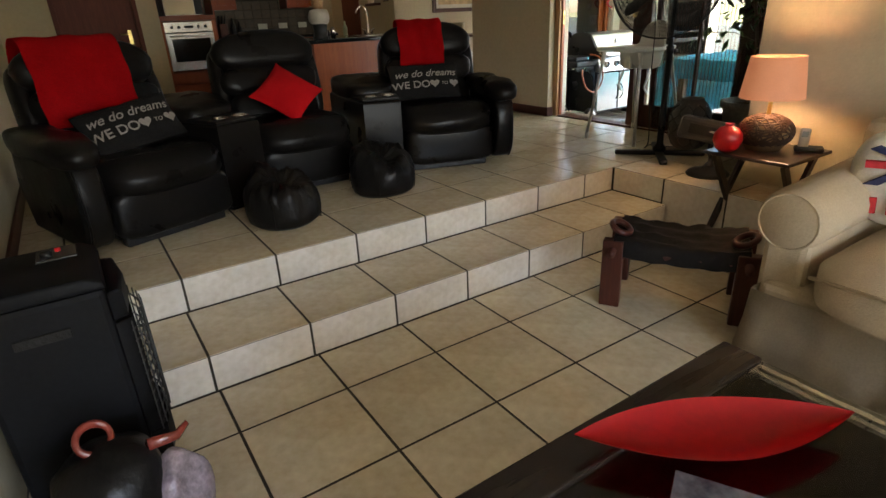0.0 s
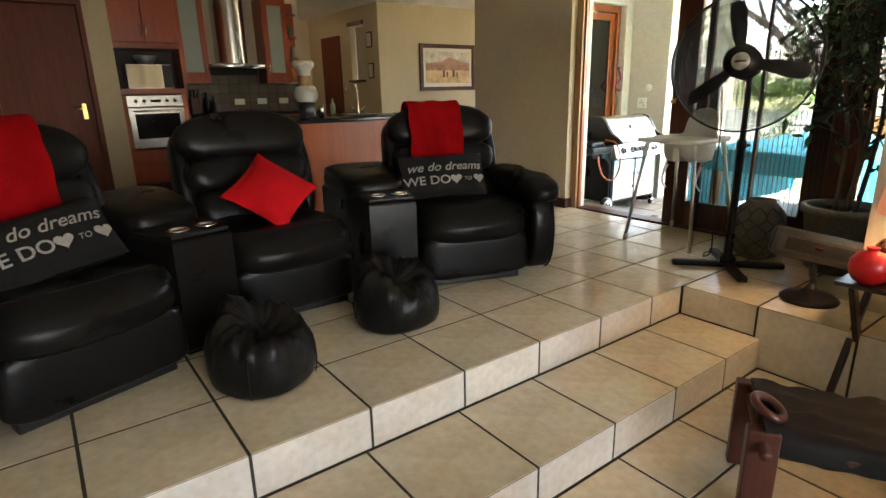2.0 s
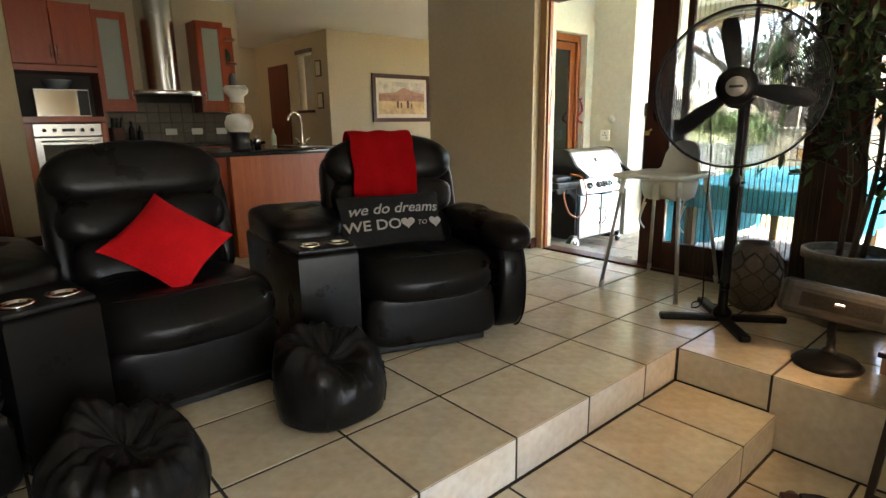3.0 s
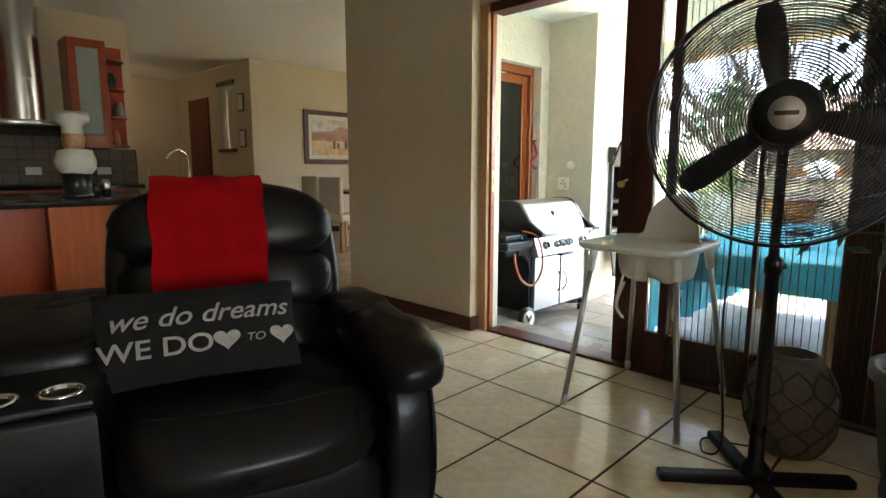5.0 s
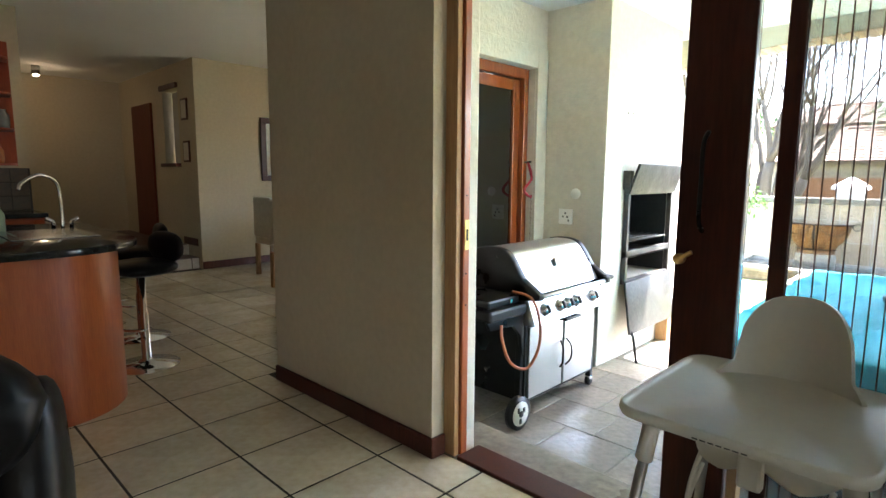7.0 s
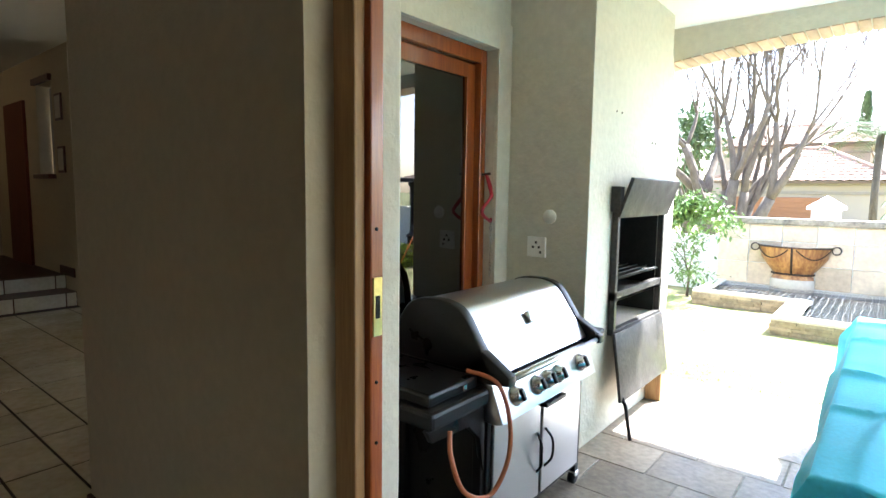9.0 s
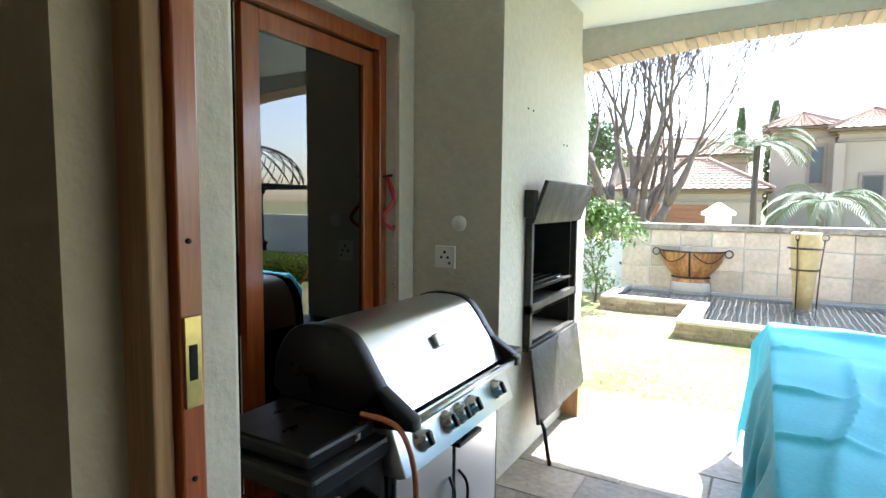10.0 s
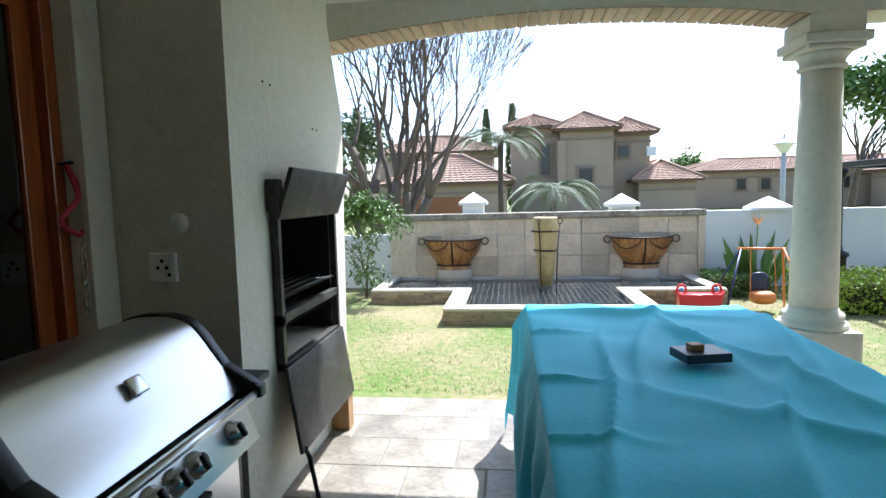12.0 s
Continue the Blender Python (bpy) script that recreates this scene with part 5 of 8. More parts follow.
for x in (1.33, 1.42, 1.67, 1.76):
    bm = bmesh.new()
    tube(bm, [(x, F - 0.031, 1.10), (x, F - 0.052, 1.10)], 0.018, 14)
    part("knob", bm, BLACKPLASTIC, v)
part("display", B((1.49, 1.60, F - 0.0325, F - 0.0305, 1.085, 1.115)), SOOT_HOLE_BLACK, v)
v = thing("microwave_oven", pose(0, 0, 0), "silver microwave oven standing in the niche", "microwave")
part("body", B((1.30, 1.80, 8.68, 9.03, 1.241, 1.53, 0.008)), STEEL, v)
part("door_glass", B((1.31, 1.68, 8.674, 8.679, 1.255, 1.515, 0.002)), mat("mirror_door", (0.5, 0.48, 0.42), 0.12, 0.9), v)
part("key_panel", B((1.69, 1.79, 8.674, 8.679, 1.255, 1.515, 0.002)), BLACKPLASTIC, v)
bm = bmesh.new()
lathe(bm, [(0.06, 0.0), (0.10, 0.03), (0.135, 0.09), (0.13, 0.10), (0.0, 0.10)], 24)
ob = solo("mixing_bowl", bm, mat("blue_grey_ceramic", (0.20, 0.24, 0.28), 0.3), "blue-grey upturned bowl on the microwave", "bowl")
ob.location = (1.55, 8.85, 1.531)


def wall_cabinet(x0, x1, handle_x):
    c = thing("wall_cabinet", pose(0, 0, 0), "cherry wall cabinet with a frosted glass door", "cabinet", "glass wall cabinets")
    f = 8.86
    part("body", B((x0, x1, f, 9.195, 1.30, 2.40, 0.003)), CHERRY, c)
    dr = part("door", B((x0 + 0.01, x0 + 0.075, f - 0.02, f - 0.001, 1.36, 2.39), (x1 - 0.075, x1 - 0.01, f - 0.02, f - 0.001, 1.36, 2.39), (x0 + 0.075, x1 - 0.075, f - 0.02, f - 0.001, 1.36, 1.44),
                         (x0 + 0.075, x1 - 0.075, f - 0.02, f - 0.001, 2.31, 2.39)), CHERRY, c, smooth=False)
    part("pane", B((x0 + 0.075, x1 - 0.075, f - 0.010, f - 0.002, 1.44, 2.31)), FROST, dr, "frosted glass pane")
    bm = bmesh.new()
    tube(bm, [(handle_x, f - 0.021, 1.42), (handle_x, f - 0.045, 1.44), (handle_x, f - 0.045, 1.54), (handle_x, f - 0.021, 1.56)], 0.006, 6)
    part("handle", bm, CHROME, dr)


wall_cabinet(1.93, 2.30, 2.26)
wall_cabinet(3.05, 3.40, 3.09)
s = thing("end_shelf", pose(0, 0, 0), "small cherry corner shelf with jars", "shelf")
for z in (1.32, 1.62, 1.92, 2.22):
    bm = bmesh.new()
    prism(bm, [(3.405, 9.19), (3.405, 8.88), (3.50, 8.88), (3.60, 8.98), (3.62, 9.19)], z, z + 0.02, "z", 0.003)
    part("board", bm, CHERRY, s)
part("back", B((3.405, 3.63, 9.175, 9.198, 1.32, 2.4)), CHERRY, s)
for x, z, col, nm in ((3.47, 1.34, (0.35, 0.10, 0.03), "amber_jar"), (3.53, 1.64, (0.25, 0.24, 0.22), "glass_jar"), (3.47, 1.94, (0.05, 0.09, 0.05), "green_tin")):
    bm = bmesh.new()
    lathe(bm, [(0.0, 0), (0.045, 0), (0.052, 0.03), (0.05, 0.11), (0.03, 0.14), (0.03, 0.16), (0.0, 0.16)], 16)
    ob = solo("storage_jar", bm, mat(nm, col, 0.2), nm.replace("_", " ") + " standing on the corner shelf", "jar", "shelf jars")
    ob.location = (x, 9.02, z + 0.001)

hd = thing("cooker_hood", pose(0, 0, 0), "stainless chimney cooker hood with a curved glass lip", "cooker hood")
bm = bmesh.new()
prism(bm, [(2.47 + 0.2 * (1 - math.cos(a * math.pi / 10)), 9.19 if a in (0, 10) else 9.19 - 0.34 * math.sin(a * math.pi / 10) ** 0.6) for a in range(11)], 1.56, 2.71, "z")
part("flue", bm, STEEL, hd)
bm = bmesh.new()
prism(bm, [(2.32, 9.19), (2.32, 8.80), (2.45, 8.72), (2.66, 8.69), (2.87, 8.72), (3.02, 8.80), (3.02, 9.19)], 1.50, 1.55, "z", 0.006)
part("canopy", bm, STEEL, hd)
part("glass_lip", B((2.27, 3.04, 8.66, 9.19, 1.485, 1.497, 0.002)), mat("smoky_glass", (0.06, 0.07, 0.07), 0.08), hd)

b = thing("kitchen_base_unit", pose(0, 0, 0), "cherry base cabinets along the kitchen wall", "cabinet")
part("body", B((1.95, 3.70, 8.62, 9.19, 0.1, 0.88, 0.004)), CHERRY, b)
for i in range(4):
    x = 1.96 + i * 0.435
    part("door", B((x, x + 0.425, 8.60, 8.619, 0.12, 0.87, 0.004)), CHERRY, b)
part("plinth", B((1.95, 3.70, 8.66, 9.1, 0, 0.1)), DARKWOOD, b)
solo("worktop_back", B((1.93, 3.72, 8.585, 9.195, 0.882, 0.92, 0.006)), GRANITE, "black granite worktop along the wall", "worktop")
SPLASH = mat("brown_stone_splash_tile", (0.115, 0.08, 0.05), 0.5, rgb2=(0.07, 0.06, 0.045), scale=4, fine=30, bump=0.2, obj_rand=0.2)
sp = structure("splashback", B((1.93, 3.715, 9.188, 9.1965, 0.921, 1.30), (2.31, 3.04, 9.188, 9.1965, 1.30, 1.49)), GROUT, "dark grout bed behind the worktop", "splashback")
for x in (2.66, 2.98, 3.30):
    part("socket_plate", B((x, x + 0.14, 9.165, 9.176, 1.02, 1.10, 0.003)), WHITEPLASTIC, sp)
kb = thing("knife_block", pose(2.06, 8.95, 0.921, 0, 0, 10), "dark knife block with black handles", "knife block")
part("block", B((-0.06, 0.06, -0.08, 0.08, 0, 0.2, 0.008)), DARKWOOD, kb)
for i in range(5):
    bm = bmesh.new()
    tube(bm, [(-0.045 + i * 0.022, -0.03 + 0.03 * (i % 2), 0.2), (-0.045 + i * 0.026, -0.05 + 0.03 * (i % 2), 0.31)], 0.009, 6)
    part("knife_handle", bm, BLACKPLASTIC, kb)
for x, r, hh in ((2.24, 0.035, 0.27), (2.33, 0.03, 0.22)):
    bm = bmesh.new()
    lathe(bm, [(0, 0), (r, 0), (r, hh * 0.65), (r * 0.4, hh * 0.8), (r * 0.4, hh), (0, hh)], 14)
    ob = solo("bottle", bm, BLACKPLASTIC, "dark bottle standing on the back worktop", "bottle", "worktop bottles")
    ob.location = (x, 9.0, 0.921)

p = thing("kitchen_peninsula", pose(0, 0, 0), "orange cherry breakfast counter with a rounded end", "counter")
bm = bmesh.new()
end = [(3.24 + 0.40 * math.sin(a * math.pi / 16), 6.05 + 0.40 * (1 - math.cos(a * math.pi / 16))) for a in range(9)]
prism(bm, [(2.30, 6.85), (2.30, 6.05)] + end + [(3.64, 6.85)], 0.0, 0.86, "z")
part("panel", bm, CHERRY_LIGHT, p)
part("side_cabinet", B((1.75, 2.295, 6.12, 6.8, 0.0, 0.86, 0.004)), CHERRY, p)
end = [(3.29 + 0.45 * math.sin(a * math.pi / 16), 6.0 + 0.45 * (1 - math.cos(a * math.pi / 16))) for a in range(9)]
bm = bmesh.new()
prism(bm, [(1.72, 7.35), (1.72, 6.0)] + end + [(3.76, 7.6), (3.3, 7.75), (3.0, 7.35)], 0.862, 0.90, "z", 0.008)
part("worktop", bm, GRANITE, p, "black granite worktop")
part("rear_cabinet", B((3.0, 3.5, 6.86, 7.6, 0.0, 0.86, 0.004)), CHERRY, p)
sk = thing("kitchen_sink", pose(3.40, 6.85, 0.9), "stainless inset sink with a tall mixer tap", "sink")
part("rim", B((-0.22, 0.2, -0.3, 0.3, 0.0005, 0.006, 0.002)), STEEL, sk)
bm = bmesh.new()
soft(bm, (-0.01, 0, 0.0), (0.34, 0.5, 0.018), 5, 24, 8)
part("bowl", bm, STEEL, sk)
bm = bmesh.new()
tube(bm, smooth_line([(0.14, 0.33, 0.0), (0.14, 0.33, 0.16), (0.12, 0.31, 0.30), (0.02, 0.24, 0.35), (-0.08, 0.18, 0.30), (-0.10, 0.16, 0.26)], 5), 0.011, 8)
part("spout", bm, CHROME, sk)
for s in (-1, 1):
    bm = bmesh.new()
    tube(bm, [(0.14 + s * 0.05, 0.33, 0.0), (0.14 + s * 0.05, 0.33, 0.05), (0.14 + s * 0.09, 0.33, 0.07)], 0.013, 8)
    part("tap_lever", bm, CHROME, sk)
bm = bmesh.new()
lathe(bm, [(0, 0), (0.03, 0), (0.032, 0.10), (0.012, 0.14), (0.012, 0.18), (0, 0.18)], 14)
ob = solo("soap_bottle", bm, mat("pale_green_plastic", (0.50, 0.58, 0.40), 0.3), "pale green soap bottle beside the sink", "bottle")
ob.location = (3.22, 7.22, 0.901)

# cook figurine on the counter, one plain shape
bm = bmesh.new()
lathe(bm, [(0, 0), (0.075, 0), (0.08, 0.02), (0.07, 0.03), (0.068, 0.10), (0.078, 0.15), (0.10, 0.18), (0.105, 0.23), (0.085, 0.285), (0.045, 0.30), (0.052, 0.32), (0.058, 0.35), (0.05, 0.385), (0.052, 0.39), (0.05, 0.43), (0.085, 0.47), (0.09, 0.495), (0.07, 0.52), (0.0, 0.53)], 28)
for v in bm.verts:
    v.co *= 1 + 0.05 * noise.noise(v.co * 14)
FIG = mat("glazed_white_pottery", (0.62, 0.60, 0.55), 0.3, var=0.1, scale=6)
FIGB = mat("glazed_black_pottery", (0.015, 0.015, 0.017), 0.3, var=0.2, scale=6)
ob = solo("cook_figurine", bm, [FIG, FIGB, mat("glazed_tan_pottery", (0.40, 0.24, 0.11), 0.35, rgb2=(0.16, 0.07, 0.03), scale=14)], "glazed white and black cook figurine on the counter", "figurine")
for f in ob.data.polygons:
    f.material_index = 1 if f.center.z < 0.15 else 2 if 0.30 < f.center.z < 0.385 else 0
ob.location = (2.52, 6.35, 0.901)
ob.scale = (1.15, 1.15, 1.05)
for x, hh, mt in ((2.70, 0.12, STEEL), (2.63, 0.09, BLACKPLASTIC)):
    bm = bmesh.new()
    lathe(bm, [(0, 0), (0.028, 0), (0.03, hh * 0.7), (0.02, hh), (0, hh)], 14)
    ob = solo("spice_grinder", bm, mt, "small grinder standing beside the figurine", "grinder", "grinders")
    ob.location = (x, 6.42, 0.901)


def bar_stool(m):
    b = thing("bar_stool", m, "black padded bar stool on a chrome pedestal", "bar stool", "bar stools")
    bm = bmesh.new()
    lathe(bm, [(0.0, 0), (0.20, 0), (0.20, 0.012), (0.06, 0.03), (0.028, 0.05), (0.028, 0.35), (0.02, 0.36), (0.02, 0.62), (0, 0.62)], 24)
    part("pedestal", bm, CHROME, b)
    bm = bmesh.new()
    tube(bm, arc((0.0, 0.0), 0.16, 200, 340, 12, "xy", 0.28), 0.01, 6)
    part("foot_ring", bm, CHROME, b)
    leather_cushion("seat", b, (0, 0, 0.66), (0.42, 0.40, 0.1), 2.6)
    leather_cushion("backrest", b, (0, 0.17, 0.78), (0.40, 0.09, 0.2), 2.4)


bar_stool(pose(3.86, 6.75, 0, 0, 0, -80))
bar_stool(pose(4.05, 7.45, 0, 0, 0, -100))

# dining corner
pf = thing("framed_picture", pose(0, 0, 0), "dark-framed desert landscape painting on the wall", "picture")
for b_ in ((6.53, 7.90, 1.165, 1.24), (6.53, 7.90, 1.965, 2.04), (6.53, 6.61, 1.24, 1.965), (7.82, 7.90, 1.24, 1.965)):
    part("frame", B((b_[0], b_[1], 10.165, 10.198, b_[2], b_[3], 0.006)), DARKWOOD, pf)
part("mount", B((6.611, 7.819, 10.182, 10.197, 1.241, 1.964)), OFFWHITE, pf)
for nm, z0, z1, col in (("sky_band", 1.68, 1.90, (0.55, 0.50, 0.44)), ("hill_band", 1.55, 1.68, (0.36, 0.20, 0.14)), ("sand_band", 1.31, 1.55, (0.60, 0.42, 0.22))):
    part(nm, B((6.67, 7.76, 10.178, 10.1815, z0, z1)), mat(nm, col, 0.7, var=0.3, scale=4, fine=14), pf)
bm = bmesh.new()
prism(bm, [(6.67, 1.68), (7.05, 1.71), (7.25, 1.80), (7.5, 1.73), (7.76, 1.69), (7.76, 1.66), (6.67, 1.66)], 10.176, 10.1775, "y")
part("hill", bm, mat("painted_hill", (0.42, 0.24, 0.17), 0.7, var=0.2), pf)
for x, s_ in ((7.08, 1.0), (7.17, 0.8), (7.32, 1.1), (7.42, 0.7)):
    part("dark_mark", B((x, x + 0.045 * s_, 10.174, 10.1755, 1.42, 1.42 + 0.13 * s_)), mat("painted_dark", (0.10, 0.06, 0.04), 0.7), pf)


def dining_chair(m):
    c = thing("dining_chair", m, "pale upholstered high-backed dining chair", "chair", "dining chairs")
    part("seat", B((-0.22, 0.22, -0.22, 0.22, 0.40, 0.49, 0.02)), OFFWHITE, c)
    part("backrest", B((-0.22, 0.22, 0.17, 0.24, 0.49, 0.98, 0.02)), OFFWHITE, c)
    for x in (-0.2, 0.2):
        for y in (-0.2, 0.2):
            part("leg", B((x - 0.025, x + 0.025, y - 0.025, y + 0.025, 0, 0.4, 0.004)), PALEWOOD, c)


dining_chair(pose(5.95, 8.30, 0, 0, 0, 95))
dining_chair(pose(6.2, 9.15, 0, 0, 0, 88))
t = thing("dining_table", pose(6.95, 8.7, 0), "dark wooden dining table beside pale chairs", "table")
part("tabletop", B((-0.5, 0.5, -0.95, 0.95, 0.71, 0.75, 0.006)), DARKWOOD, t)
for x in (-0.42, 0.42):
    for y in (-0.85, 0.85):
        part("leg", B((x - 0.04, x + 0.04, y - 0.04, y + 0.04, 0, 0.71, 0.004)), DARKWOOD, t)

# hall
d = thing("door_hall", pose(0, 0, 0), "closed dark timber door in the hall", "door")
d["kind"] = "structure"
part("leaf", B((5.615, 5.648, 11.72, 12.55, 0.3, 2.28, 0.004)), REDDOOR, d)
nw = thing("niche_shutter", pose(0, 0, 0), "narrow wall niche with a timber sill and pale shutter", "niche")
nw["kind"] = "structure"
part("shutter", B((5.78, 5.81, 10.76, 11.29, 1.39, 2.39)), mat("pale_blind", (0.5, 0.48, 0.42), 0.8), nw)
part("sill", B((5.58, 5.78, 10.74, 11.31, 1.35, 1.40, 0.006)), DARKWOOD, nw)
part("lintel", B((5.61, 5.649, 10.72, 11.33, 2.40, 2.47, 0.006)), DARKWOOD, nw)
for y, z in ((10.52, 2.1), (10.50, 1.55)):
    f = thing("framed_photo", pose(0, 0, 0), "small dark picture frame on the hall wall", "picture", "small frames")
    part("frame", B((5.63, 5.648, y - 0.10, y + 0.10, z - 0.14, z + 0.14, 0.003)), DARKWOOD, f)
    part("print", B((5.626, 5.6295, y - 0.075, y + 0.075, z - 0.115, z + 0.115)), OFFWHITE, f)
sl = thing("hall_spotlight", pose(4.4, 12.4, 2.60), "small lit ceiling spotlight in the hall", "spotlight")
bm = bmesh.new()
lathe(bm, [(0.05, 0.0), (0.05, 0.12), (0.0, 0.12)], 16)
part("can", bm, STEEL, sl)
bm = bmesh.new()
soft(bm, (0, 0, -0.005), (0.08, 0.08, 0.03), 2, 12, 6)
part("lens", bm, glow("lit_spot", (1.0, 0.75, 0.45), 4), sl, "glowing warm lens")
hl = new("hall_light", bpy.data.lights.new("hall_light", "POINT"))
hl.data.energy, hl.data.color, hl.data.shadow_soft_size = 0.16, (1.0, 0.72, 0.42), 0.05
hl.location = (4.4, 12.4, 2.5)

# ---- patio ----
d = thing("door_patio", pose(0, 0, 0), "varnished timber sliding glass door onto the patio", "door")
d["kind"] = "structure"
ORANGE = mat("glossy_orange_meranti", (0.31, 0.076, 0.016), 0.22, rgb2=(0.20, 0.044, 0.010), scale=4, fine=22, stretch=(9, 9, 0.5), bump=0.04, coat=0.4)
part("jamb", B((6.362, 6.419, 5.56, 5.66, -0.1, 2.10, 0.005)), ORANGE, d)
part("jamb", B((4.951, 5.02, 5.56, 5.66, -0.1, 2.10, 0.005)), ORANGE, d)
part("head", B((5.02, 6.362, 5.56, 5.66, 2.02, 2.10, 0.005)), ORANGE, d)
part("sill", B((5.02, 6.362, 5.54, 5.66, -0.099, -0.02, 0.005)), ORANGE, d)
part("stile", B((6.275, 6.358, 5.60, 5.64, -0.02, 2.015, 0.004)), ORANGE, d)
part("stile", B((5.51, 5.60, 5.60, 5.64, -0.02, 2.015, 0.004)), ORANGE, d)
part("top_rail", B((5.60, 6.275, 5.60, 5.64, 1.93, 2.015, 0.004)), ORANGE, d)
part("bottom_rail", B((5.60, 6.275, 5.60, 5.64, -0.02, 0.14, 0.004)), ORANGE, d)
for x0, x1, y in ((5.60, 6.275, 5.617), (5.02, 5.51, 5.645)):
    g = part("pane", B((x0, x1, y, y + 0.006, 0.14 if y < 5.63 else -0.02, 1.93 if y < 5.63 else 2.02)), DARKGLASS, d, "darkened reflecting pane")
    g.visible_shadow = False
for x0, x1, z0, z1 in ((6.42, 6.56, -0.2, 2.26), (4.77, 4.95, -0.2, 2.26), (4.95, 6.42, 2.10, 2.26)):
    part("plaster_surround", B((x0, x1, 5.475, 5.499, z0, z1, 0.004)), WALL_EXT, d)
lsh = thing("dog_lead", pose(6.39, 5.53, 1.25), "red dog lead with a chain hanging on the door", "lead")
bm = bmesh.new()
for s in (-1, 1):
    tube(bm, smooth_line([(0, 0, 0.12), (0.03, -0.02, 0.0), (0.07 * s, -0.02, -0.10), (0.02, -0.02, -0.16)], 5), 0.011, 6)
part("strap", bm, mat("red_webbing", (0.35, 0.02, 0.04), 0.8), lsh)
bm = bmesh.new()
for i in range(16):
    c = Vector((0.03, -0.02, -0.16 - i * 0.022))
    u = Vector((1, 0, 0)) if i % 2 else Vector((0, 1, 0))
    tube(bm, [c + u * (0.008 * math.cos(a)) + Vector((0, 0, 0.015 * math.sin(a))) for a in [k * 0.7854 for k in range(8)]], 0.0025, 4, True)
part("chain", bm, CHROME, lsh)
bm = bmesh.new()
tube(bm, [(0, 0.03, 0.12), (0, -0.03, 0.125)], 0.008, 6)
part("hook", bm, BLACKMETAL, lsh)
SOCKETWHITE = mat("bright_white_socket_plastic", (0.85, 0.84, 0.80), 0.3, var=0.02)
s = thing("double_socket", pose(6.57, 5.27, 0.94), "white weatherproof wall socket on plaster", "socket")
part("plate", B((-0.016, 0.0, -0.062, 0.062, -0.062, 0.062, 0.005)), SOCKETWHITE, s)
# pin holes are black squares that carry the shade as colour
for y, z in ((0.0, 0.028), (-0.02, 0.0), (0.02, 0.0), (-0.03, -0.03)):
    part("pin_hole", B((-0.0175, -0.0155, y - 0.007, y + 0.007, z - 0.007, z + 0.007)), SOOT_HOLE_BLACK, s)
bm = bmesh.new()
tube(bm, [(6.57, 5.19, 1.125), (6.56, 5.19, 1.125)], 0.042, 24)
solo("blank_cover", bm, SOCKETWHITE, "round white blanking plate on plaster", "cover plate")


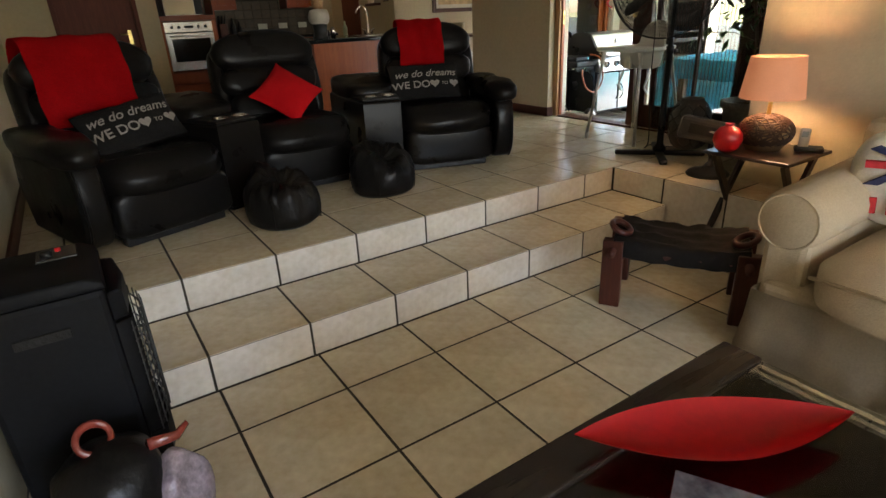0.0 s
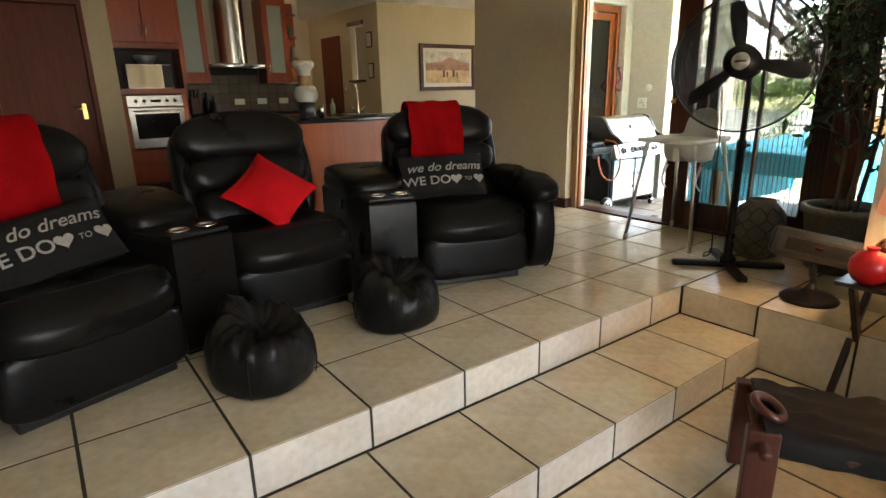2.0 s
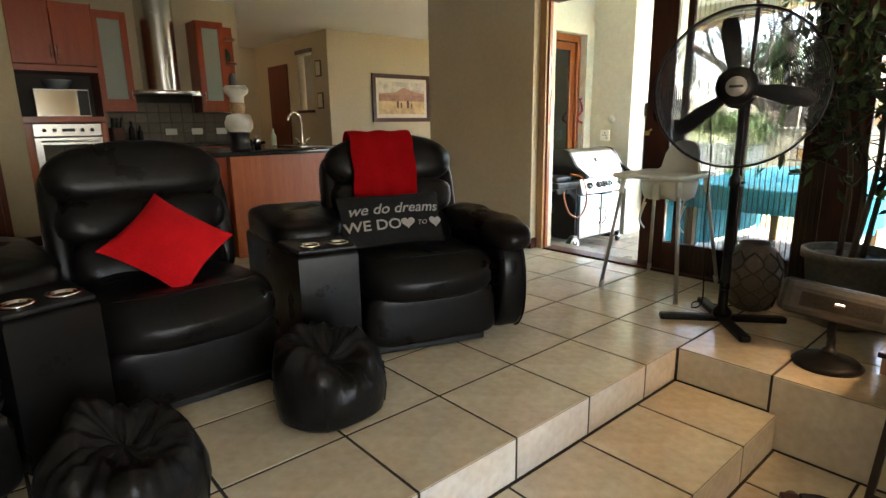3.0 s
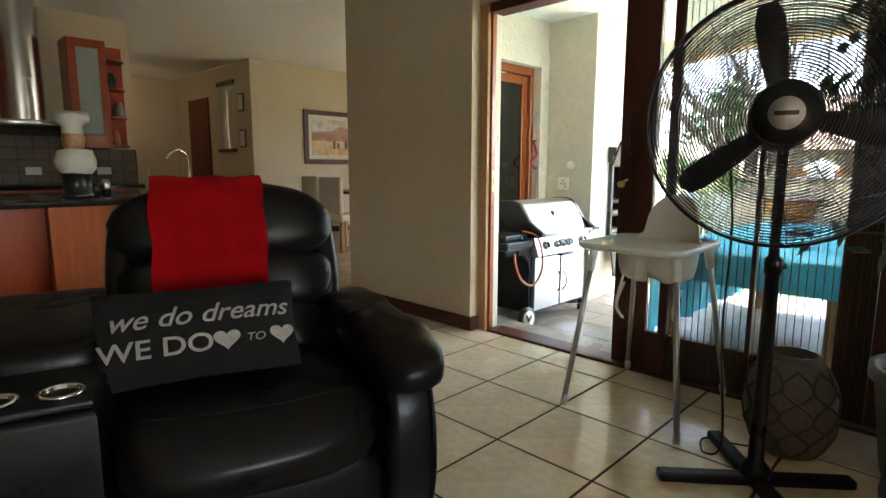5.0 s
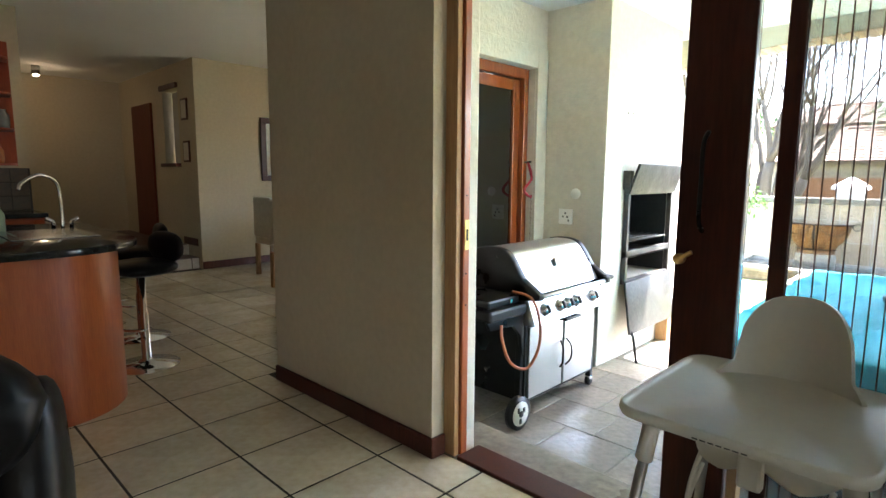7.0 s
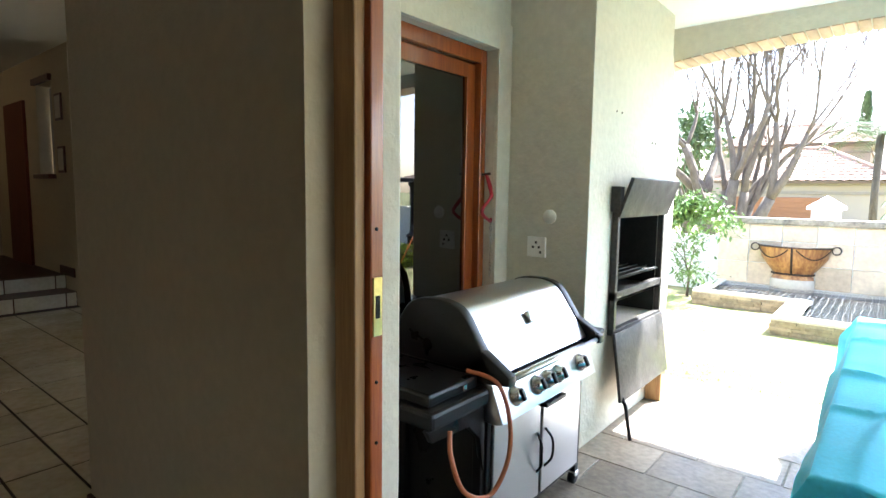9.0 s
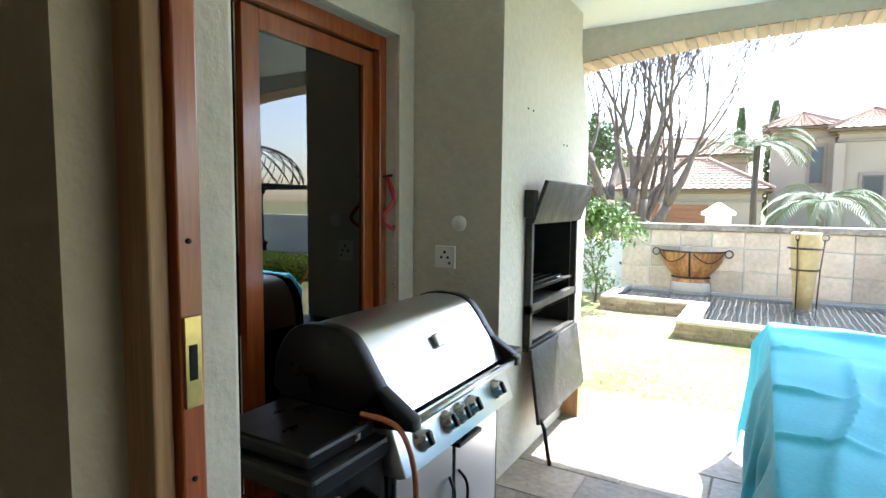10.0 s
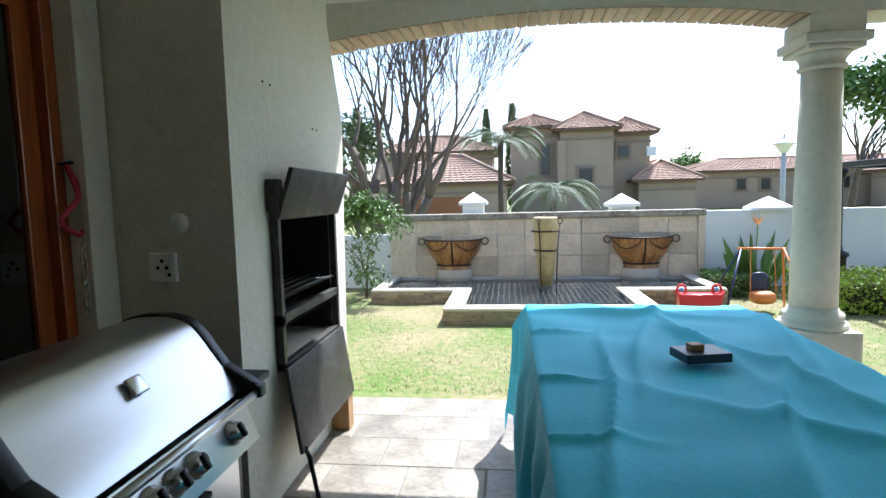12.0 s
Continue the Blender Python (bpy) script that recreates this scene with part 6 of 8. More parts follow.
def barbecue():
    b = thing("gas_barbecue", pose(0, 0, PATIO), "stainless and black gas barbecue on a cabinet trolley", "barbecue")
    x0, x1, y0, y1 = 5.36, 6.19, 4.78, 5.24  # the firebox
    zb = 0.62
    part("cabinet_side", B((x0, x0 + 0.03, y0, y1, 0.12, zb, 0.004)), BLACKMETAL, b)
    part("cabinet_side", B((x1 - 0.03, x1, y0, y1, 0.12, zb, 0.004)), BLACKMETAL, b)
    part("cabinet_back", B((x0 + 0.03, x1 - 0.03, y1 - 0.02, y1, 0.12, zb)), BLACKMETAL, b)
    part("cabinet_floor", B((x0 + 0.03, x1 - 0.03, y0, y1 - 0.02, 0.12, 0.15)), BLACKMETAL, b)
    mid = (x0 + x1) / 2
    for a, c, hx in ((x0 + 0.032, mid - 0.012, mid - 0.035), (mid + 0.012, x1 - 0.032, mid + 0.035)):
        dr = part("door", B((a, c, y0 - 0.012, y0 + 0.006, 0.14, zb - 0.03, 0.004)), STEELX, b)
        bm = bmesh.new()
        s = 1 if hx > mid else -1
        tube(bm, smooth_line([(hx, y0 - 0.012, 0.26), (hx + s * 0.012, y0 - 0.04, 0.30), (hx + s * 0.018, y0 - 0.045, 0.35), (hx + s * 0.012, y0 - 0.04, 0.40), (hx, y0 - 0.012, 0.44)], 4), 0.006, 6)
        part("handle", bm, BLACKMETAL, dr)
    # black strip stands in for the shade in the gap between the doors
    part("door_gap", B((mid - 0.011, mid + 0.011, y0 - 0.004, y0 + 0.01, 0.14, zb - 0.03)), BLACKMETAL, b)
    # sloping control panel
    bm = bmesh.new()
    prism(bm, [(y0 - 0.075, zb), (y0 - 0.05, zb - 0.01), (y0 + 0.1, zb - 0.01), (y0 + 0.1, zb + 0.15), (y0 - 0.02, zb + 0.15)], x0 - 0.01, x1 + 0.01, "x", 0.006)
    cp = part("control_panel", bm, STEELX, b)
    tilt = math.degrees(math.atan2(0.055, 0.15))
    for x in (5.48, 5.65, 5.745, 5.84, 6.06):
        bm = bmesh.new()
        lathe(bm, [(0.041, 0.0), (0.041, 0.006), (0.032, 0.010), (0.029, 0.032), (0.0, 0.034)], 24)
        k = part("knob", bm, STEEL, cp, "steel knob with a dark grip")
        k.matrix_local = pose(x, y0 - 0.049, zb + 0.075, 90 - tilt)
        bm = bmesh.new()
        box(bm, -0.008, 0.008, -0.024, 0.024, 0.03, 0.046, 0.003)
        gk = part("grip", bm, BLACKPLASTIC, cp)
        gk.matrix_local = pose(x, y0 - 0.049, zb + 0.075, 90 - tilt) @ pose(0, 0, 0, 0, 0, 12)
    part("drip_tray_edge", B((mid - 0.09, mid + 0.09, y0 - 0.085, y0 - 0.03, zb - 0.03, zb - 0.012, 0.004)), BLACKMETAL, b)
    part("firebox", B((x0 - 0.01, x1 + 0.01, y0 + 0.04, y1 + 0.01, zb + 0.02, zb + 0.19, 0.01)), BLACKMETAL, b)
    # hood: an arched sheet with black end castings
    zh = zb + 0.17
    arch = [(y0 - 0.035, zh + 0.01), (y0 - 0.01, zh + 0.05), (y0 + 0.05, zh + 0.13), (y0 + 0.11, zh + 0.215), (y0 + 0.16, zh + 0.255), (y0 + 0.25, zh + 0.27), (y1 - 0.08, zh + 0.25), (y1, zh + 0.15), (y1 + 0.02, zh + 0.01)]
    sm = [(p.x, p.y) for p in smooth_line([(a, c, 0) for a, c in arch], 4)]
    bm = bmesh.new()
    prism(bm, sm, x0 + 0.035, x1 - 0.035, "x")
    hood = part("hood", bm, STEELX, b, "brushed steel hood", angle=30)
    for a, c in ((x0 - 0.02, x0 + 0.036), (x1 - 0.036, x1 + 0.02)):
        bm = bmesh.new()
        cy, cz = y0 + 0.2, zh + 0.1
        prism(bm, [(cy + (p - cy) * 1.03, cz + (q - cz) * 1.035) for p, q in sm], a, c, "x", 0.008)
        part("end_casting", bm, BLACKMETAL, b)
        bm = bmesh.new()
        prism(bm, [(y0 - 0.105, zh - 0.012), (y0 - 0.105, zh + 0.022), (y0 + 0.03, zh + 0.105), (y0 + 0.1, zh + 0.02), (y0 + 0.05, zh - 0.03)], a, c, "x", 0.008)
        part("handle_bracket", bm, BLACKMETAL, b)
    bm = bmesh.new()
    tube(bm, [(x0 + 0.02, y0 - 0.085, zh + 0.003), (x1 - 0.02, y0 - 0.085, zh + 0.003)], 0.013, 12)
    part("hood_handle", bm, STEELX, b, "steel bar handle")
    bm = bmesh.new()
    box(bm, mid - 0.035, mid + 0.025, -0.016, -0.001, 0.045, 0.10, 0.006)
    th = part("thermometer", bm, STEEL, b)
    th.matrix_local = pose(0, y0 + 0.024, zh + 0.10) @ pose(0, 0, 0, -35)
    bm = bmesh.new()
    box(bm, mid - 0.026, mid + 0.014, -0.018, -0.0165, 0.055, 0.091)
    td = part("thermometer_dial", bm, WHITEPLASTIC, b)
    td.matrix_local = th.matrix_local
    bm = bmesh.new()
    tube(bm, [(x1 - 0.10, 0.006, 0.02), (x1 - 0.10, -0.026, 0.02)], 0.023, 20)
    bd = part("round_badge", bm, GREYPLASTIC, b)
    bd.matrix_local = th.matrix_local
    # side burner shelf and right shelf
    part("left_shelf", B((x0 - 0.36, x0 - 0.015, y0 - 0.02, y1, zb + 0.07, zb + 0.135, 0.015)), BLACKPLASTIC, b)
    sb = part("side_burner_lid", B((x0 - 0.33, x0 - 0.04, y0 + 0.02, y1 - 0.05, zb + 0.136, zb + 0.185, 0.012)), BLACKMETAL, b)
    part("lid_notch", B((x0 - 0.14, x0 - 0.115, y0 + 0.0165, y0 + 0.0195, zb + 0.148, zb + 0.17)), CHROME, sb)
    bm = bmesh.new()
    prism(bm, [(x0 - 0.36, zb + 0.07), (x0 - 0.02, zb + 0.07), (x0 - 0.02, zb - 0.20), (x0 - 0.05, zb - 0.06), (x0 - 0.12, zb + 0.01), (x0 - 0.33, zb + 0.02)], y0, y0 + 0.025, "y", 0.004)
    part("shelf_bracket", bm, BLACKMETAL, b)
    part("right_shelf", B((x1 + 0.02, x1 + 0.26, y0 - 0.01, y1, zb + 0.135, zb + 0.165, 0.01)), BLACKPLASTIC, b)
    bm = bmesh.new()
    prism(bm, [(x1 + 0.02, zb + 0.13), (x1 + 0.22, zb + 0.13), (x1 + 0.02, zb - 0.05)], y0 + 0.05, y0 + 0.08, "y", 0.004)
    part("shelf_bracket", bm, BLACKMETAL, b)
    for y in (y0 + 0.01, y1 - 0.05):
        part("leg", B((x0 - 0.03, x0 + 0.005, y, y + 0.04, 0.1, zb, 0.004)), BLACKMETAL, b)
        part("leg", B((x1 - 0.005, x1 + 0.03, y, y + 0.04, 0.07, zb, 0.004)), BLACKMETAL, b)
    for y in (y0 - 0.03, y1 - 0.02):
        bm = bmesh.new()
        tube(bm, [(x0 - 0.10, y - 0.02, 0.1), (x0 - 0.10, y + 0.02, 0.1)], 0.1, 32)
        w = part("wheel", bm, BLACKPLASTIC, b, "black rubber wheel with a pale rim")
        bm = bmesh.new()
        tube(bm, [(x0 - 0.10, y - 0.026, 0.1), (x0 - 0.10, y - 0.019, 0.1)], 0.074, 28)
        rm = part("rim", bm, WHITEPLASTIC, w)
        bm = bmesh.new()
        tube(bm, [(x0 - 0.10, y - 0.031, 0.1), (x0 - 0.10, y - 0.0255, 0.1)], 0.02, 16)
        for k in range(3):
            a = k * 2.094 + 0.4
            box(bm, x0 - 0.10 + 0.03 * math.cos(a) - 0.012, x0 - 0.10 + 0.03 * math.cos(a) + 0.012, y - 0.0275, y - 0.0255, 0.1 + 0.045 * math.sin(a) - 0.016, 0.1 + 0.045 * math.sin(a) + 0.016)
        part("hub", bm, GREYPLASTIC, w)
    for y in (y0 + 0.03, y1 - 0.03):
        bm = bmesh.new()
        tube(bm, [(x1 + 0.012, y - 0.014, 0.033), (x1 + 0.012, y + 0.014, 0.033)], 0.033, 16)
        w = part("castor", bm, BLACKPLASTIC, b)
        part("fork", B((x1 - 0.006, x1 + 0.03, y - 0.024, y + 0.024, 0.045, 0.072, 0.003)), CHROME, w)
    HOSE = mat("orange_gas_hose", (0.42, 0.12, 0.045), 0.5, var=0.1)
    bm = bmesh.new()
    tube(bm, smooth_line([(x0 - 0.06, y0 + 0.06, zb + 0.20), (x0 - 0.03, y0 - 0.06, zb + 0.17), (x0 + 0.0, y0 - 0.10, zb + 0.03), (x0 - 0.02, y0 - 0.11, zb - 0.12), (x0 - 0.12, y0 - 0.10, zb - 0.22),
                          (x0 - 0.25, y0 - 0.08, zb - 0.16), (x0 - 0.29, y0 - 0.05, zb - 0.03), (x0 - 0.25, y0 - 0.01, zb + 0.04)], 8), 0.009, 8)
    part("gas_hose", bm, HOSE, b, "looped orange gas hose")


barbecue()

# built-in braai
br = thing("built_in_braai", pose(0, 0, 0), "sooty steel braai built into the chimney breast", "fireplace")
X0, X1, Y = 6.90, 7.78, 4.935
for b_ in ((X0, X0 + 0.035, 0.40, 1.12), (X1 - 0.035, X1, 0.40, 1.12), (X0, X1, 1.12, 1.155), (X0, X1, 0.385, 0.42), (X0, X1, 0.60, 0.66)):
    part("frame_bar", B((b_[0], b_[1], Y - 0.03, Y + 0.01, b_[2], b_[3], 0.003)), RUSTY, br)
part("firebox", B((X0 + 0.036, X1 - 0.036, 5.40, 5.44, 0.41, 1.12), (X0 + 0.034, X0 + 0.038, Y + 0.012, 5.40, 0.41, 1.12), (X1 - 0.038, X1 - 0.034, Y + 0.012, 5.40, 0.41, 1.12), (X0 + 0.036, X1 - 0.036, Y + 0.012, 5.40, 1.112, 1.12)), SOOT_HOLE_BLACK, br, smooth=False)
part("ash_shelf", B((X0 + 0.04, X1 - 0.04, Y - 0.03, 5.39, 0.60, 0.62, 0.003)), RUSTY, br)
bm = bmesh.new()
for i in range(22):
    x = X0 + 0.06 + i * 0.0355
    tube(bm, [(x, Y - 0.02, 0.735), (x, 5.38, 0.735)], 0.004, 5)
for k in range(6):
    tube(bm, [(X0 + 0.045, Y + 0.0 + k * 0.07, 0.742), (X1 - 0.045, Y + 0.0 + k * 0.07, 0.742)], 0.004, 5)
part("grill_grate", bm, RUSTY, br)
bm = bmesh.new()
box(bm, X0 - 0.02, X1 + 0.0, -0.012, 0.012, 0.0, 0.25, 0.004)
fl = part("raised_flap", bm, RUSTY, br, "tilted steel flap")
fl.matrix_local = pose(0, Y - 0.035, 1.125, 19, 0, 0)
part("flap_cheek", B((X0 - 0.03, X0 + 0.03, Y - 0.05, Y + 0.01, 1.156, 1.31, 0.004)), RUSTY, br)
bm = bmesh.new()
box(bm, X0 - 0.02, X1 - 0.01, -0.01, 0.01, 0.0, 0.43, 0.004)
lp = part("leaning_panel", bm, RUSTY, br, "scuffed steel front panel")
lp.matrix_local = pose(0, Y - 0.10, -0.02, -8, 0, 0)
bm = bmesh.new()
tube(bm, [(X0 + 0.02, Y - 0.10, 0.0), (X0, Y - 0.13, -0.04), (X0 - 0.01, Y - 0.17, PATIO)], 0.012, 8)
part("leg_rod", bm, BLACKMETAL, br)
part("timber_foot", B((X1 - 0.12, X1 - 0.02, Y - 0.10, Y + 0.01, PATIO, -0.02, 0.004)), PALEWOOD, br)
ASH = mat("pale_ash", (0.35, 0.33, 0.30), 0.95, var=0.4, scale=30, bump=0.8)
bm = bmesh.new()
soft(bm, (X0 + 0.2, Y + 0.12, 0.625), (0.26, 0.11, 0.06), 2.2, 18, 8, None, 0.03)
part("ash_heap", bm, ASH, br)
# each hole is a thin black disc, with no depth of its own
for z, xs in ((1.76, (6.91, 6.99)), (1.62, (7.55, 7.62))):
    for x in xs:
        bm = bmesh.new()
        tube(bm, [(x, 4.951, z), (x, 4.946, z)], 0.006, 8)
        solo("wall_plug", bm, SOOT_HOLE_BLACK, "small dark screw hole in plaster", "screw hole", "screw holes")
g = thing("gas_bottle", pose(6.42, 5.08, PATIO), "dark gas bottle standing behind the barbecue", "gas bottle")
bm = bmesh.new()
lathe(bm, [(0.0, 0.0), (0.11, 0.0), (0.115, 0.03), (0.115, 0.30), (0.09, 0.36), (0.03, 0.39), (0.03, 0.43), (0, 0.43)], 24)
part("cylinder", bm, BLACKMETAL, g)
bm = bmesh.new()
tube(bm, arc((0, 0), 0.07, 0, 300, 14, "xy", 0.41), 0.008, 6)
part("collar", bm, BLACKMETAL, g)

# table under a turquoise cloth
TX0, TX1, TY0, TY1, TT = 5.24, 7.60, 2.56, 3.73, 0.57
t = thing("patio_table", pose(0, 0, 0), "patio table hidden under a turquoise cloth", "table")
part("tabletop", B((TX0 + 0.03, TX1 - 0.03, TY0 + 0.03, TY1 - 0.03, TT - 0.05, TT - 0.015, 0.005)), DARKWOOD, t)
for x in (TX0 + 0.1, TX1 - 0.16):
    for y in (TY0 + 0.1, TY1 - 0.16):
        part("leg", B((x, x + 0.07, y, y + 0.07, PATIO, TT - 0.05, 0.004)), PALEWOOD, t)
bm = bmesh.new()
nx, ny = 190, 150
D_WEST, D_EAST, D_SOUTH, D_NORTH = 0.20, 0.50, 0.45, 0.68  # how far the cloth hangs on each side
FOLDS = ((6.10, 3.52, 172, 0.020, 0.030, 0.75), (6.65, 3.30, 165, 0.018, 0.035, 0.6), (6.00, 3.05, -22, 0.026, 0.040, 0.8), (6.55, 2.92, 20, 0.018, 0.040, 0.5),
         (6.95, 3.05, 4, 0.020, 0.035, 0.7), (6.90, 2.65, -14, 0.020, 0.045, 0.8), (5.75, 2.70, 58, 0.016, 0.050, 0.7), (7.35, 3.20, 78, 0.022, 0.050, 0.6), (6.30, 3.68, 92, 0.014, 0.025, 0.16),
         (5.85, 3.66, 84, 0.014, 0.025, 0.16), (6.95, 3.66, 98, 0.014, 0.025, 0.16))
verts = []
for i in range(nx + 1):
    row = []
    for j in range(ny + 1):
        u = TX0 - D_WEST + (TX1 - TX0 + D_WEST + D_EAST) * i / nx
        w = TY0 - D_SOUTH + (TY1 - TY0 + D_SOUTH + D_NORTH) * j / ny
        dx = max(TX0 - u, u - TX1, 0)
        dy = max(TY0 - w, w - TY1, 0)
        x, y = min(max(u, TX0), TX1), min(max(w, TY0), TY1)
        dn = math.hypot(dx, dy)
        sx, sy = (1 if u > TX1 else -1), (1 if w > TY1 else -1)
        e = 0.014 * noise.noise(Vector((x * 4, y * 4, 1)))
        for px, py, ang, amp, wid, ln in FOLDS:
            c_, s_ = math.cos(radians(ang)), math.sin(radians(ang))
            a_, b_ = (x - px) * c_ + (y - py) * s_, -(x - px) * s_ + (y - py) * c_
            b_ += 0.018 * math.sin(a_ * 5 + px * 5)
            e += 1.45 * amp * math.exp(-abs(b_ / (wid * 1.15 if b_ > 0 else wid * 0.7)) ** 1.7) * math.exp(-(a_ / ln) ** 2)
        if dn > 0:
            k = min(1, dn / 0.15)
            run = x if dy > dx else y
            wave = k * (0.026 * math.sin(run * 13 + 2.5 * math.sin(run * 3.1)) + 0.012 * math.sin(run * 31 + dn * 4) + 0.03 * noise.noise(Vector((x * 3, y * 3, dn * 2))))
            flare = 0.024 * k + 0.05 * dn + wave * min(1.0, 0.35 + dn * 1.6)
            x += sx * dx / dn * flare
            y += sy * dy / dn * flare
            if dx > 0 and dy > 0:
                x += sx * 0.05 * k
                y += sy * 0.05 * k
            z = TT + e * (1 - k) - dn * 0.985 + 0.01 * k
        else:
            z = TT + e
        row.append(bm.verts.new((x, y, max(z, PATIO + 0.012))))
    verts.append(row)
for i in range(nx):
    for j in range(ny):
        bm.faces.new((verts[i][j], verts[i + 1][j], verts[i + 1][j + 1], verts[i][j + 1]))
bmesh.ops.recalc_face_normals(bm, faces=bm.faces[:])
solo("tablecloth", bm, CLOTH, "creased turquoise cloth draped over the patio table", "tablecloth")
bx = thing("small_box", pose(6.50, 3.13, TT + 0.02, 0, 0, 12), "flat dark box with a wooden block on the cloth", "box")
part("tray", B((-0.065, 0.065, -0.085, 0.085, 0.0, 0.034, 0.003)), mat("dark_blue_box", (0.02, 0.022, 0.04), 0.4), bx)
part("block", B((-0.02, 0.02, -0.005, 0.045, 0.034, 0.058, 0.002)), PALEWOOD, bx)

# column
col = thing("patio_column", pose(8.40, 1.765, 0), "grey-green plastered round column with a moulded capital", "column")
col["kind"] = "structure"
part("plinth", B((-0.21, 0.21, -0.21, 0.21, GROUND, 0.27, 0.015)), WALL_EXT, col)
bm = bmesh.new()
lathe(bm, [(0.205, 0.27), (0.21, 0.285), (0.205, 0.305), (0.178, 0.32), (0.176, 0.335), (0.185, 0.345), (0.182, 0.365), (0.155, 0.385), (0.146, 0.41)], 40)
part("base_moulding", bm, WALL_EXT, col)
bm = bmesh.new()
lathe(bm, [(0.144, 0.40), (0.140, 0.9), (0.128, 1.5), (0.118, 1.98)], 40)
part("shaft", bm, WALL_EXT, col)
bm = bmesh.new()
lathe(bm, [(0.118, 1.97), (0.14, 1.978), (0.145, 1.995), (0.128, 2.005), (0.132, 2.035), (0.148, 2.06), (0.165, 2.08)], 40)
part("necking", bm, WALL_EXT, col)
bm = bmesh.new()
for h0, r0, h1, r1 in ((2.08, 0.17, 2.115, 0.17), (2.116, 0.195, 2.18, 0.195), (2.181, 0.165, 2.30, 0.165)):
    prism(bm, [(-r0, -r0), (r0, -r0), (r0, r0), (-r0, r0)], h0, h1, "z", 0.01)
part("capital", bm, WALL_EXT, col)
# brick edging of the arch, brick by brick
BRICK = mat("pale_clay_brick", (0.52, 0.38, 0.28), 0.85, rgb2=(0.44, 0.31, 0.22), scale=8, fine=40, bump=0.3, obj_rand=0.15)
beam = bpy.data.objects["patio_beam"]
bm = bmesh.new()
box(bm, -0.155, 0.155, -0.033, 0.033, -0.012, 0.0, 0.004, seg=1)
brick_mesh = mesh_of(bm, "brick", BRICK)
yy = 5.10
while yy > 1.95:
    ob = new("brick", brick_mesh)
    ob.parent = beam
    slope = math.degrees(math.atan2(arch_z(yy + 0.02) - arch_z(yy - 0.02), 0.04))
    ob.matrix_local = pose(8.40, yy, arch_z(yy), slope)
    yy -= 0.073

# ---- garden and street ----
STONE = mat("sandstone_tile", (0.68, 0.57, 0.42), 0.85, rgb2=(0.48, 0.39, 0.28), scale=3, fine=18, bump=0.3, bump_scale=30, obj_rand=0.2)
fw = bpy.data.objects["feature_wall"]
rng = random.Random(3)
tile_w, tile_h = 0.445, 0.345
for r in range(3):
    z0 = -0.1 + r * tile_h
    z1 = min(z0 + tile_h - 0.012, 0.83)
    y = 0.90
    while y < 5.79:
        w = min(tile_w - 0.012, 5.79 - y)
        if w > 0.06:
            dz = rng.uniform(0, 0.012)
            ob = part("stone_tile", B((13.372 + dz, 13.399, y, y + w, z0, z1, 0.003)), STONE, fw)
        y += tile_w
part("coping", B((13.34, 13.68, 0.78, 5.82, 0.84, 0.935, 0.012)), mat("weathered_coping", (0.42, 0.37, 0.29), 0.9, rgb2=(0.14, 0.12, 0.09), scale=5, fine=22, bump=0.4), fw)
part("end_strip", B((13.36, 13.399, 0.79, 0.89, -0.2, 0.84, 0.006)), STONE, fw)

LEDGE = mat("stacked_ledge_stone", (0.34, 0.28, 0.19), 0.85, rgb2=(0.20, 0.16, 0.11), scale=5, fine=24, bump=0.5, island=0.25)
COPING = mat("sandstone_coping", (0.58, 0.53, 0.43), 0.8, rgb2=(0.46, 0.41, 0.33), scale=4, fine=20, bump=0.2)
WATER = mat("dark_pond_water", (0.012, 0.018, 0.022), 0.04, var=0.3, scale=3, bump=0.08, bump_scale=9)
p = thing("ornamental_pond", pose(0, 0, 0), "raised stone pond with dark water under a net", "pond")
PT = -0.08
outer = [(10.68, 2.12), (10.68, 4.60), (11.98, 4.60), (11.98, 5.78), (13.37, 5.78), (13.37, 0.96), (11.98, 0.96), (11.98, 2.12)]
inner = [(10.92, 2.36), (10.92, 4.36), (12.16, 4.36), (12.16, 5.62), (13.36, 5.62), (13.36, 1.14), (12.16, 1.14), (12.16, 2.36)]
bm = bmesh.new()
for i in (0, 1, 2, 3, 5, 6, 7):
    a, b, c, d_ = outer[i], outer[(i + 1) % 8], inner[(i + 1) % 8], inner[i]
    bm = bmesh.new()
    prism(bm, [a, b, c, d_], PT - 0.035, PT, "z", 0.006)
    part("coping", bm, COPING, p, "pale sandstone coping", smooth=False)
bm = bmesh.new()
prism(bm, [(x + 0.0, y) for x, y in inner], PT - 0.16, PT - 0.07, "z")
part("water", bm, WATER, p)
rng = random.Random(8)
bm = bmesh.new()
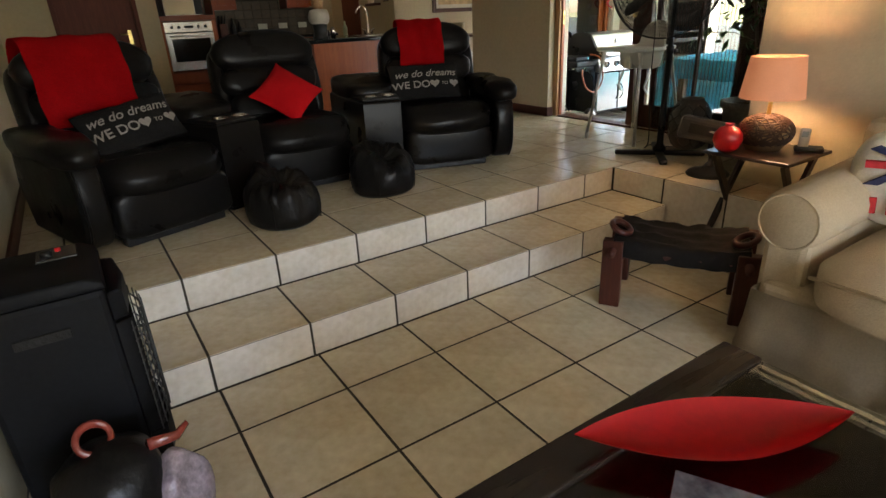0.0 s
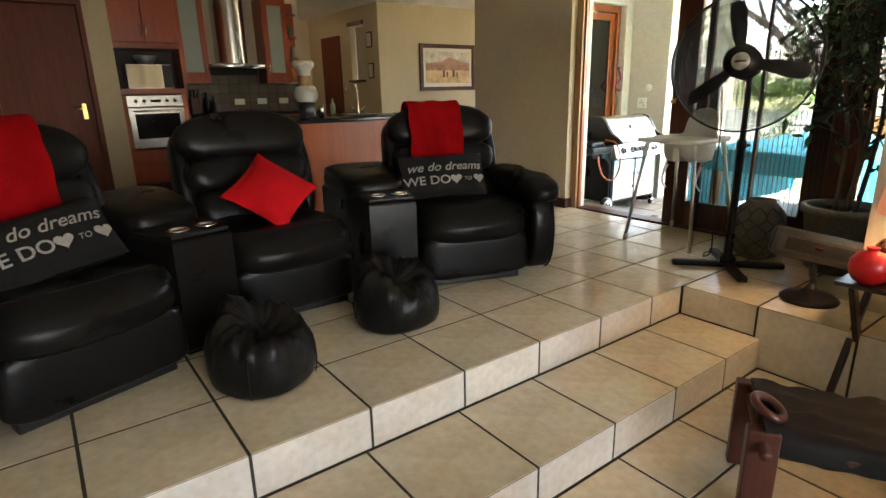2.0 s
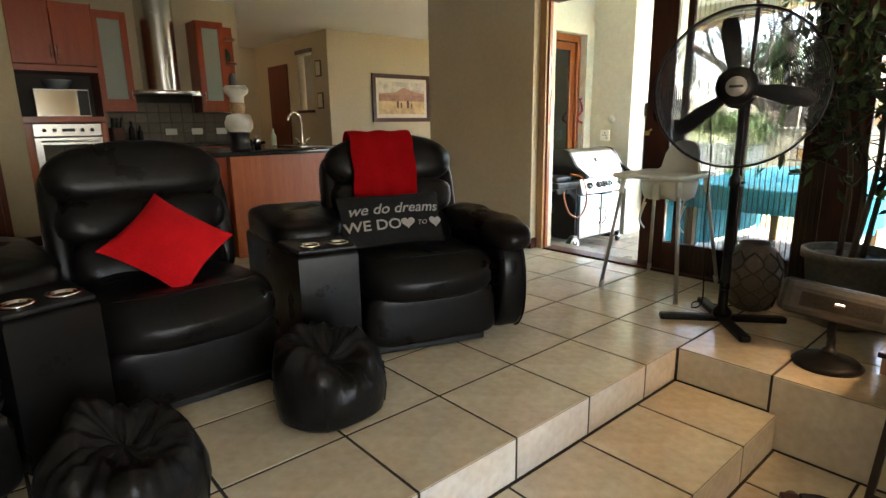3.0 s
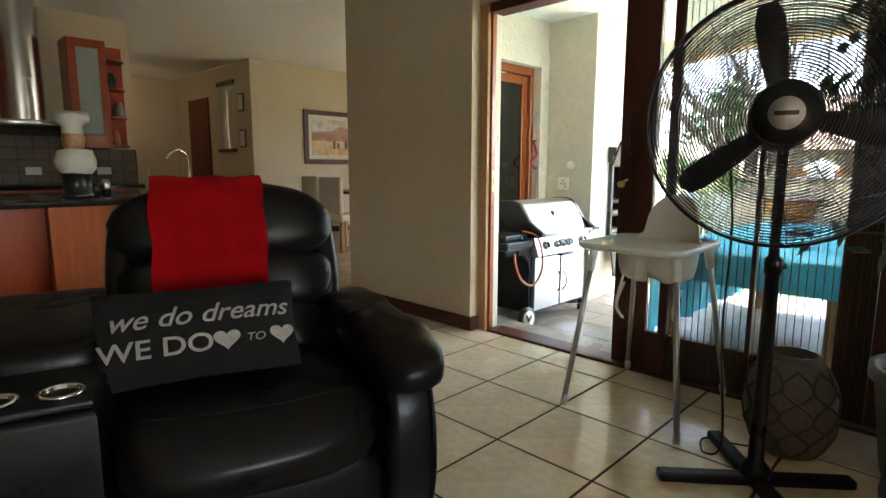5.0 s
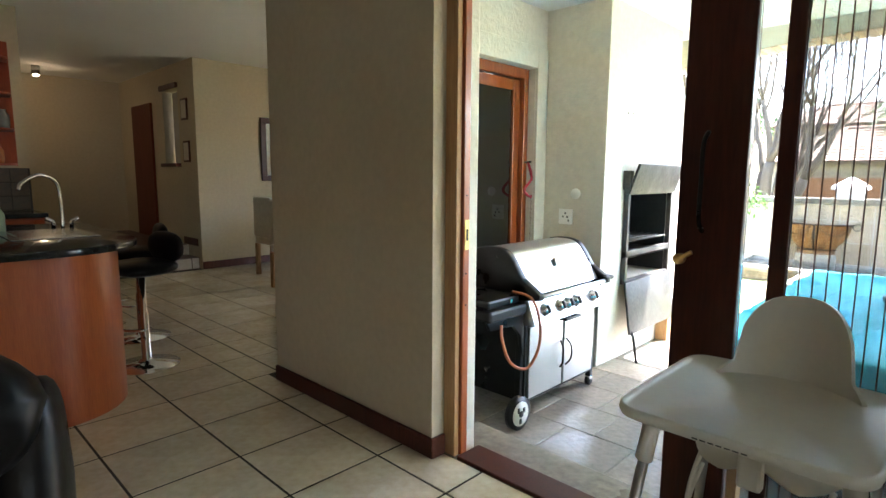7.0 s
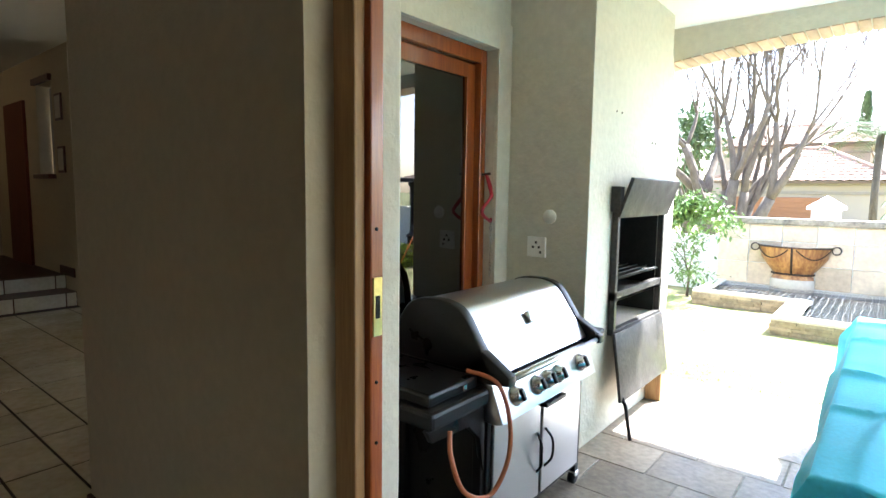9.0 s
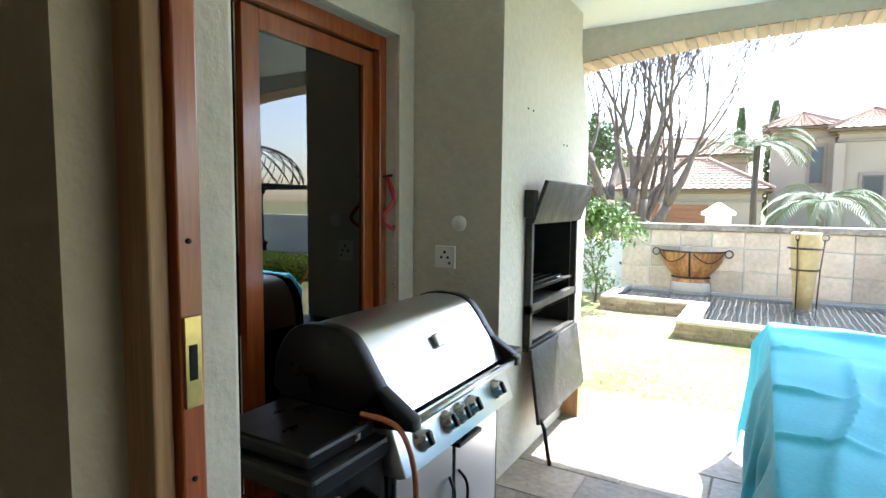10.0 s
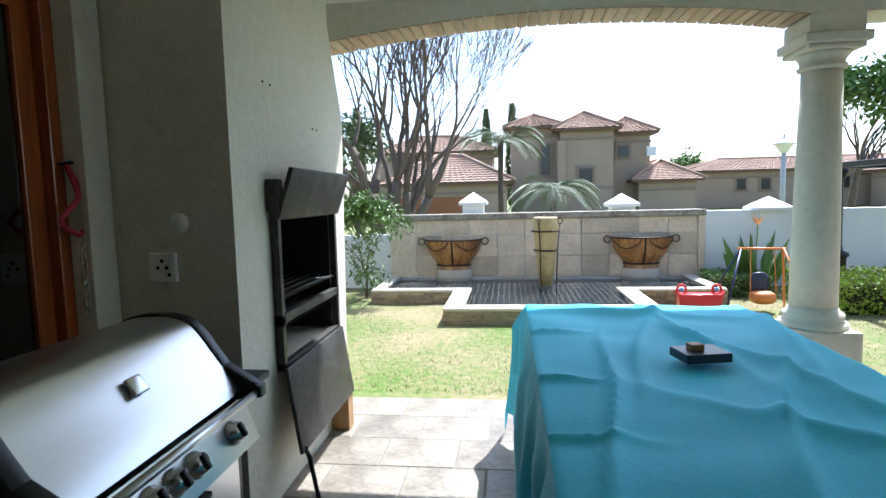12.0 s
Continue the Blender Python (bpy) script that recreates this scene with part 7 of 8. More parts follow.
for i in (0, 1, 2, 3, 5, 6, 7):
    a, b = Vector((*outer[i], 0)), Vector((*outer[(i + 1) % 8], 0))
    dvec = (b - a).normalized()
    nrm = Vector((dvec.y, -dvec.x, 0)) * -1
    ln = (b - a).length
    for r in range(5):
        z0 = GROUND - 0.02 + r * 0.037
        s = 0.0
        while s < ln - 0.02:
            w = min(rng.uniform(0.12, 0.34), ln - s)
            q0, q1 = a + dvec * s, a + dvec * (s + w - 0.006)
            o1, o2 = nrm * rng.uniform(-0.012, 0.010), -nrm * 0.06
            prism(bm, [((q0 + o1).x, (q0 + o1).y), ((q1 + o1).x, (q1 + o1).y), ((q1 - nrm * 0.05).x, (q1 - nrm * 0.05).y), ((q0 - nrm * 0.05).x, (q0 - nrm * 0.05).y)], z0, z0 + 0.034, "z")
            s += w
st = part("ledge_stone", bm, LEDGE, p, "stacked brown ledge stones", smooth=False)
st["kind"] = "stuff"
bm = bmesh.new()
for i in range(58):
    y = 1.2 + i * 0.075
    x0 = 10.94 if 2.36 < y < 4.36 else 12.18
    tube(bm, [(x, y + 0.008 * math.sin(x * 9 + i), PT - 0.02) for x in [x0 + (13.3 - x0) * k / 12 for k in range(13)]], 0.0018, 4)
for i in range(26):
    x = 10.98 + i * 0.09
    ys = (2.40, 4.32) if x < 12.16 else (1.18, 5.58)
    tube(bm, [(x + 0.01 * math.sin(y * 7 + i), y, PT - 0.02) for y in [ys[0] + (ys[1] - ys[0]) * k / 20 for k in range(21)]], 0.0022, 4)
part("pond_net", bm, mat("pale_net", (0.15, 0.15, 0.145), 0.8), p, "pale safety net", smooth=False)

IRON = mat("rusty_black_iron", (0.03, 0.024, 0.02), 0.6, 0.4, rgb2=(0.075, 0.04, 0.02), scale=12, fine=60, bump=0.3)
GLAZE = mat("streaked_ochre_glaze", (0.55, 0.30, 0.10), 0.35, rgb2=(0.20, 0.07, 0.025), scale=3, fine=10, stretch=(3, 3, 0.8), bump=0.1)


def wall_bowl(y):
    b = thing("wall_planter", pose(13.37, y, 0.09), "half-round streaked ochre bowl in an iron hoop", "planter", "wall bowls")
    prof = [(0.28, -0.07), (0.27, -0.03), (0.25, 0.0), (0.27, 0.05), (0.36, 0.16), (0.43, 0.27), (0.46, 0.42), (0.47, 0.44), (0.44, 0.44), (0.38, 0.30)]
    bm = bmesh.new()
    rings = [[bm.verts.new((-r * 0.62 * math.sin(math.pi * k / 24), r * math.cos(math.pi * k / 24), z)) for k in range(25)] for r, z in prof]
    for a, c in zip(rings, rings[1:]):
        for k in range(24):
            bm.faces.new((a[k], a[k + 1], c[k + 1], c[k]))
    bmesh.ops.recalc_face_normals(bm, faces=bm.faces[:])
    part("bowl", bm, GLAZE, b)
    bm = bmesh.new()
    prism(bm, [(-0.19 * math.sin(math.pi * k / 16), 0.29 * math.cos(math.pi * k / 16)) for k in range(17)], -0.25, -0.06, "z", 0.012)
    part("plinth", bm, COPING, b, "pale stone plinth")
    for r, z in ((0.475, 0.43), (0.275, 0.02)):
        bm = bmesh.new()
        tube(bm, [(-r * 0.63 * math.sin(math.pi * k / 24), r * math.cos(math.pi * k / 24), z) for k in range(25)], 0.014, 6)
        part("iron_hoop", bm, IRON, b)
    bm = bmesh.new()
    tube(bm, [(-0.48 * 0.63, 0, 0.43), (-0.45 * 0.63, 0, 0.27), (-0.38 * 0.63, 0, 0.16), (-0.28 * 0.63, 0, 0.03)], 0.014, 6)
    part("iron_strap", bm, IRON, b)
    for s in (-1, 1):
        bm = bmesh.new()
        tube(bm, [(-0.02, s * 0.52 + 0.055 * math.cos(a * 0.42), 0.40 + 0.055 * math.sin(a * 0.42)) for a in range(15)], 0.009, 6, True)
        part("ring", bm, IRON, b)
        bm = bmesh.new()
        pts = []
        for k in range(11):
            u = k / 10
            ang = math.pi / 2 - s * (0.1 + 1.1 * u) if s > 0 else math.pi / 2 + (0.1 + 1.1 * u)
            z = 0.40 - 0.55 * u * (1 - u)
            r = 0.49 - 0.25 * (0.42 - z)
            pts.append((-r * 0.63 * math.sin(ang), r * math.cos(ang), z))
        tube(bm, pts, 0.009, 5)
        part("chain_loop", bm, IRON, b)
    bm = bmesh.new()
    rings = [[bm.verts.new((-0.40 * 0.62 * math.sin(math.pi * k / 24) * f, 0.40 * math.cos(math.pi * k / 24) * f, 0.40)) for k in range(25)] for f in (1, 0.02)]
    for k in range(24):
        bm.faces.new((rings[0][k], rings[0][k + 1], rings[1][k + 1], rings[1][k]))
    part("soil", bm, SOIL, b)


wall_bowl(4.73)
wall_bowl(1.75)
u = thing("tall_urn", pose(12.55, 3.29, -0.17), "tall ochre urn in a black iron stand in the pond", "urn")
CREAMCLAY = mat("ochre_clay", (0.55, 0.43, 0.20), 0.6, rgb2=(0.40, 0.29, 0.12), scale=3, fine=16)
bm = bmesh.new()
lathe(bm, [(0.0, 0.05), (0.10, 0.05), (0.13, 0.4), (0.165, 0.75), (0.18, 0.93), (0.165, 1.0), (0.175, 1.05), (0.16, 1.06), (0.14, 1.0), (0.0, 0.95)], 28)
part("body", bm, CREAMCLAY, u)
for r, z in ((0.20, 0.86), (0.165, 0.58)):
    bm = bmesh.new()
    tube(bm, [(r * math.cos(a * 0.2618), r * math.sin(a * 0.2618), z) for a in range(24)], 0.011, 6, True)
    part("iron_ring", bm, IRON, u)
for a in (0.5, 2.6, 4.7):
    bm = bmesh.new()
    tube(bm, [(0.15 * math.cos(a), 0.15 * math.sin(a), 0.0), (0.17 * math.cos(a), 0.17 * math.sin(a), 0.58), (0.205 * math.cos(a), 0.205 * math.sin(a), 0.98)], 0.009, 6)
    part("iron_leg", bm, IRON, u)
    bm = bmesh.new()
    tube(bm, [(0.205 * math.cos(a) + 0.04 * math.cos(b * 0.45) * math.cos(a), 0.205 * math.sin(a) + 0.04 * math.cos(b * 0.45) * math.sin(a), 1.0 + 0.04 * math.sin(b * 0.45)) for b in range(14)], 0.007, 5, True)
    part("scroll", bm, IRON, u)


def pier(x, y, w, top):
    g = thing("gate_pier", pose(x, y, GROUND - 0.05), "white painted pier with a pyramid cap", "pier", "white piers")
    g["kind"] = "structure"
    h = top - GROUND + 0.05
    part("shaft", B((-w / 2, w / 2, -w / 2, w / 2, 0, h - 0.22, 0.006)), WHITEWALL, g)
    bm = bmesh.new()
    c = w / 2 + 0.06
    prism(bm, [(-c, -c), (c, -c), (c, c), (-c, c)], h - 0.22, h - 0.17, "z", 0.006)
    base = [bm.verts.new((sx * c, sy * c, h - 0.17)) for sx, sy in ((-1, -1), (1, -1), (1, 1), (-1, 1))]
    tip = bm.verts.new((0, 0, h))
    for k in range(4):
        bm.faces.new((base[k], base[(k + 1) % 4], tip))
    part("cap", bm, WHITEWALL, g)


pier(13.95, 4.42, 0.36, 1.29)
pier(13.95, 1.94, 0.38, 1.21)
pier(13.6, -0.22, 0.42, 1.11)
structure("boundary_wall_far", B((13.9, 14.05, -14, -0.2, GROUND, 0.62)), WHITEWALL, "low white painted garden wall", "wall")


def hedge(name, boxes, mt, label, seed, count):
    rng = random.Random(seed)
    h = thing(name, pose(0, 0, 0), label, "hedge")
    bm = bmesh.new()
    for b in boxes:
        box(bm, b[0] + 0.06, b[1] - 0.06, b[2] + 0.06, b[3] - 0.06, b[4], b[5] - 0.05)
    part("twig_core", bm, SOIL, h)
    bm = bmesh.new()
    for b in boxes:
        for _ in range(count):
            f = rng.random()
            q = Vector((rng.uniform(b[0], b[1]), rng.uniform(b[2], b[3]), b[5] - rng.uniform(0, 0.06))) if f < 0.5 else Vector((b[0] + rng.uniform(0, 0.05), rng.uniform(b[2], b[3]), rng.uniform(b[4], b[5]))) if f < 0.8 else Vector((rng.uniform(b[0], b[1]), b[3] - rng.uniform(0, 0.05), rng.uniform(b[4], b[5])))
            leaf(bm, q, Vector((rng.uniform(-1, 0.4), rng.uniform(-1, 1), rng.uniform(-0.3, 1))), 0.05, 0.035, Vector((rng.uniform(-1, 1), rng.uniform(-1, 1), 0.6)))
    part("foliage", bm, mt, h, smooth=False)


LIME = mat("lime_hedge_leaf", (0.28, 0.38, 0.045), 0.5, var=0.25, scale=3, island=0.3)
hedge("clipped_hedge", [(11.2, 12.6, -3.0, 0.0, GROUND, 0.12)], LIME, "clipped bright lime-green garden hedge", 21, 5200)
hedge("wall_hedge", [(14.3, 14.9, -10.0, -0.8, GROUND, 0.78)], LEAF_GREY, "dark green hedge behind the low wall", 22, 3000)
hedge("low_shrub", [(12.4, 13.2, 0.15, 0.95, GROUND, 0.02)], LEAF_LIGHT, "low green shrub beside the pond", 23, 1500)

# strelitzia
rng = random.Random(31)
s = thing("strelitzia", pose(12.9, 0.25, GROUND), "crane flower plant with broad leaves and one orange bloom", "plant")
bm = bmesh.new()
for k in range(26):
    a, h = rng.uniform(0, 6.28), rng.uniform(0.45, 0.85)
    base = Vector((0.12 * math.cos(a), 0.12 * math.sin(a), 0))
    tip = base + Vector((0.30 * math.cos(a), 0.30 * math.sin(a), h))
    leaf(bm, base.lerp(tip, 0.25), tip - base, h * 0.85, 0.13, Vector((math.cos(a + 1), math.sin(a + 1), 0.3)))
    tube(bm, [base, base.lerp(tip, 0.3)], 0.008, 4)
part("leaves", bm, LEAF_LIGHT, s, smooth=False)
bm = bmesh.new()
for k in range(9):
    leaf(bm, Vector((0.0, -0.03, 0.98)), Vector((rng.uniform(-0.4, 0.4), rng.uniform(-0.8, 0.8), 0.8)), 0.17, 0.035)
part("bloom", bm, mat("orange_petal", (0.75, 0.32, 0.03), 0.5), s, smooth=False)
bm = bmesh.new()
tube(bm, [(0, 0, 0.1), (0, -0.03, 0.98)], 0.009, 5)
part("flower_stalk", bm, LEAF_LIGHT, s)

# swing set and seesaw
sw = thing("toddler_swing", pose(11.5, 0.74, GROUND), "blue and orange metal toddler swing with a bucket seat", "swing")
BLUE = mat("navy_tube", (0.02, 0.03, 0.07), 0.4)
ORG = mat("orange_tube", (0.65, 0.20, 0.04), 0.4)
for y, mt in ((0.42, BLUE), (-0.36, ORG)):
    for x in (-0.35, 0.35):
        bm = bmesh.new()
        tube(bm, [(x, y + (0.14 if y > 0 else -0.06), 0.0), (0, y * 0.62, 0.78)], 0.014, 8)
        part("leg", bm, mt, sw)
bm = bmesh.new()
tube(bm, [(0, 0.30, 0.78), (0, -0.26, 0.77)], 0.015, 8)
part("crossbar", bm, ORG, sw)
for y in (0.15, -0.12):
    bm = bmesh.new()
    tube(bm, [(0, y, 0.77), (-0.06, y * 1.1, 0.24)], 0.006, 5)
    part("rope", bm, ORG, sw)
bm = bmesh.new()
soft(bm, (-0.04, 0.015, 0.18), (0.26, 0.28, 0.16), 3, 18, 8)
part("seat", bm, ORG, sw)
bm = bmesh.new()
soft(bm, (0.06, 0.015, 0.32), (0.07, 0.22, 0.32), 3, 16, 8)
part("seat_back", bm, BLUE, sw)
se = thing("seesaw", pose(11.3, 1.55, GROUND - 0.01) @ Matrix.Diagonal((0.75, 0.75, 0.75, 1)), "red plastic toddler seesaw with blue handles", "seesaw")
REDP = mat("red_toy_plastic", (0.60, 0.03, 0.035), 0.3, var=0.05)
bm = bmesh.new()
prism(bm, [(-0.36, 0.40), (-0.30, 0.36), (0.30, 0.36), (0.36, 0.40), (0.30, 0.12), (0.12, 0.0), (-0.12, 0.0), (-0.30, 0.12)], -0.12, 0.12, "x", 0.02)
part("body", bm, REDP, se)
for y in (-0.27, 0.27):
    bm = bmesh.new()
    tube(bm, [(0, y + 0.07 * math.cos(a * 0.35), 0.42 + 0.08 * math.sin(a * 0.35)) for a in range(18)], 0.02, 8, True)
    part("handle", bm, REDP if y > 0 else REDP, se)
    part("grip", B((-0.03, 0.03, y - 0.03, y + 0.03, 0.39, 0.45, 0.01)), mat("pale_blue_plastic", (0.2, 0.35, 0.6), 0.4), se)

# iron gazebo
gz = thing("iron_gazebo", pose(12.0, -1.75, GROUND), "ornate black iron gazebo with a wire dome", "gazebo")
for x in (-0.9, 0.9):
    for y in (-0.9, 0.9):
        bm = bmesh.new()
        lathe(bm, [(0.13, 0), (0.13, 0.5), (0.16, 0.52), (0.16, 0.56), (0.09, 0.60), (0.07, 0.68), (0.06, 1.6), (0.10, 1.68), (0.12, 1.72), (0.12, 1.76)], 14, (x, y, 0))
        part("post", bm, BLACKMETAL, gz)
part("ring_beam", B((-1.05, 1.05, -1.05, -0.95, 1.76, 1.84, 0.01), (-1.05, 1.05, 0.95, 1.05, 1.76, 1.84, 0.01), (-1.05, -0.95, -0.95, 0.95, 1.76, 1.84, 0.01), (0.95, 1.05, -0.95, 0.95, 1.76, 1.84, 0.01)), BLACKMETAL, gz)
bm = bmesh.new()
for k in range(20):
    a = k * math.pi / 10
    for s_ in (-1, 1):
        tube(bm, [(0.98 * math.cos(b) * math.cos(a + s_ * b * 0.5), 0.98 * math.cos(b) * math.sin(a + s_ * b * 0.5), 1.84 + 0.8 * math.sin(b)) for b in [i * 0.157 for i in range(11)]], 0.009, 4)
part("wire_dome", bm, BLACKMETAL, gz, smooth=False)


# ---- trees ----
def grow(bm, rng, p, d, length, r, depth, spread, tips, bend=0.14, thin=0.002):
    n = 5
    pts, rs = [p], [r]
    for i in range(n):
        d = (d + Vector((rng.gauss(0, bend), rng.gauss(0, bend), rng.gauss(0.04, bend * 0.6)))).normalized()
        p = p + d * length / n
        pts.append(p)
        rs.append(max(r * (1 - 0.36 * (i + 1) / n), thin))
    tube(bm, pts, rs, 7 if depth > 2 else 4)
    if depth == 0:
        tips.append((p, d))
        return
    for k in range(3 if depth > 1 and rng.random() < 0.45 else 2):
        a = rng.uniform(0, 6.28)
        side = d.orthogonal().normalized()
        side = Matrix.Rotation(a, 3, d) @ side
        nd = (d + side * rng.uniform(spread * 0.5, spread) + Vector((0, 0, 0.10))).normalized()
        grow(bm, rng, pts[-1 - (k == 2)], nd, length * rng.uniform(0.72, 0.92), rs[-1] * rng.uniform(0.68, 0.86), depth - 1, spread, tips, bend, thin)


rng = random.Random(77)
t = thing("bare_tree", pose(16.4, 6.35, GROUND), "leafless many-stemmed tree beyond the garden wall", "tree")
bm, tips = bmesh.new(), []
for a, lean, ln, r in ((1.7, 0.34, 1.65, 0.18), (2.6, 0.24, 1.75, 0.155), (0.6, 0.10, 1.9, 0.16), (-0.5, 0.14, 1.7, 0.15), (-1.5, 0.26, 1.65, 0.17), (-1.2, 0.16, 1.65, 0.14), (-1.7, 0.36, 1.4, 0.13)):
    grow(bm, rng, Vector((0.08 * math.cos(a), 0.12 * math.sin(a), 0)), Vector((0.4 * lean * math.cos(a), lean * math.sin(a) * 1.15, 1)).normalized(), ln, r, 7, 0.46, tips, 0.10, 0.007)
for v in bm.verts:
    if v.co.y < -1.2:
        v.co.y = -1.2 + (v.co.y + 1.2) * 0.66
    elif v.co.y > 0.4:
        v.co.y = 0.4 + (v.co.y - 0.4) * 1.3
part("trunk", bm, BARK, t, smooth=True)
bm = bmesh.new()
for q, d in tips:
    if q.y > 1.0 and q.z < 3.6 and rng.random() < 0.5:
        clump(bm, rng, q, 0.16, 9, 0.10, 0.03)
part("crown", bm, LEAF_GREY, t, "few remaining green leaves", smooth=False)


def leafy_tree(name, m, height, r, spread, depth, lf, size, count, label, mt, seed, category="tree", rad=0.2, low=0):
    rng = random.Random(seed)
    t = thing(name, m, label, category)
    bm, tips = bmesh.new(), []
    grow(bm, rng, Vector((0, 0, 0)), Vector((0, 0, 1)), height, r, depth, spread, tips, 0.1)
    part("trunk", bm, BARK, t)
    bm = bmesh.new()
    for q, d in tips:
        clump(bm, rng, q, rad, count, size, size * lf)
    for _ in range(low):  # leaves low on the stem
        clump(bm, rng, Vector((rng.gauss(0, 0.14), rng.gauss(0, 0.14), rng.uniform(0.25, 1.2))), rad, count // 2, size, size * lf)
    part("crown", bm, mt, t, smooth=False)


leafy_tree("young_garden_tree", pose(12.55, 6.0, GROUND), 0.40, 0.024, 0.42, 5, 0.40, 0.11, 30, "young leafy tree beside the pond wall", LEAF_LIGHT, 5, rad=0.2, low=34)
leafy_tree("background_tree", pose(20.5, 8.3, GROUND), 1.0, 0.14, 0.6, 5, 0.4, 0.24, 22, "dense green tree behind the garden wall", LEAF_GREY, 6, rad=0.5)
leafy_tree("background_tree", pose(66, -15.5, GROUND), 1.15, 0.25, 0.6, 5, 0.5, 0.6, 26, "green tree far behind the houses", LEAF_LIGHT, 9, rad=1.3)
leafy_tree("background_tree", pose(40, -16.5, GROUND), 2.1, 0.25, 0.6, 5, 0.5, 0.55, 24, "feathery green tree behind the column", LEAF_LIGHT, 10, rad=1.1)
for x, y, h in ((24, 9.2, 4.6), (52, 5.6, 8.6), (52, 3.4, 9.0)):
    rng = random.Random(int(h * 10))
    c = thing("cypress", pose(x, y, GROUND), "slender dark cypress behind the houses", "tree", "cypresses")
    bm = bmesh.new()
    tube(bm, [(0, 0, 0), (0, 0, h * 0.9)], [0.1, 0.02], 6)
    part("trunk", bm, BARK, c)
    bm = bmesh.new()
    for _ in range(1500):
        z = rng.uniform(0.06, 1)
        r = h * 0.085 * (1 - z) ** 0.6 * min(1, z * 5) * rng.uniform(0.6, 1.05)
        a = rng.uniform(0, 6.28)
        leaf(bm, Vector((r * math.cos(a), r * math.sin(a), z * h)), Vector((0.5 * math.cos(a), 0.5 * math.sin(a), 1)), 0.05 * h, 0.018 * h)
    part("crown", bm, LEAF, c, smooth=False)


def palm(m, h, count, length, seed, label):
    rng = random.Random(seed)
    p = thing("palm", m, label, "palm tree", "garden palms")
    bm = bmesh.new()
    tube(bm, [(0, 0, 0), (0.03, 0.02, h * 0.5), (0, 0, h)], [0.12, 0.09, 0.10], 10)
    part("trunk", bm, BARK, p)
    for k in range(count):
        a = k * 2.4 + rng.uniform(-0.2, 0.2)
        lift = rng.uniform(0.1, 1.1)
        bm = bmesh.new()
        pts = []
        for i in range(12):
            u = i / 11
            rr = length * (u - 0.15 * u * u)
            pts.append(Vector((rr * math.cos(a), rr * math.sin(a), h + length * (lift * u - (0.55 + 0.4 * lift) * u * u))))
        tube(bm, pts, [0.014 * (1 - 0.8 * i / 11) for i in range(12)], 4)
        for i in range(1, 12):
            for f in (0.0, 0.5):
                q = pts[i - 1].lerp(pts[i], f)
                dr = (pts[i] - pts[i - 1]).normalized()
                sd = dr.cross(Vector((0, 0, 1))).normalized()
                for s_ in (-1, 1):
                    leaf(bm, q, sd * s_ + dr * 0.7 + Vector((0, 0, -0.35)), length * 0.24 * (1.1 - 0.6 * abs(i / 11 - 0.4)), 0.03, Vector((0, 0, 1)))
        part("frond", bm, LEAF_GREY, p, smooth=False)


palm(pose(23, 4.05, GROUND), 3.3, 24, 1.7, 41, "palm with arching fronds beside the house")
palm(pose(21, 2.5, GROUND), 1.65, 24, 1.6, 42, "low palm with spreading fronds behind the wall")
palm(pose(52, -8.6, GROUND), 3.4, 15, 2.2, 43, "palm rising behind the far roofs")


# ---- houses ----
WINDOW = mat("dark_window_glass", (0.03, 0.033, 0.036), 0.1, var=0.2)
FRAMEW = mat("brown_window_frame", (0.14, 0.085, 0.055), 0.6)
BAND = mat("darker_taupe_moulding", (0.27, 0.21, 0.16), 0.9, var=0.08)


def roof_plane(bm, a, b, c, d, nu=36, nv=12):
    """Rows of curved tiles between the eave a-b and the ridge d-c."""
    a, b, c, d = (Vector(p) for p in (a, b, c, d))
    n = (b - a).cross(d - a).normalized()
    if n.z < 0:
        n = -n
    g = []
    for j in range(nv * 2 + 1):
        v = (j + 1) // 2 / nv if j % 2 else j / 2 / nv
        v = min(1.0, (j // 2 + (1 if j % 2 else 0)) / nv)
        lip = 0.05 if j % 2 == 0 else 0.0
        row = []
        for i in range(nu * 2 + 1):
            u = i / (nu * 2)
            row.append(bm.verts.new(a.lerp(b, u).lerp(d.lerp(c, u), v) + n * (lip + 0.045 * (i % 2))))
        g.append(row)
    for r, s in zip(g, g[1:]):
        for i in range(nu * 2):
            bm.faces.new((r[i], r[i + 1], s[i + 1], s[i]))


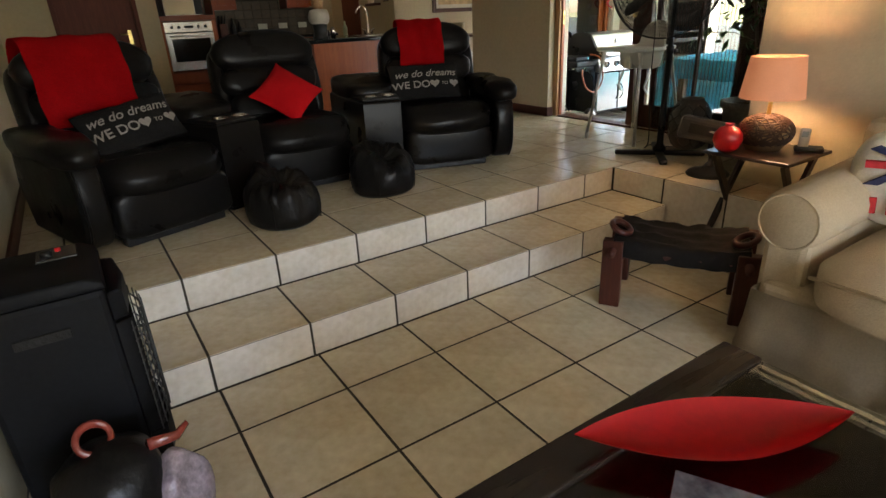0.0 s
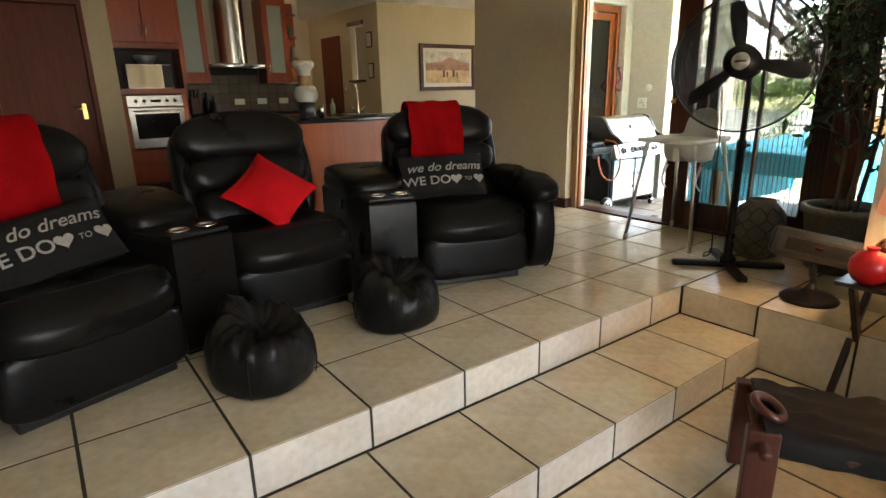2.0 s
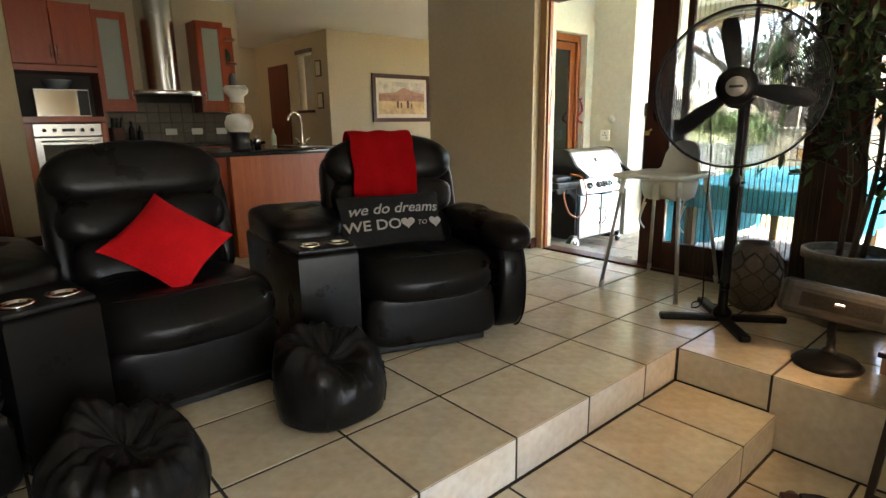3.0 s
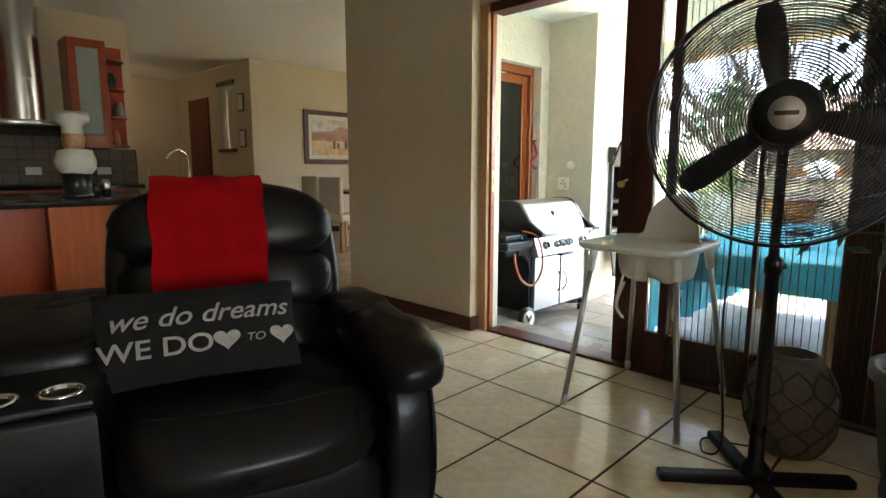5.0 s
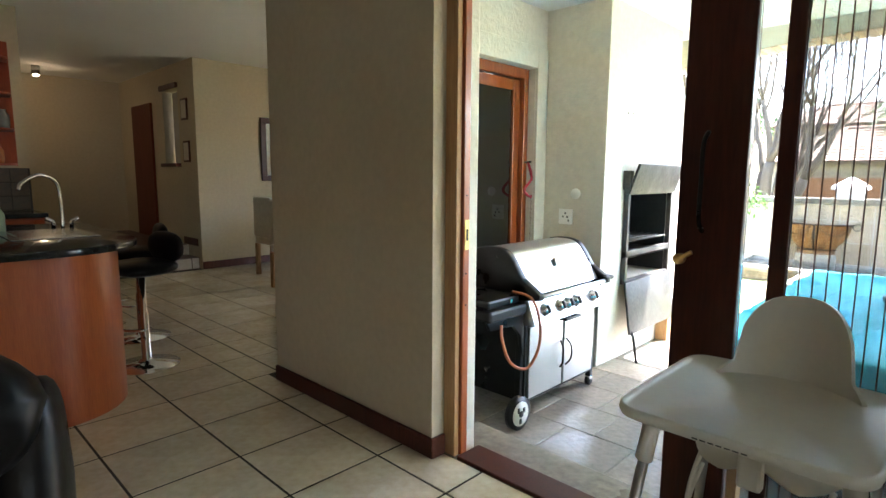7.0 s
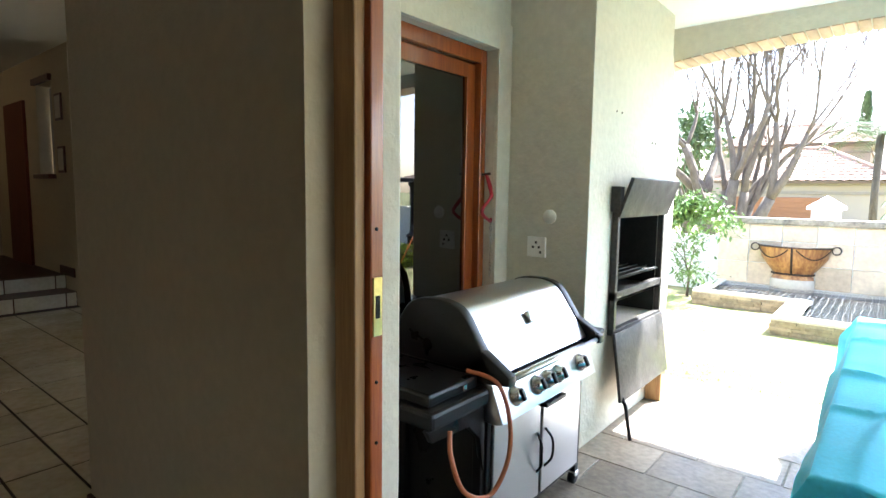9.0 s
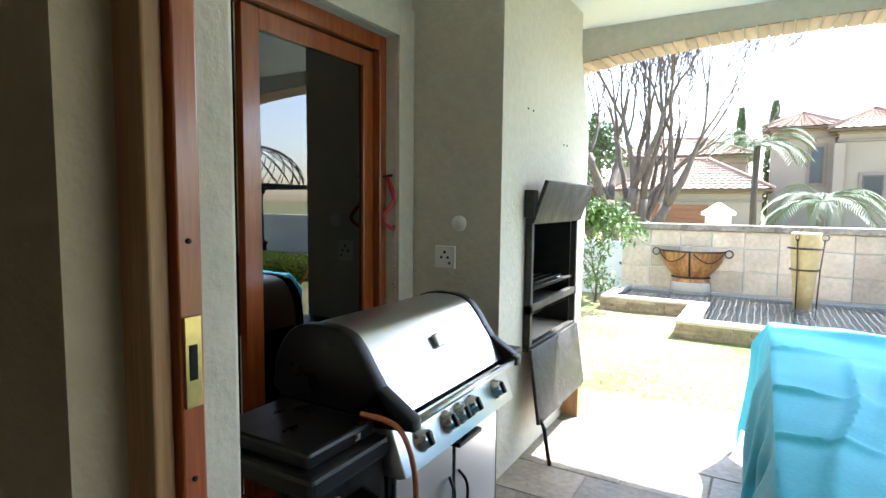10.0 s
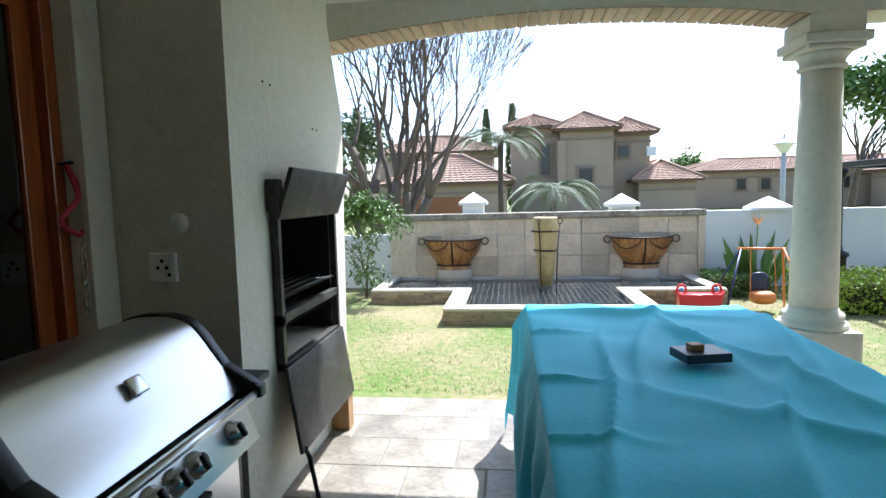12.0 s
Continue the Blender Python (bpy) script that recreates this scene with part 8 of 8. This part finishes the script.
def house_block(h, x0, x1, y0, y1, top, rise, over=0.5, base=GROUND):
    """Walls with mouldings and a hipped tile roof."""
    w = part("wall", B((x0, x1, y0, y1, base, top)), TAUPE, h, smooth=False)
    for z in (top - 0.55, top - 0.12):
        part("moulding", B((x0 - 0.08, x1 + 0.08, y0 - 0.08, y1 + 0.08, z - 0.10, z + 0.05, 0.02)), BAND, h)
    ex0, ex1, ey0, ey1 = x0 - over, x1 + over, y0 - over, y1 + over
    k = min(ex1 - ex0, ey1 - ey0) / 2
    if ey1 - ey0 >= ex1 - ex0:
        p, q = ((ex0 + ex1) / 2, ey0 + k, top + rise), ((ex0 + ex1) / 2, ey1 - k, top + rise)
    else:
        p, q = (ex0 + k, (ey0 + ey1) / 2, top + rise), (ex1 - k, (ey0 + ey1) / 2, top + rise)
    bm = bmesh.new()
    c = [(ex0, ey0, top), (ex1, ey0, top), (ex1, ey1, top), (ex0, ey1, top)]
    dens = 2.4
    if ey1 - ey0 >= ex1 - ex0:
        roof_plane(bm, c[3], c[0], p, q, int((ey1 - ey0) * dens))
        roof_plane(bm, c[1], c[2], q, p, int((ey1 - ey0) * dens))
        roof_plane(bm, c[0], c[1], p, p, int((ex1 - ex0) * dens))
        roof_plane(bm, c[2], c[3], q, q, int((ex1 - ex0) * dens))
    else:
        roof_plane(bm, c[3], c[0], p, p, int((ey1 - ey0) * dens))
        roof_plane(bm, c[1], c[2], q, q, int((ey1 - ey0) * dens))
        roof_plane(bm, c[0], c[1], q, p, int((ex1 - ex0) * dens))
        roof_plane(bm, c[2], c[3], p, q, int((ex1 - ex0) * dens))
    roof = part("roof", bm, TERRA, h, "terracotta tiled hip roof", smooth=False)
    bm = bmesh.new()
    for a, b in ((c[0], p), (c[1], p if ey1 - ey0 >= ex1 - ex0 else q), (c[2], q), (c[3], q if ey1 - ey0 >= ex1 - ex0 else p), (p, q)):
        tube(bm, [Vector(a) + Vector((0, 0, 0.08)), Vector(b) + Vector((0, 0, 0.08))], 0.10, 6)
    part("ridge_tiles", bm, TERRA, roof)
    part("fascia", B((ex0 + 0.05, ex1 - 0.05, ey0 + 0.05, ey1 - 0.05, top - 0.10, top + 0.015)), FRAMEW, h)
    return w


def house_window(h, x, y, z, w, ht):
    f = part("window", B((x - 0.10, x, y - w / 2 - 0.16, y + w / 2 + 0.16, z - ht / 2 - 0.16, z + ht / 2 + 0.16, 0.02)), BAND, h)
    part("frame", B((x - 0.13, x - 0.101, y - w / 2, y + w / 2, z - ht / 2, z + ht / 2, 0.01)), FRAMEW, f)
    part("pane", B((x - 0.142, x - 0.131, y - w / 2 + 0.07, y + w / 2 - 0.07, z - ht / 2 + 0.07, z + ht / 2 - 0.07)), WINDOW, f)


h = thing("double_storey_house", pose(0, 0, 0), "taupe double-storey house with terracotta hip roofs", "house")
house_block(h, 41.0, 47.0, 0.6, 3.6, 5.6, 1.0)
house_block(h, 40.2, 48.0, -2.75, 0.5, 5.3, 1.25)
house_block(h, 42.0, 49.0, -5.4, -2.7, 5.15, 1.15)
house_block(h, 40.6, 46.0, -7.8, -4.4, 2.0, 1.3)
house_block(h, 36.5, 42.0, 3.9, 11.0, 2.05, 1.75)
house_block(h, 47.0, 53.0, 5.0, 14.0, 4.7, 1.5)
part("band", B((40.12, 40.19, -2.8, 0.5, 1.55, 1.75, 0.02)), BAND, h)
part("pillar", B((40.0, 40.6, 0.2, 0.7, GROUND, 4.6, 0.03)), TAUPE, h)
house_window(h, 41.0, 1.4, 3.5, 0.6, 2.0)
house_window(h, 40.2, -1.05, 2.25, 0.9, 1.25)
house_window(h, 42.0, -3.7, 3.95, 0.75, 0.75)
house_window(h, 47.0, 8.5, 3.3, 1.0, 0.8)
WOODDOOR = mat("orange_garage_timber", (0.34, 0.13, 0.045), 0.55, rgb2=(0.24, 0.085, 0.03), scale=3, fine=20, stretch=(6, 0.6, 6))
gd = part("garage_door", B((36.38, 36.5, 6.3, 10.6, GROUND, 1.25, 0.02)), WOODDOOR, h)
for i in range(6):
    part("slat", B((36.355, 36.379, 6.32, 10.58, GROUND + 0.02 + i * 0.25, GROUND + 0.25 + i * 0.25, 0.01)), WOODDOOR, gd)
part("air_conditioner", B((41.6, 41.98, -5.7, -5.1, 3.6, 4.2, 0.02)), WHITEWALL, h)
h = thing("distant_house", pose(0, 0, 0), "long pink-brown house with a terracotta roof", "house")
house_block(h, 55, 62, -40, -11.9, 2.95, 1.15)
house_block(h, 50, 54, -34, -26, 2.6, 1.6)
for y in (-16.2, -18.2, -21.5, -24.5):
    house_window(h, 55, y, 1.75, 0.8, 1.0)
lp = thing("street_lamp", pose(28, -7.1, GROUND), "white street lamp with a conical shade", "street lamp")
bm = bmesh.new()
tube(bm, [(0, 0, 0), (0, 0, 2.95)], [0.12, 0.09], 10)
part("post", bm, mat("grey_lamp_post", (0.42, 0.42, 0.42), 0.6), lp)
bm = bmesh.new()
lathe(bm, [(0.09, 2.93), (0.16, 2.97), (0.30, 3.22), (0.34, 3.26), (0.44, 3.28), (0.40, 3.33), (0.20, 3.45), (0.08, 3.50), (0.05, 3.58), (0.02, 3.72), (0, 3.72)], 20)
part("lantern", bm, WHITEWALL, lp)

# tufts of lawn
rng = random.Random(19)
bm = bmesh.new()
for _ in range(60000):
    x, y = 8.45 + 5.0 * rng.random() ** 1.3, rng.uniform(-2.5, 5.9)
    if noise.noise(Vector((x * 0.9, y * 0.9, 0))) < rng.uniform(-0.4, 0.45) or (x > 10.62 and 2.15 < y < 4.65) or (x > 11.9 and 1.0 < y < 5.95):
        continue
    z = GROUND + 0.015 * noise.noise(Vector((x, y, 0)) * 1.3) - 0.003
    d = Vector((rng.uniform(-1, 1), rng.uniform(-1, 1), rng.uniform(0.4, 1.2))).normalized() * rng.uniform(0.015, 0.035)
    s_ = Vector((-d.y, d.x, 0)).normalized() * 0.0035
    bm.faces.new((bm.verts.new((x - s_.x, y - s_.y, z)), bm.verts.new((x + s_.x, y + s_.y, z)), bm.verts.new((x + d.x, y + d.y, z + d.z))))
tagged(part("grass_blades", bm, mat("grass_blade", (0.11, 0.18, 0.03), 0.7, rgb2=(0.21, 0.19, 0.08), scale=1.2, fine=8, island=0.3), smooth=False), "short patchy lawn grass", "grass", kind="stuff")

# ---- tiles, piece by piece ----
tile_cache = {}


def tile_mesh(w, d, h, mt, edge=0.003):
    key = (round(w, 3), round(d, 3), round(h, 3), mt.name)
    if key not in tile_cache:
        bm = bmesh.new()
        lo = [bm.verts.new((sx * w / 2, sy * d / 2, 0)) for sx, sy in ((-1, -1), (1, -1), (1, 1), (-1, 1))]
        md = [bm.verts.new((sx * w / 2, sy * d / 2, h - edge * 0.6)) for sx, sy in ((-1, -1), (1, -1), (1, 1), (-1, 1))]
        hi = [bm.verts.new((sx * (w / 2 - edge), sy * (d / 2 - edge), h)) for sx, sy in ((-1, -1), (1, -1), (1, 1), (-1, 1))]
        for a, b in ((lo, md), (md, hi)):
            for i in range(4):
                bm.faces.new((a[i], a[(i + 1) % 4], b[(i + 1) % 4], b[i]))
        bm.faces.new(hi)
        tile_cache[key] = mesh_of(bm, "tile", mt, smooth=False)
    return tile_cache[key]


J = 0.011


def lay(parent, x0, x1, y0, y1, z, mt, name="tile", bed=G):
    """One tile between joints, its face at the height z."""
    w, d = x1 - x0 - J, y1 - y0 - J
    if w < 0.02 or d < 0.02:
        return
    ob = new(name, tile_mesh(w, d, bed, mt))
    ob.parent = parent
    ob.matrix_local = pose((x0 + x1) / 2, (y0 + y1) / 2, z - bed)


def stand(parent, a0, a1, z0, z1, at, mt, facing="-y"):
    """One riser tile on an upright face."""
    w, h = a1 - a0 - J, z1 - z0 - 0.006
    if w < 0.02:
        return
    ob = new("riser_tile", tile_mesh(w, h, G, mt))
    ob.parent = parent
    c, zc = (a0 + a1) / 2, (z0 + z1) / 2
    ob.matrix_local = pose(c, at, zc, 90) if facing == "-y" else pose(at, c, zc) @ pose(0, 0, 0, 0, -90) @ pose(0, 0, 0, 0, 0, 90)


def cuts(lo, hi, first, step):
    """Joint lines between lo and hi, on a grid."""
    k = math.ceil((lo - first) / step + 1e-6)
    out = [lo]
    while first + k * step < hi - 0.03:
        if first + k * step > lo + 0.03:
            out.append(first + k * step)
        k += 1
    return out + [hi]


upper, lower, step1 = (bpy.data.objects[n] for n in ("floor_upper", "floor_lounge", "step_lower"))
xs = cuts(-0.5, 4.42, 0.619, 0.4465)
yu = [2.60, 3.03] + [3.03 + 0.43 * k for k in range(1, 12)]
for y0, y1 in zip(yu, yu[1:]):
    if y0 > 7.5:
        continue
    for x0, x1 in zip(xs, xs[1:]):
        if 4.4 < y0 < 5.7 and x0 >= 4.15:
            x1 = 4.35
        lay(upper, x0, x1, y0, y1, 0.0, TILE)
for x0, x1 in zip(*[cuts(3.145, 4.42, 3.145, 0.45)[i:] for i in (0, 1)]):
    for y0, y1 in ((1.28, 1.73), (1.73, 2.177), (2.177, 2.60)):
        if x0 > 3.4 and y1 <= 1.74:
            continue
        lay(upper, x0, x1, max(y0, 1.87) if x0 > 3.4 else y0, y1, 0.0, TILE)
xl = cuts(-0.5, 3.145, 0.597, 0.4375)
xf = cuts(-0.5, 3.145, 0.613, 0.442)
for x0, x1 in zip(xl, xl[1:]):
    lay(step1, x0, x1, 2.135, 2.60, MID, TILE)
    stand(lower, x0, x1, LOW, MID - 0.002, 2.140, TILE_RISER)
for y0, y1, z0 in ((2.177, 2.60, MID), (1.73, 2.177, LOW), (1.28, 1.73, LOW), (0.83, 1.28, LOW)):
    stand(upper, y0, y1, z0, -0.002, 3.1505, TILE_RISER, "-x")
for x0, x1 in zip(cuts(-0.5, 3.145, 0.619, 0.4465), cuts(-0.5, 3.145, 0.619, 0.4465)[1:]):
    stand(step1, x0, x1, MID, -0.002, 2.606, TILE_RISER)
yl = [2.135, 1.822] + [1.822 - 0.4425 * k for k in range(1, 5)] + [-0.43]
for y1, y0 in zip(yl, yl[1:]):
    for x0, x1 in zip(xf, xf[1:]):
        lay(lower, x0, x1, y0, y1, LOW, TILE)


def far_tiles(name, x0, x1, y0, y1, z, first_x, first_y, step, mt, label):
    """The tiles further off, joined into one mesh."""
    bm = bmesh.new()
    xs, ys = cuts(x0, x1, first_x, step), cuts(y0, y1, first_y, step)
    for a0, a1 in zip(xs, xs[1:]):
        for b0, b1 in zip(ys, ys[1:]):
            if a1 - a0 > 0.05 and b1 - b0 > 0.05:
                box(bm, a0 + J / 2, a1 - J / 2, b0 + J / 2, b1 - J / 2, z - G, z)
    ob = part(name, bm, mt, smooth=False)
    return tagged(ob, label, "tiles", kind="stuff")


far_tiles("floor_tiles_kitchen", -0.5, 4.42, 7.762, 10.19, 0.0, 0.619, 7.76, 0.4465, TILE_FAR, "beige floor tiles of the kitchen")
far_tiles("floor_tiles_dining", 4.42, 9.2, 5.93, 10.19, 0.0, 0.619, 7.76, 0.4465, TILE_FAR, "beige floor tiles of the dining room")
far_tiles("floor_tiles_lounge", -0.5, 3.145, -3.2, -0.43, LOW, 0.60, 1.82, 0.45, TILE_FAR, "beige floor tiles of the lounge")
hall = bpy.data.objects["floor_hall"]
for k, (y, z0, z1) in enumerate(((10.30, 0.0, 0.148), (10.62, 0.152, 0.298))):
    for x0, x1 in zip(*[cuts(3.75, 5.65, 0.6, 0.45)[i:] for i in (0, 1)]):
        stand(hall, x0, x1, z0, z1, y, TILE_RISER)

patio = bpy.data.objects["patio_floor"]
rng = random.Random(4)
xs = [4.81 + 0.345 * k for k in range(11)]
for i, (x0, x1) in enumerate(zip(xs, xs[1:])):
    off = 0.17 * (i % 2)
    ys = [0.6 + off + 0.42 * k for k in range(12)]
    for y0, y1 in zip(ys, ys[1:]):
        if y0 < 5.48:
            lay(patio, x0, min(x1, 8.25), y0, min(y1, 5.49), PATIO + rng.uniform(-0.001, 0.002), SLATE, "slate_tile", 0.008)
splash = bpy.data.objects["splashback"]
for k in range(13):
    for r in range(3 if not 3 <= k <= 7 else 4):
        ob = new("splash_tile", tile_mesh(0.137 - 0.006, 0.125 - 0.006, 0.006, SPLASH))
        ob.parent = splash
        ob.matrix_local = pose(1.99 + k * 0.137, 9.188, 0.985 + r * 0.125, 90)
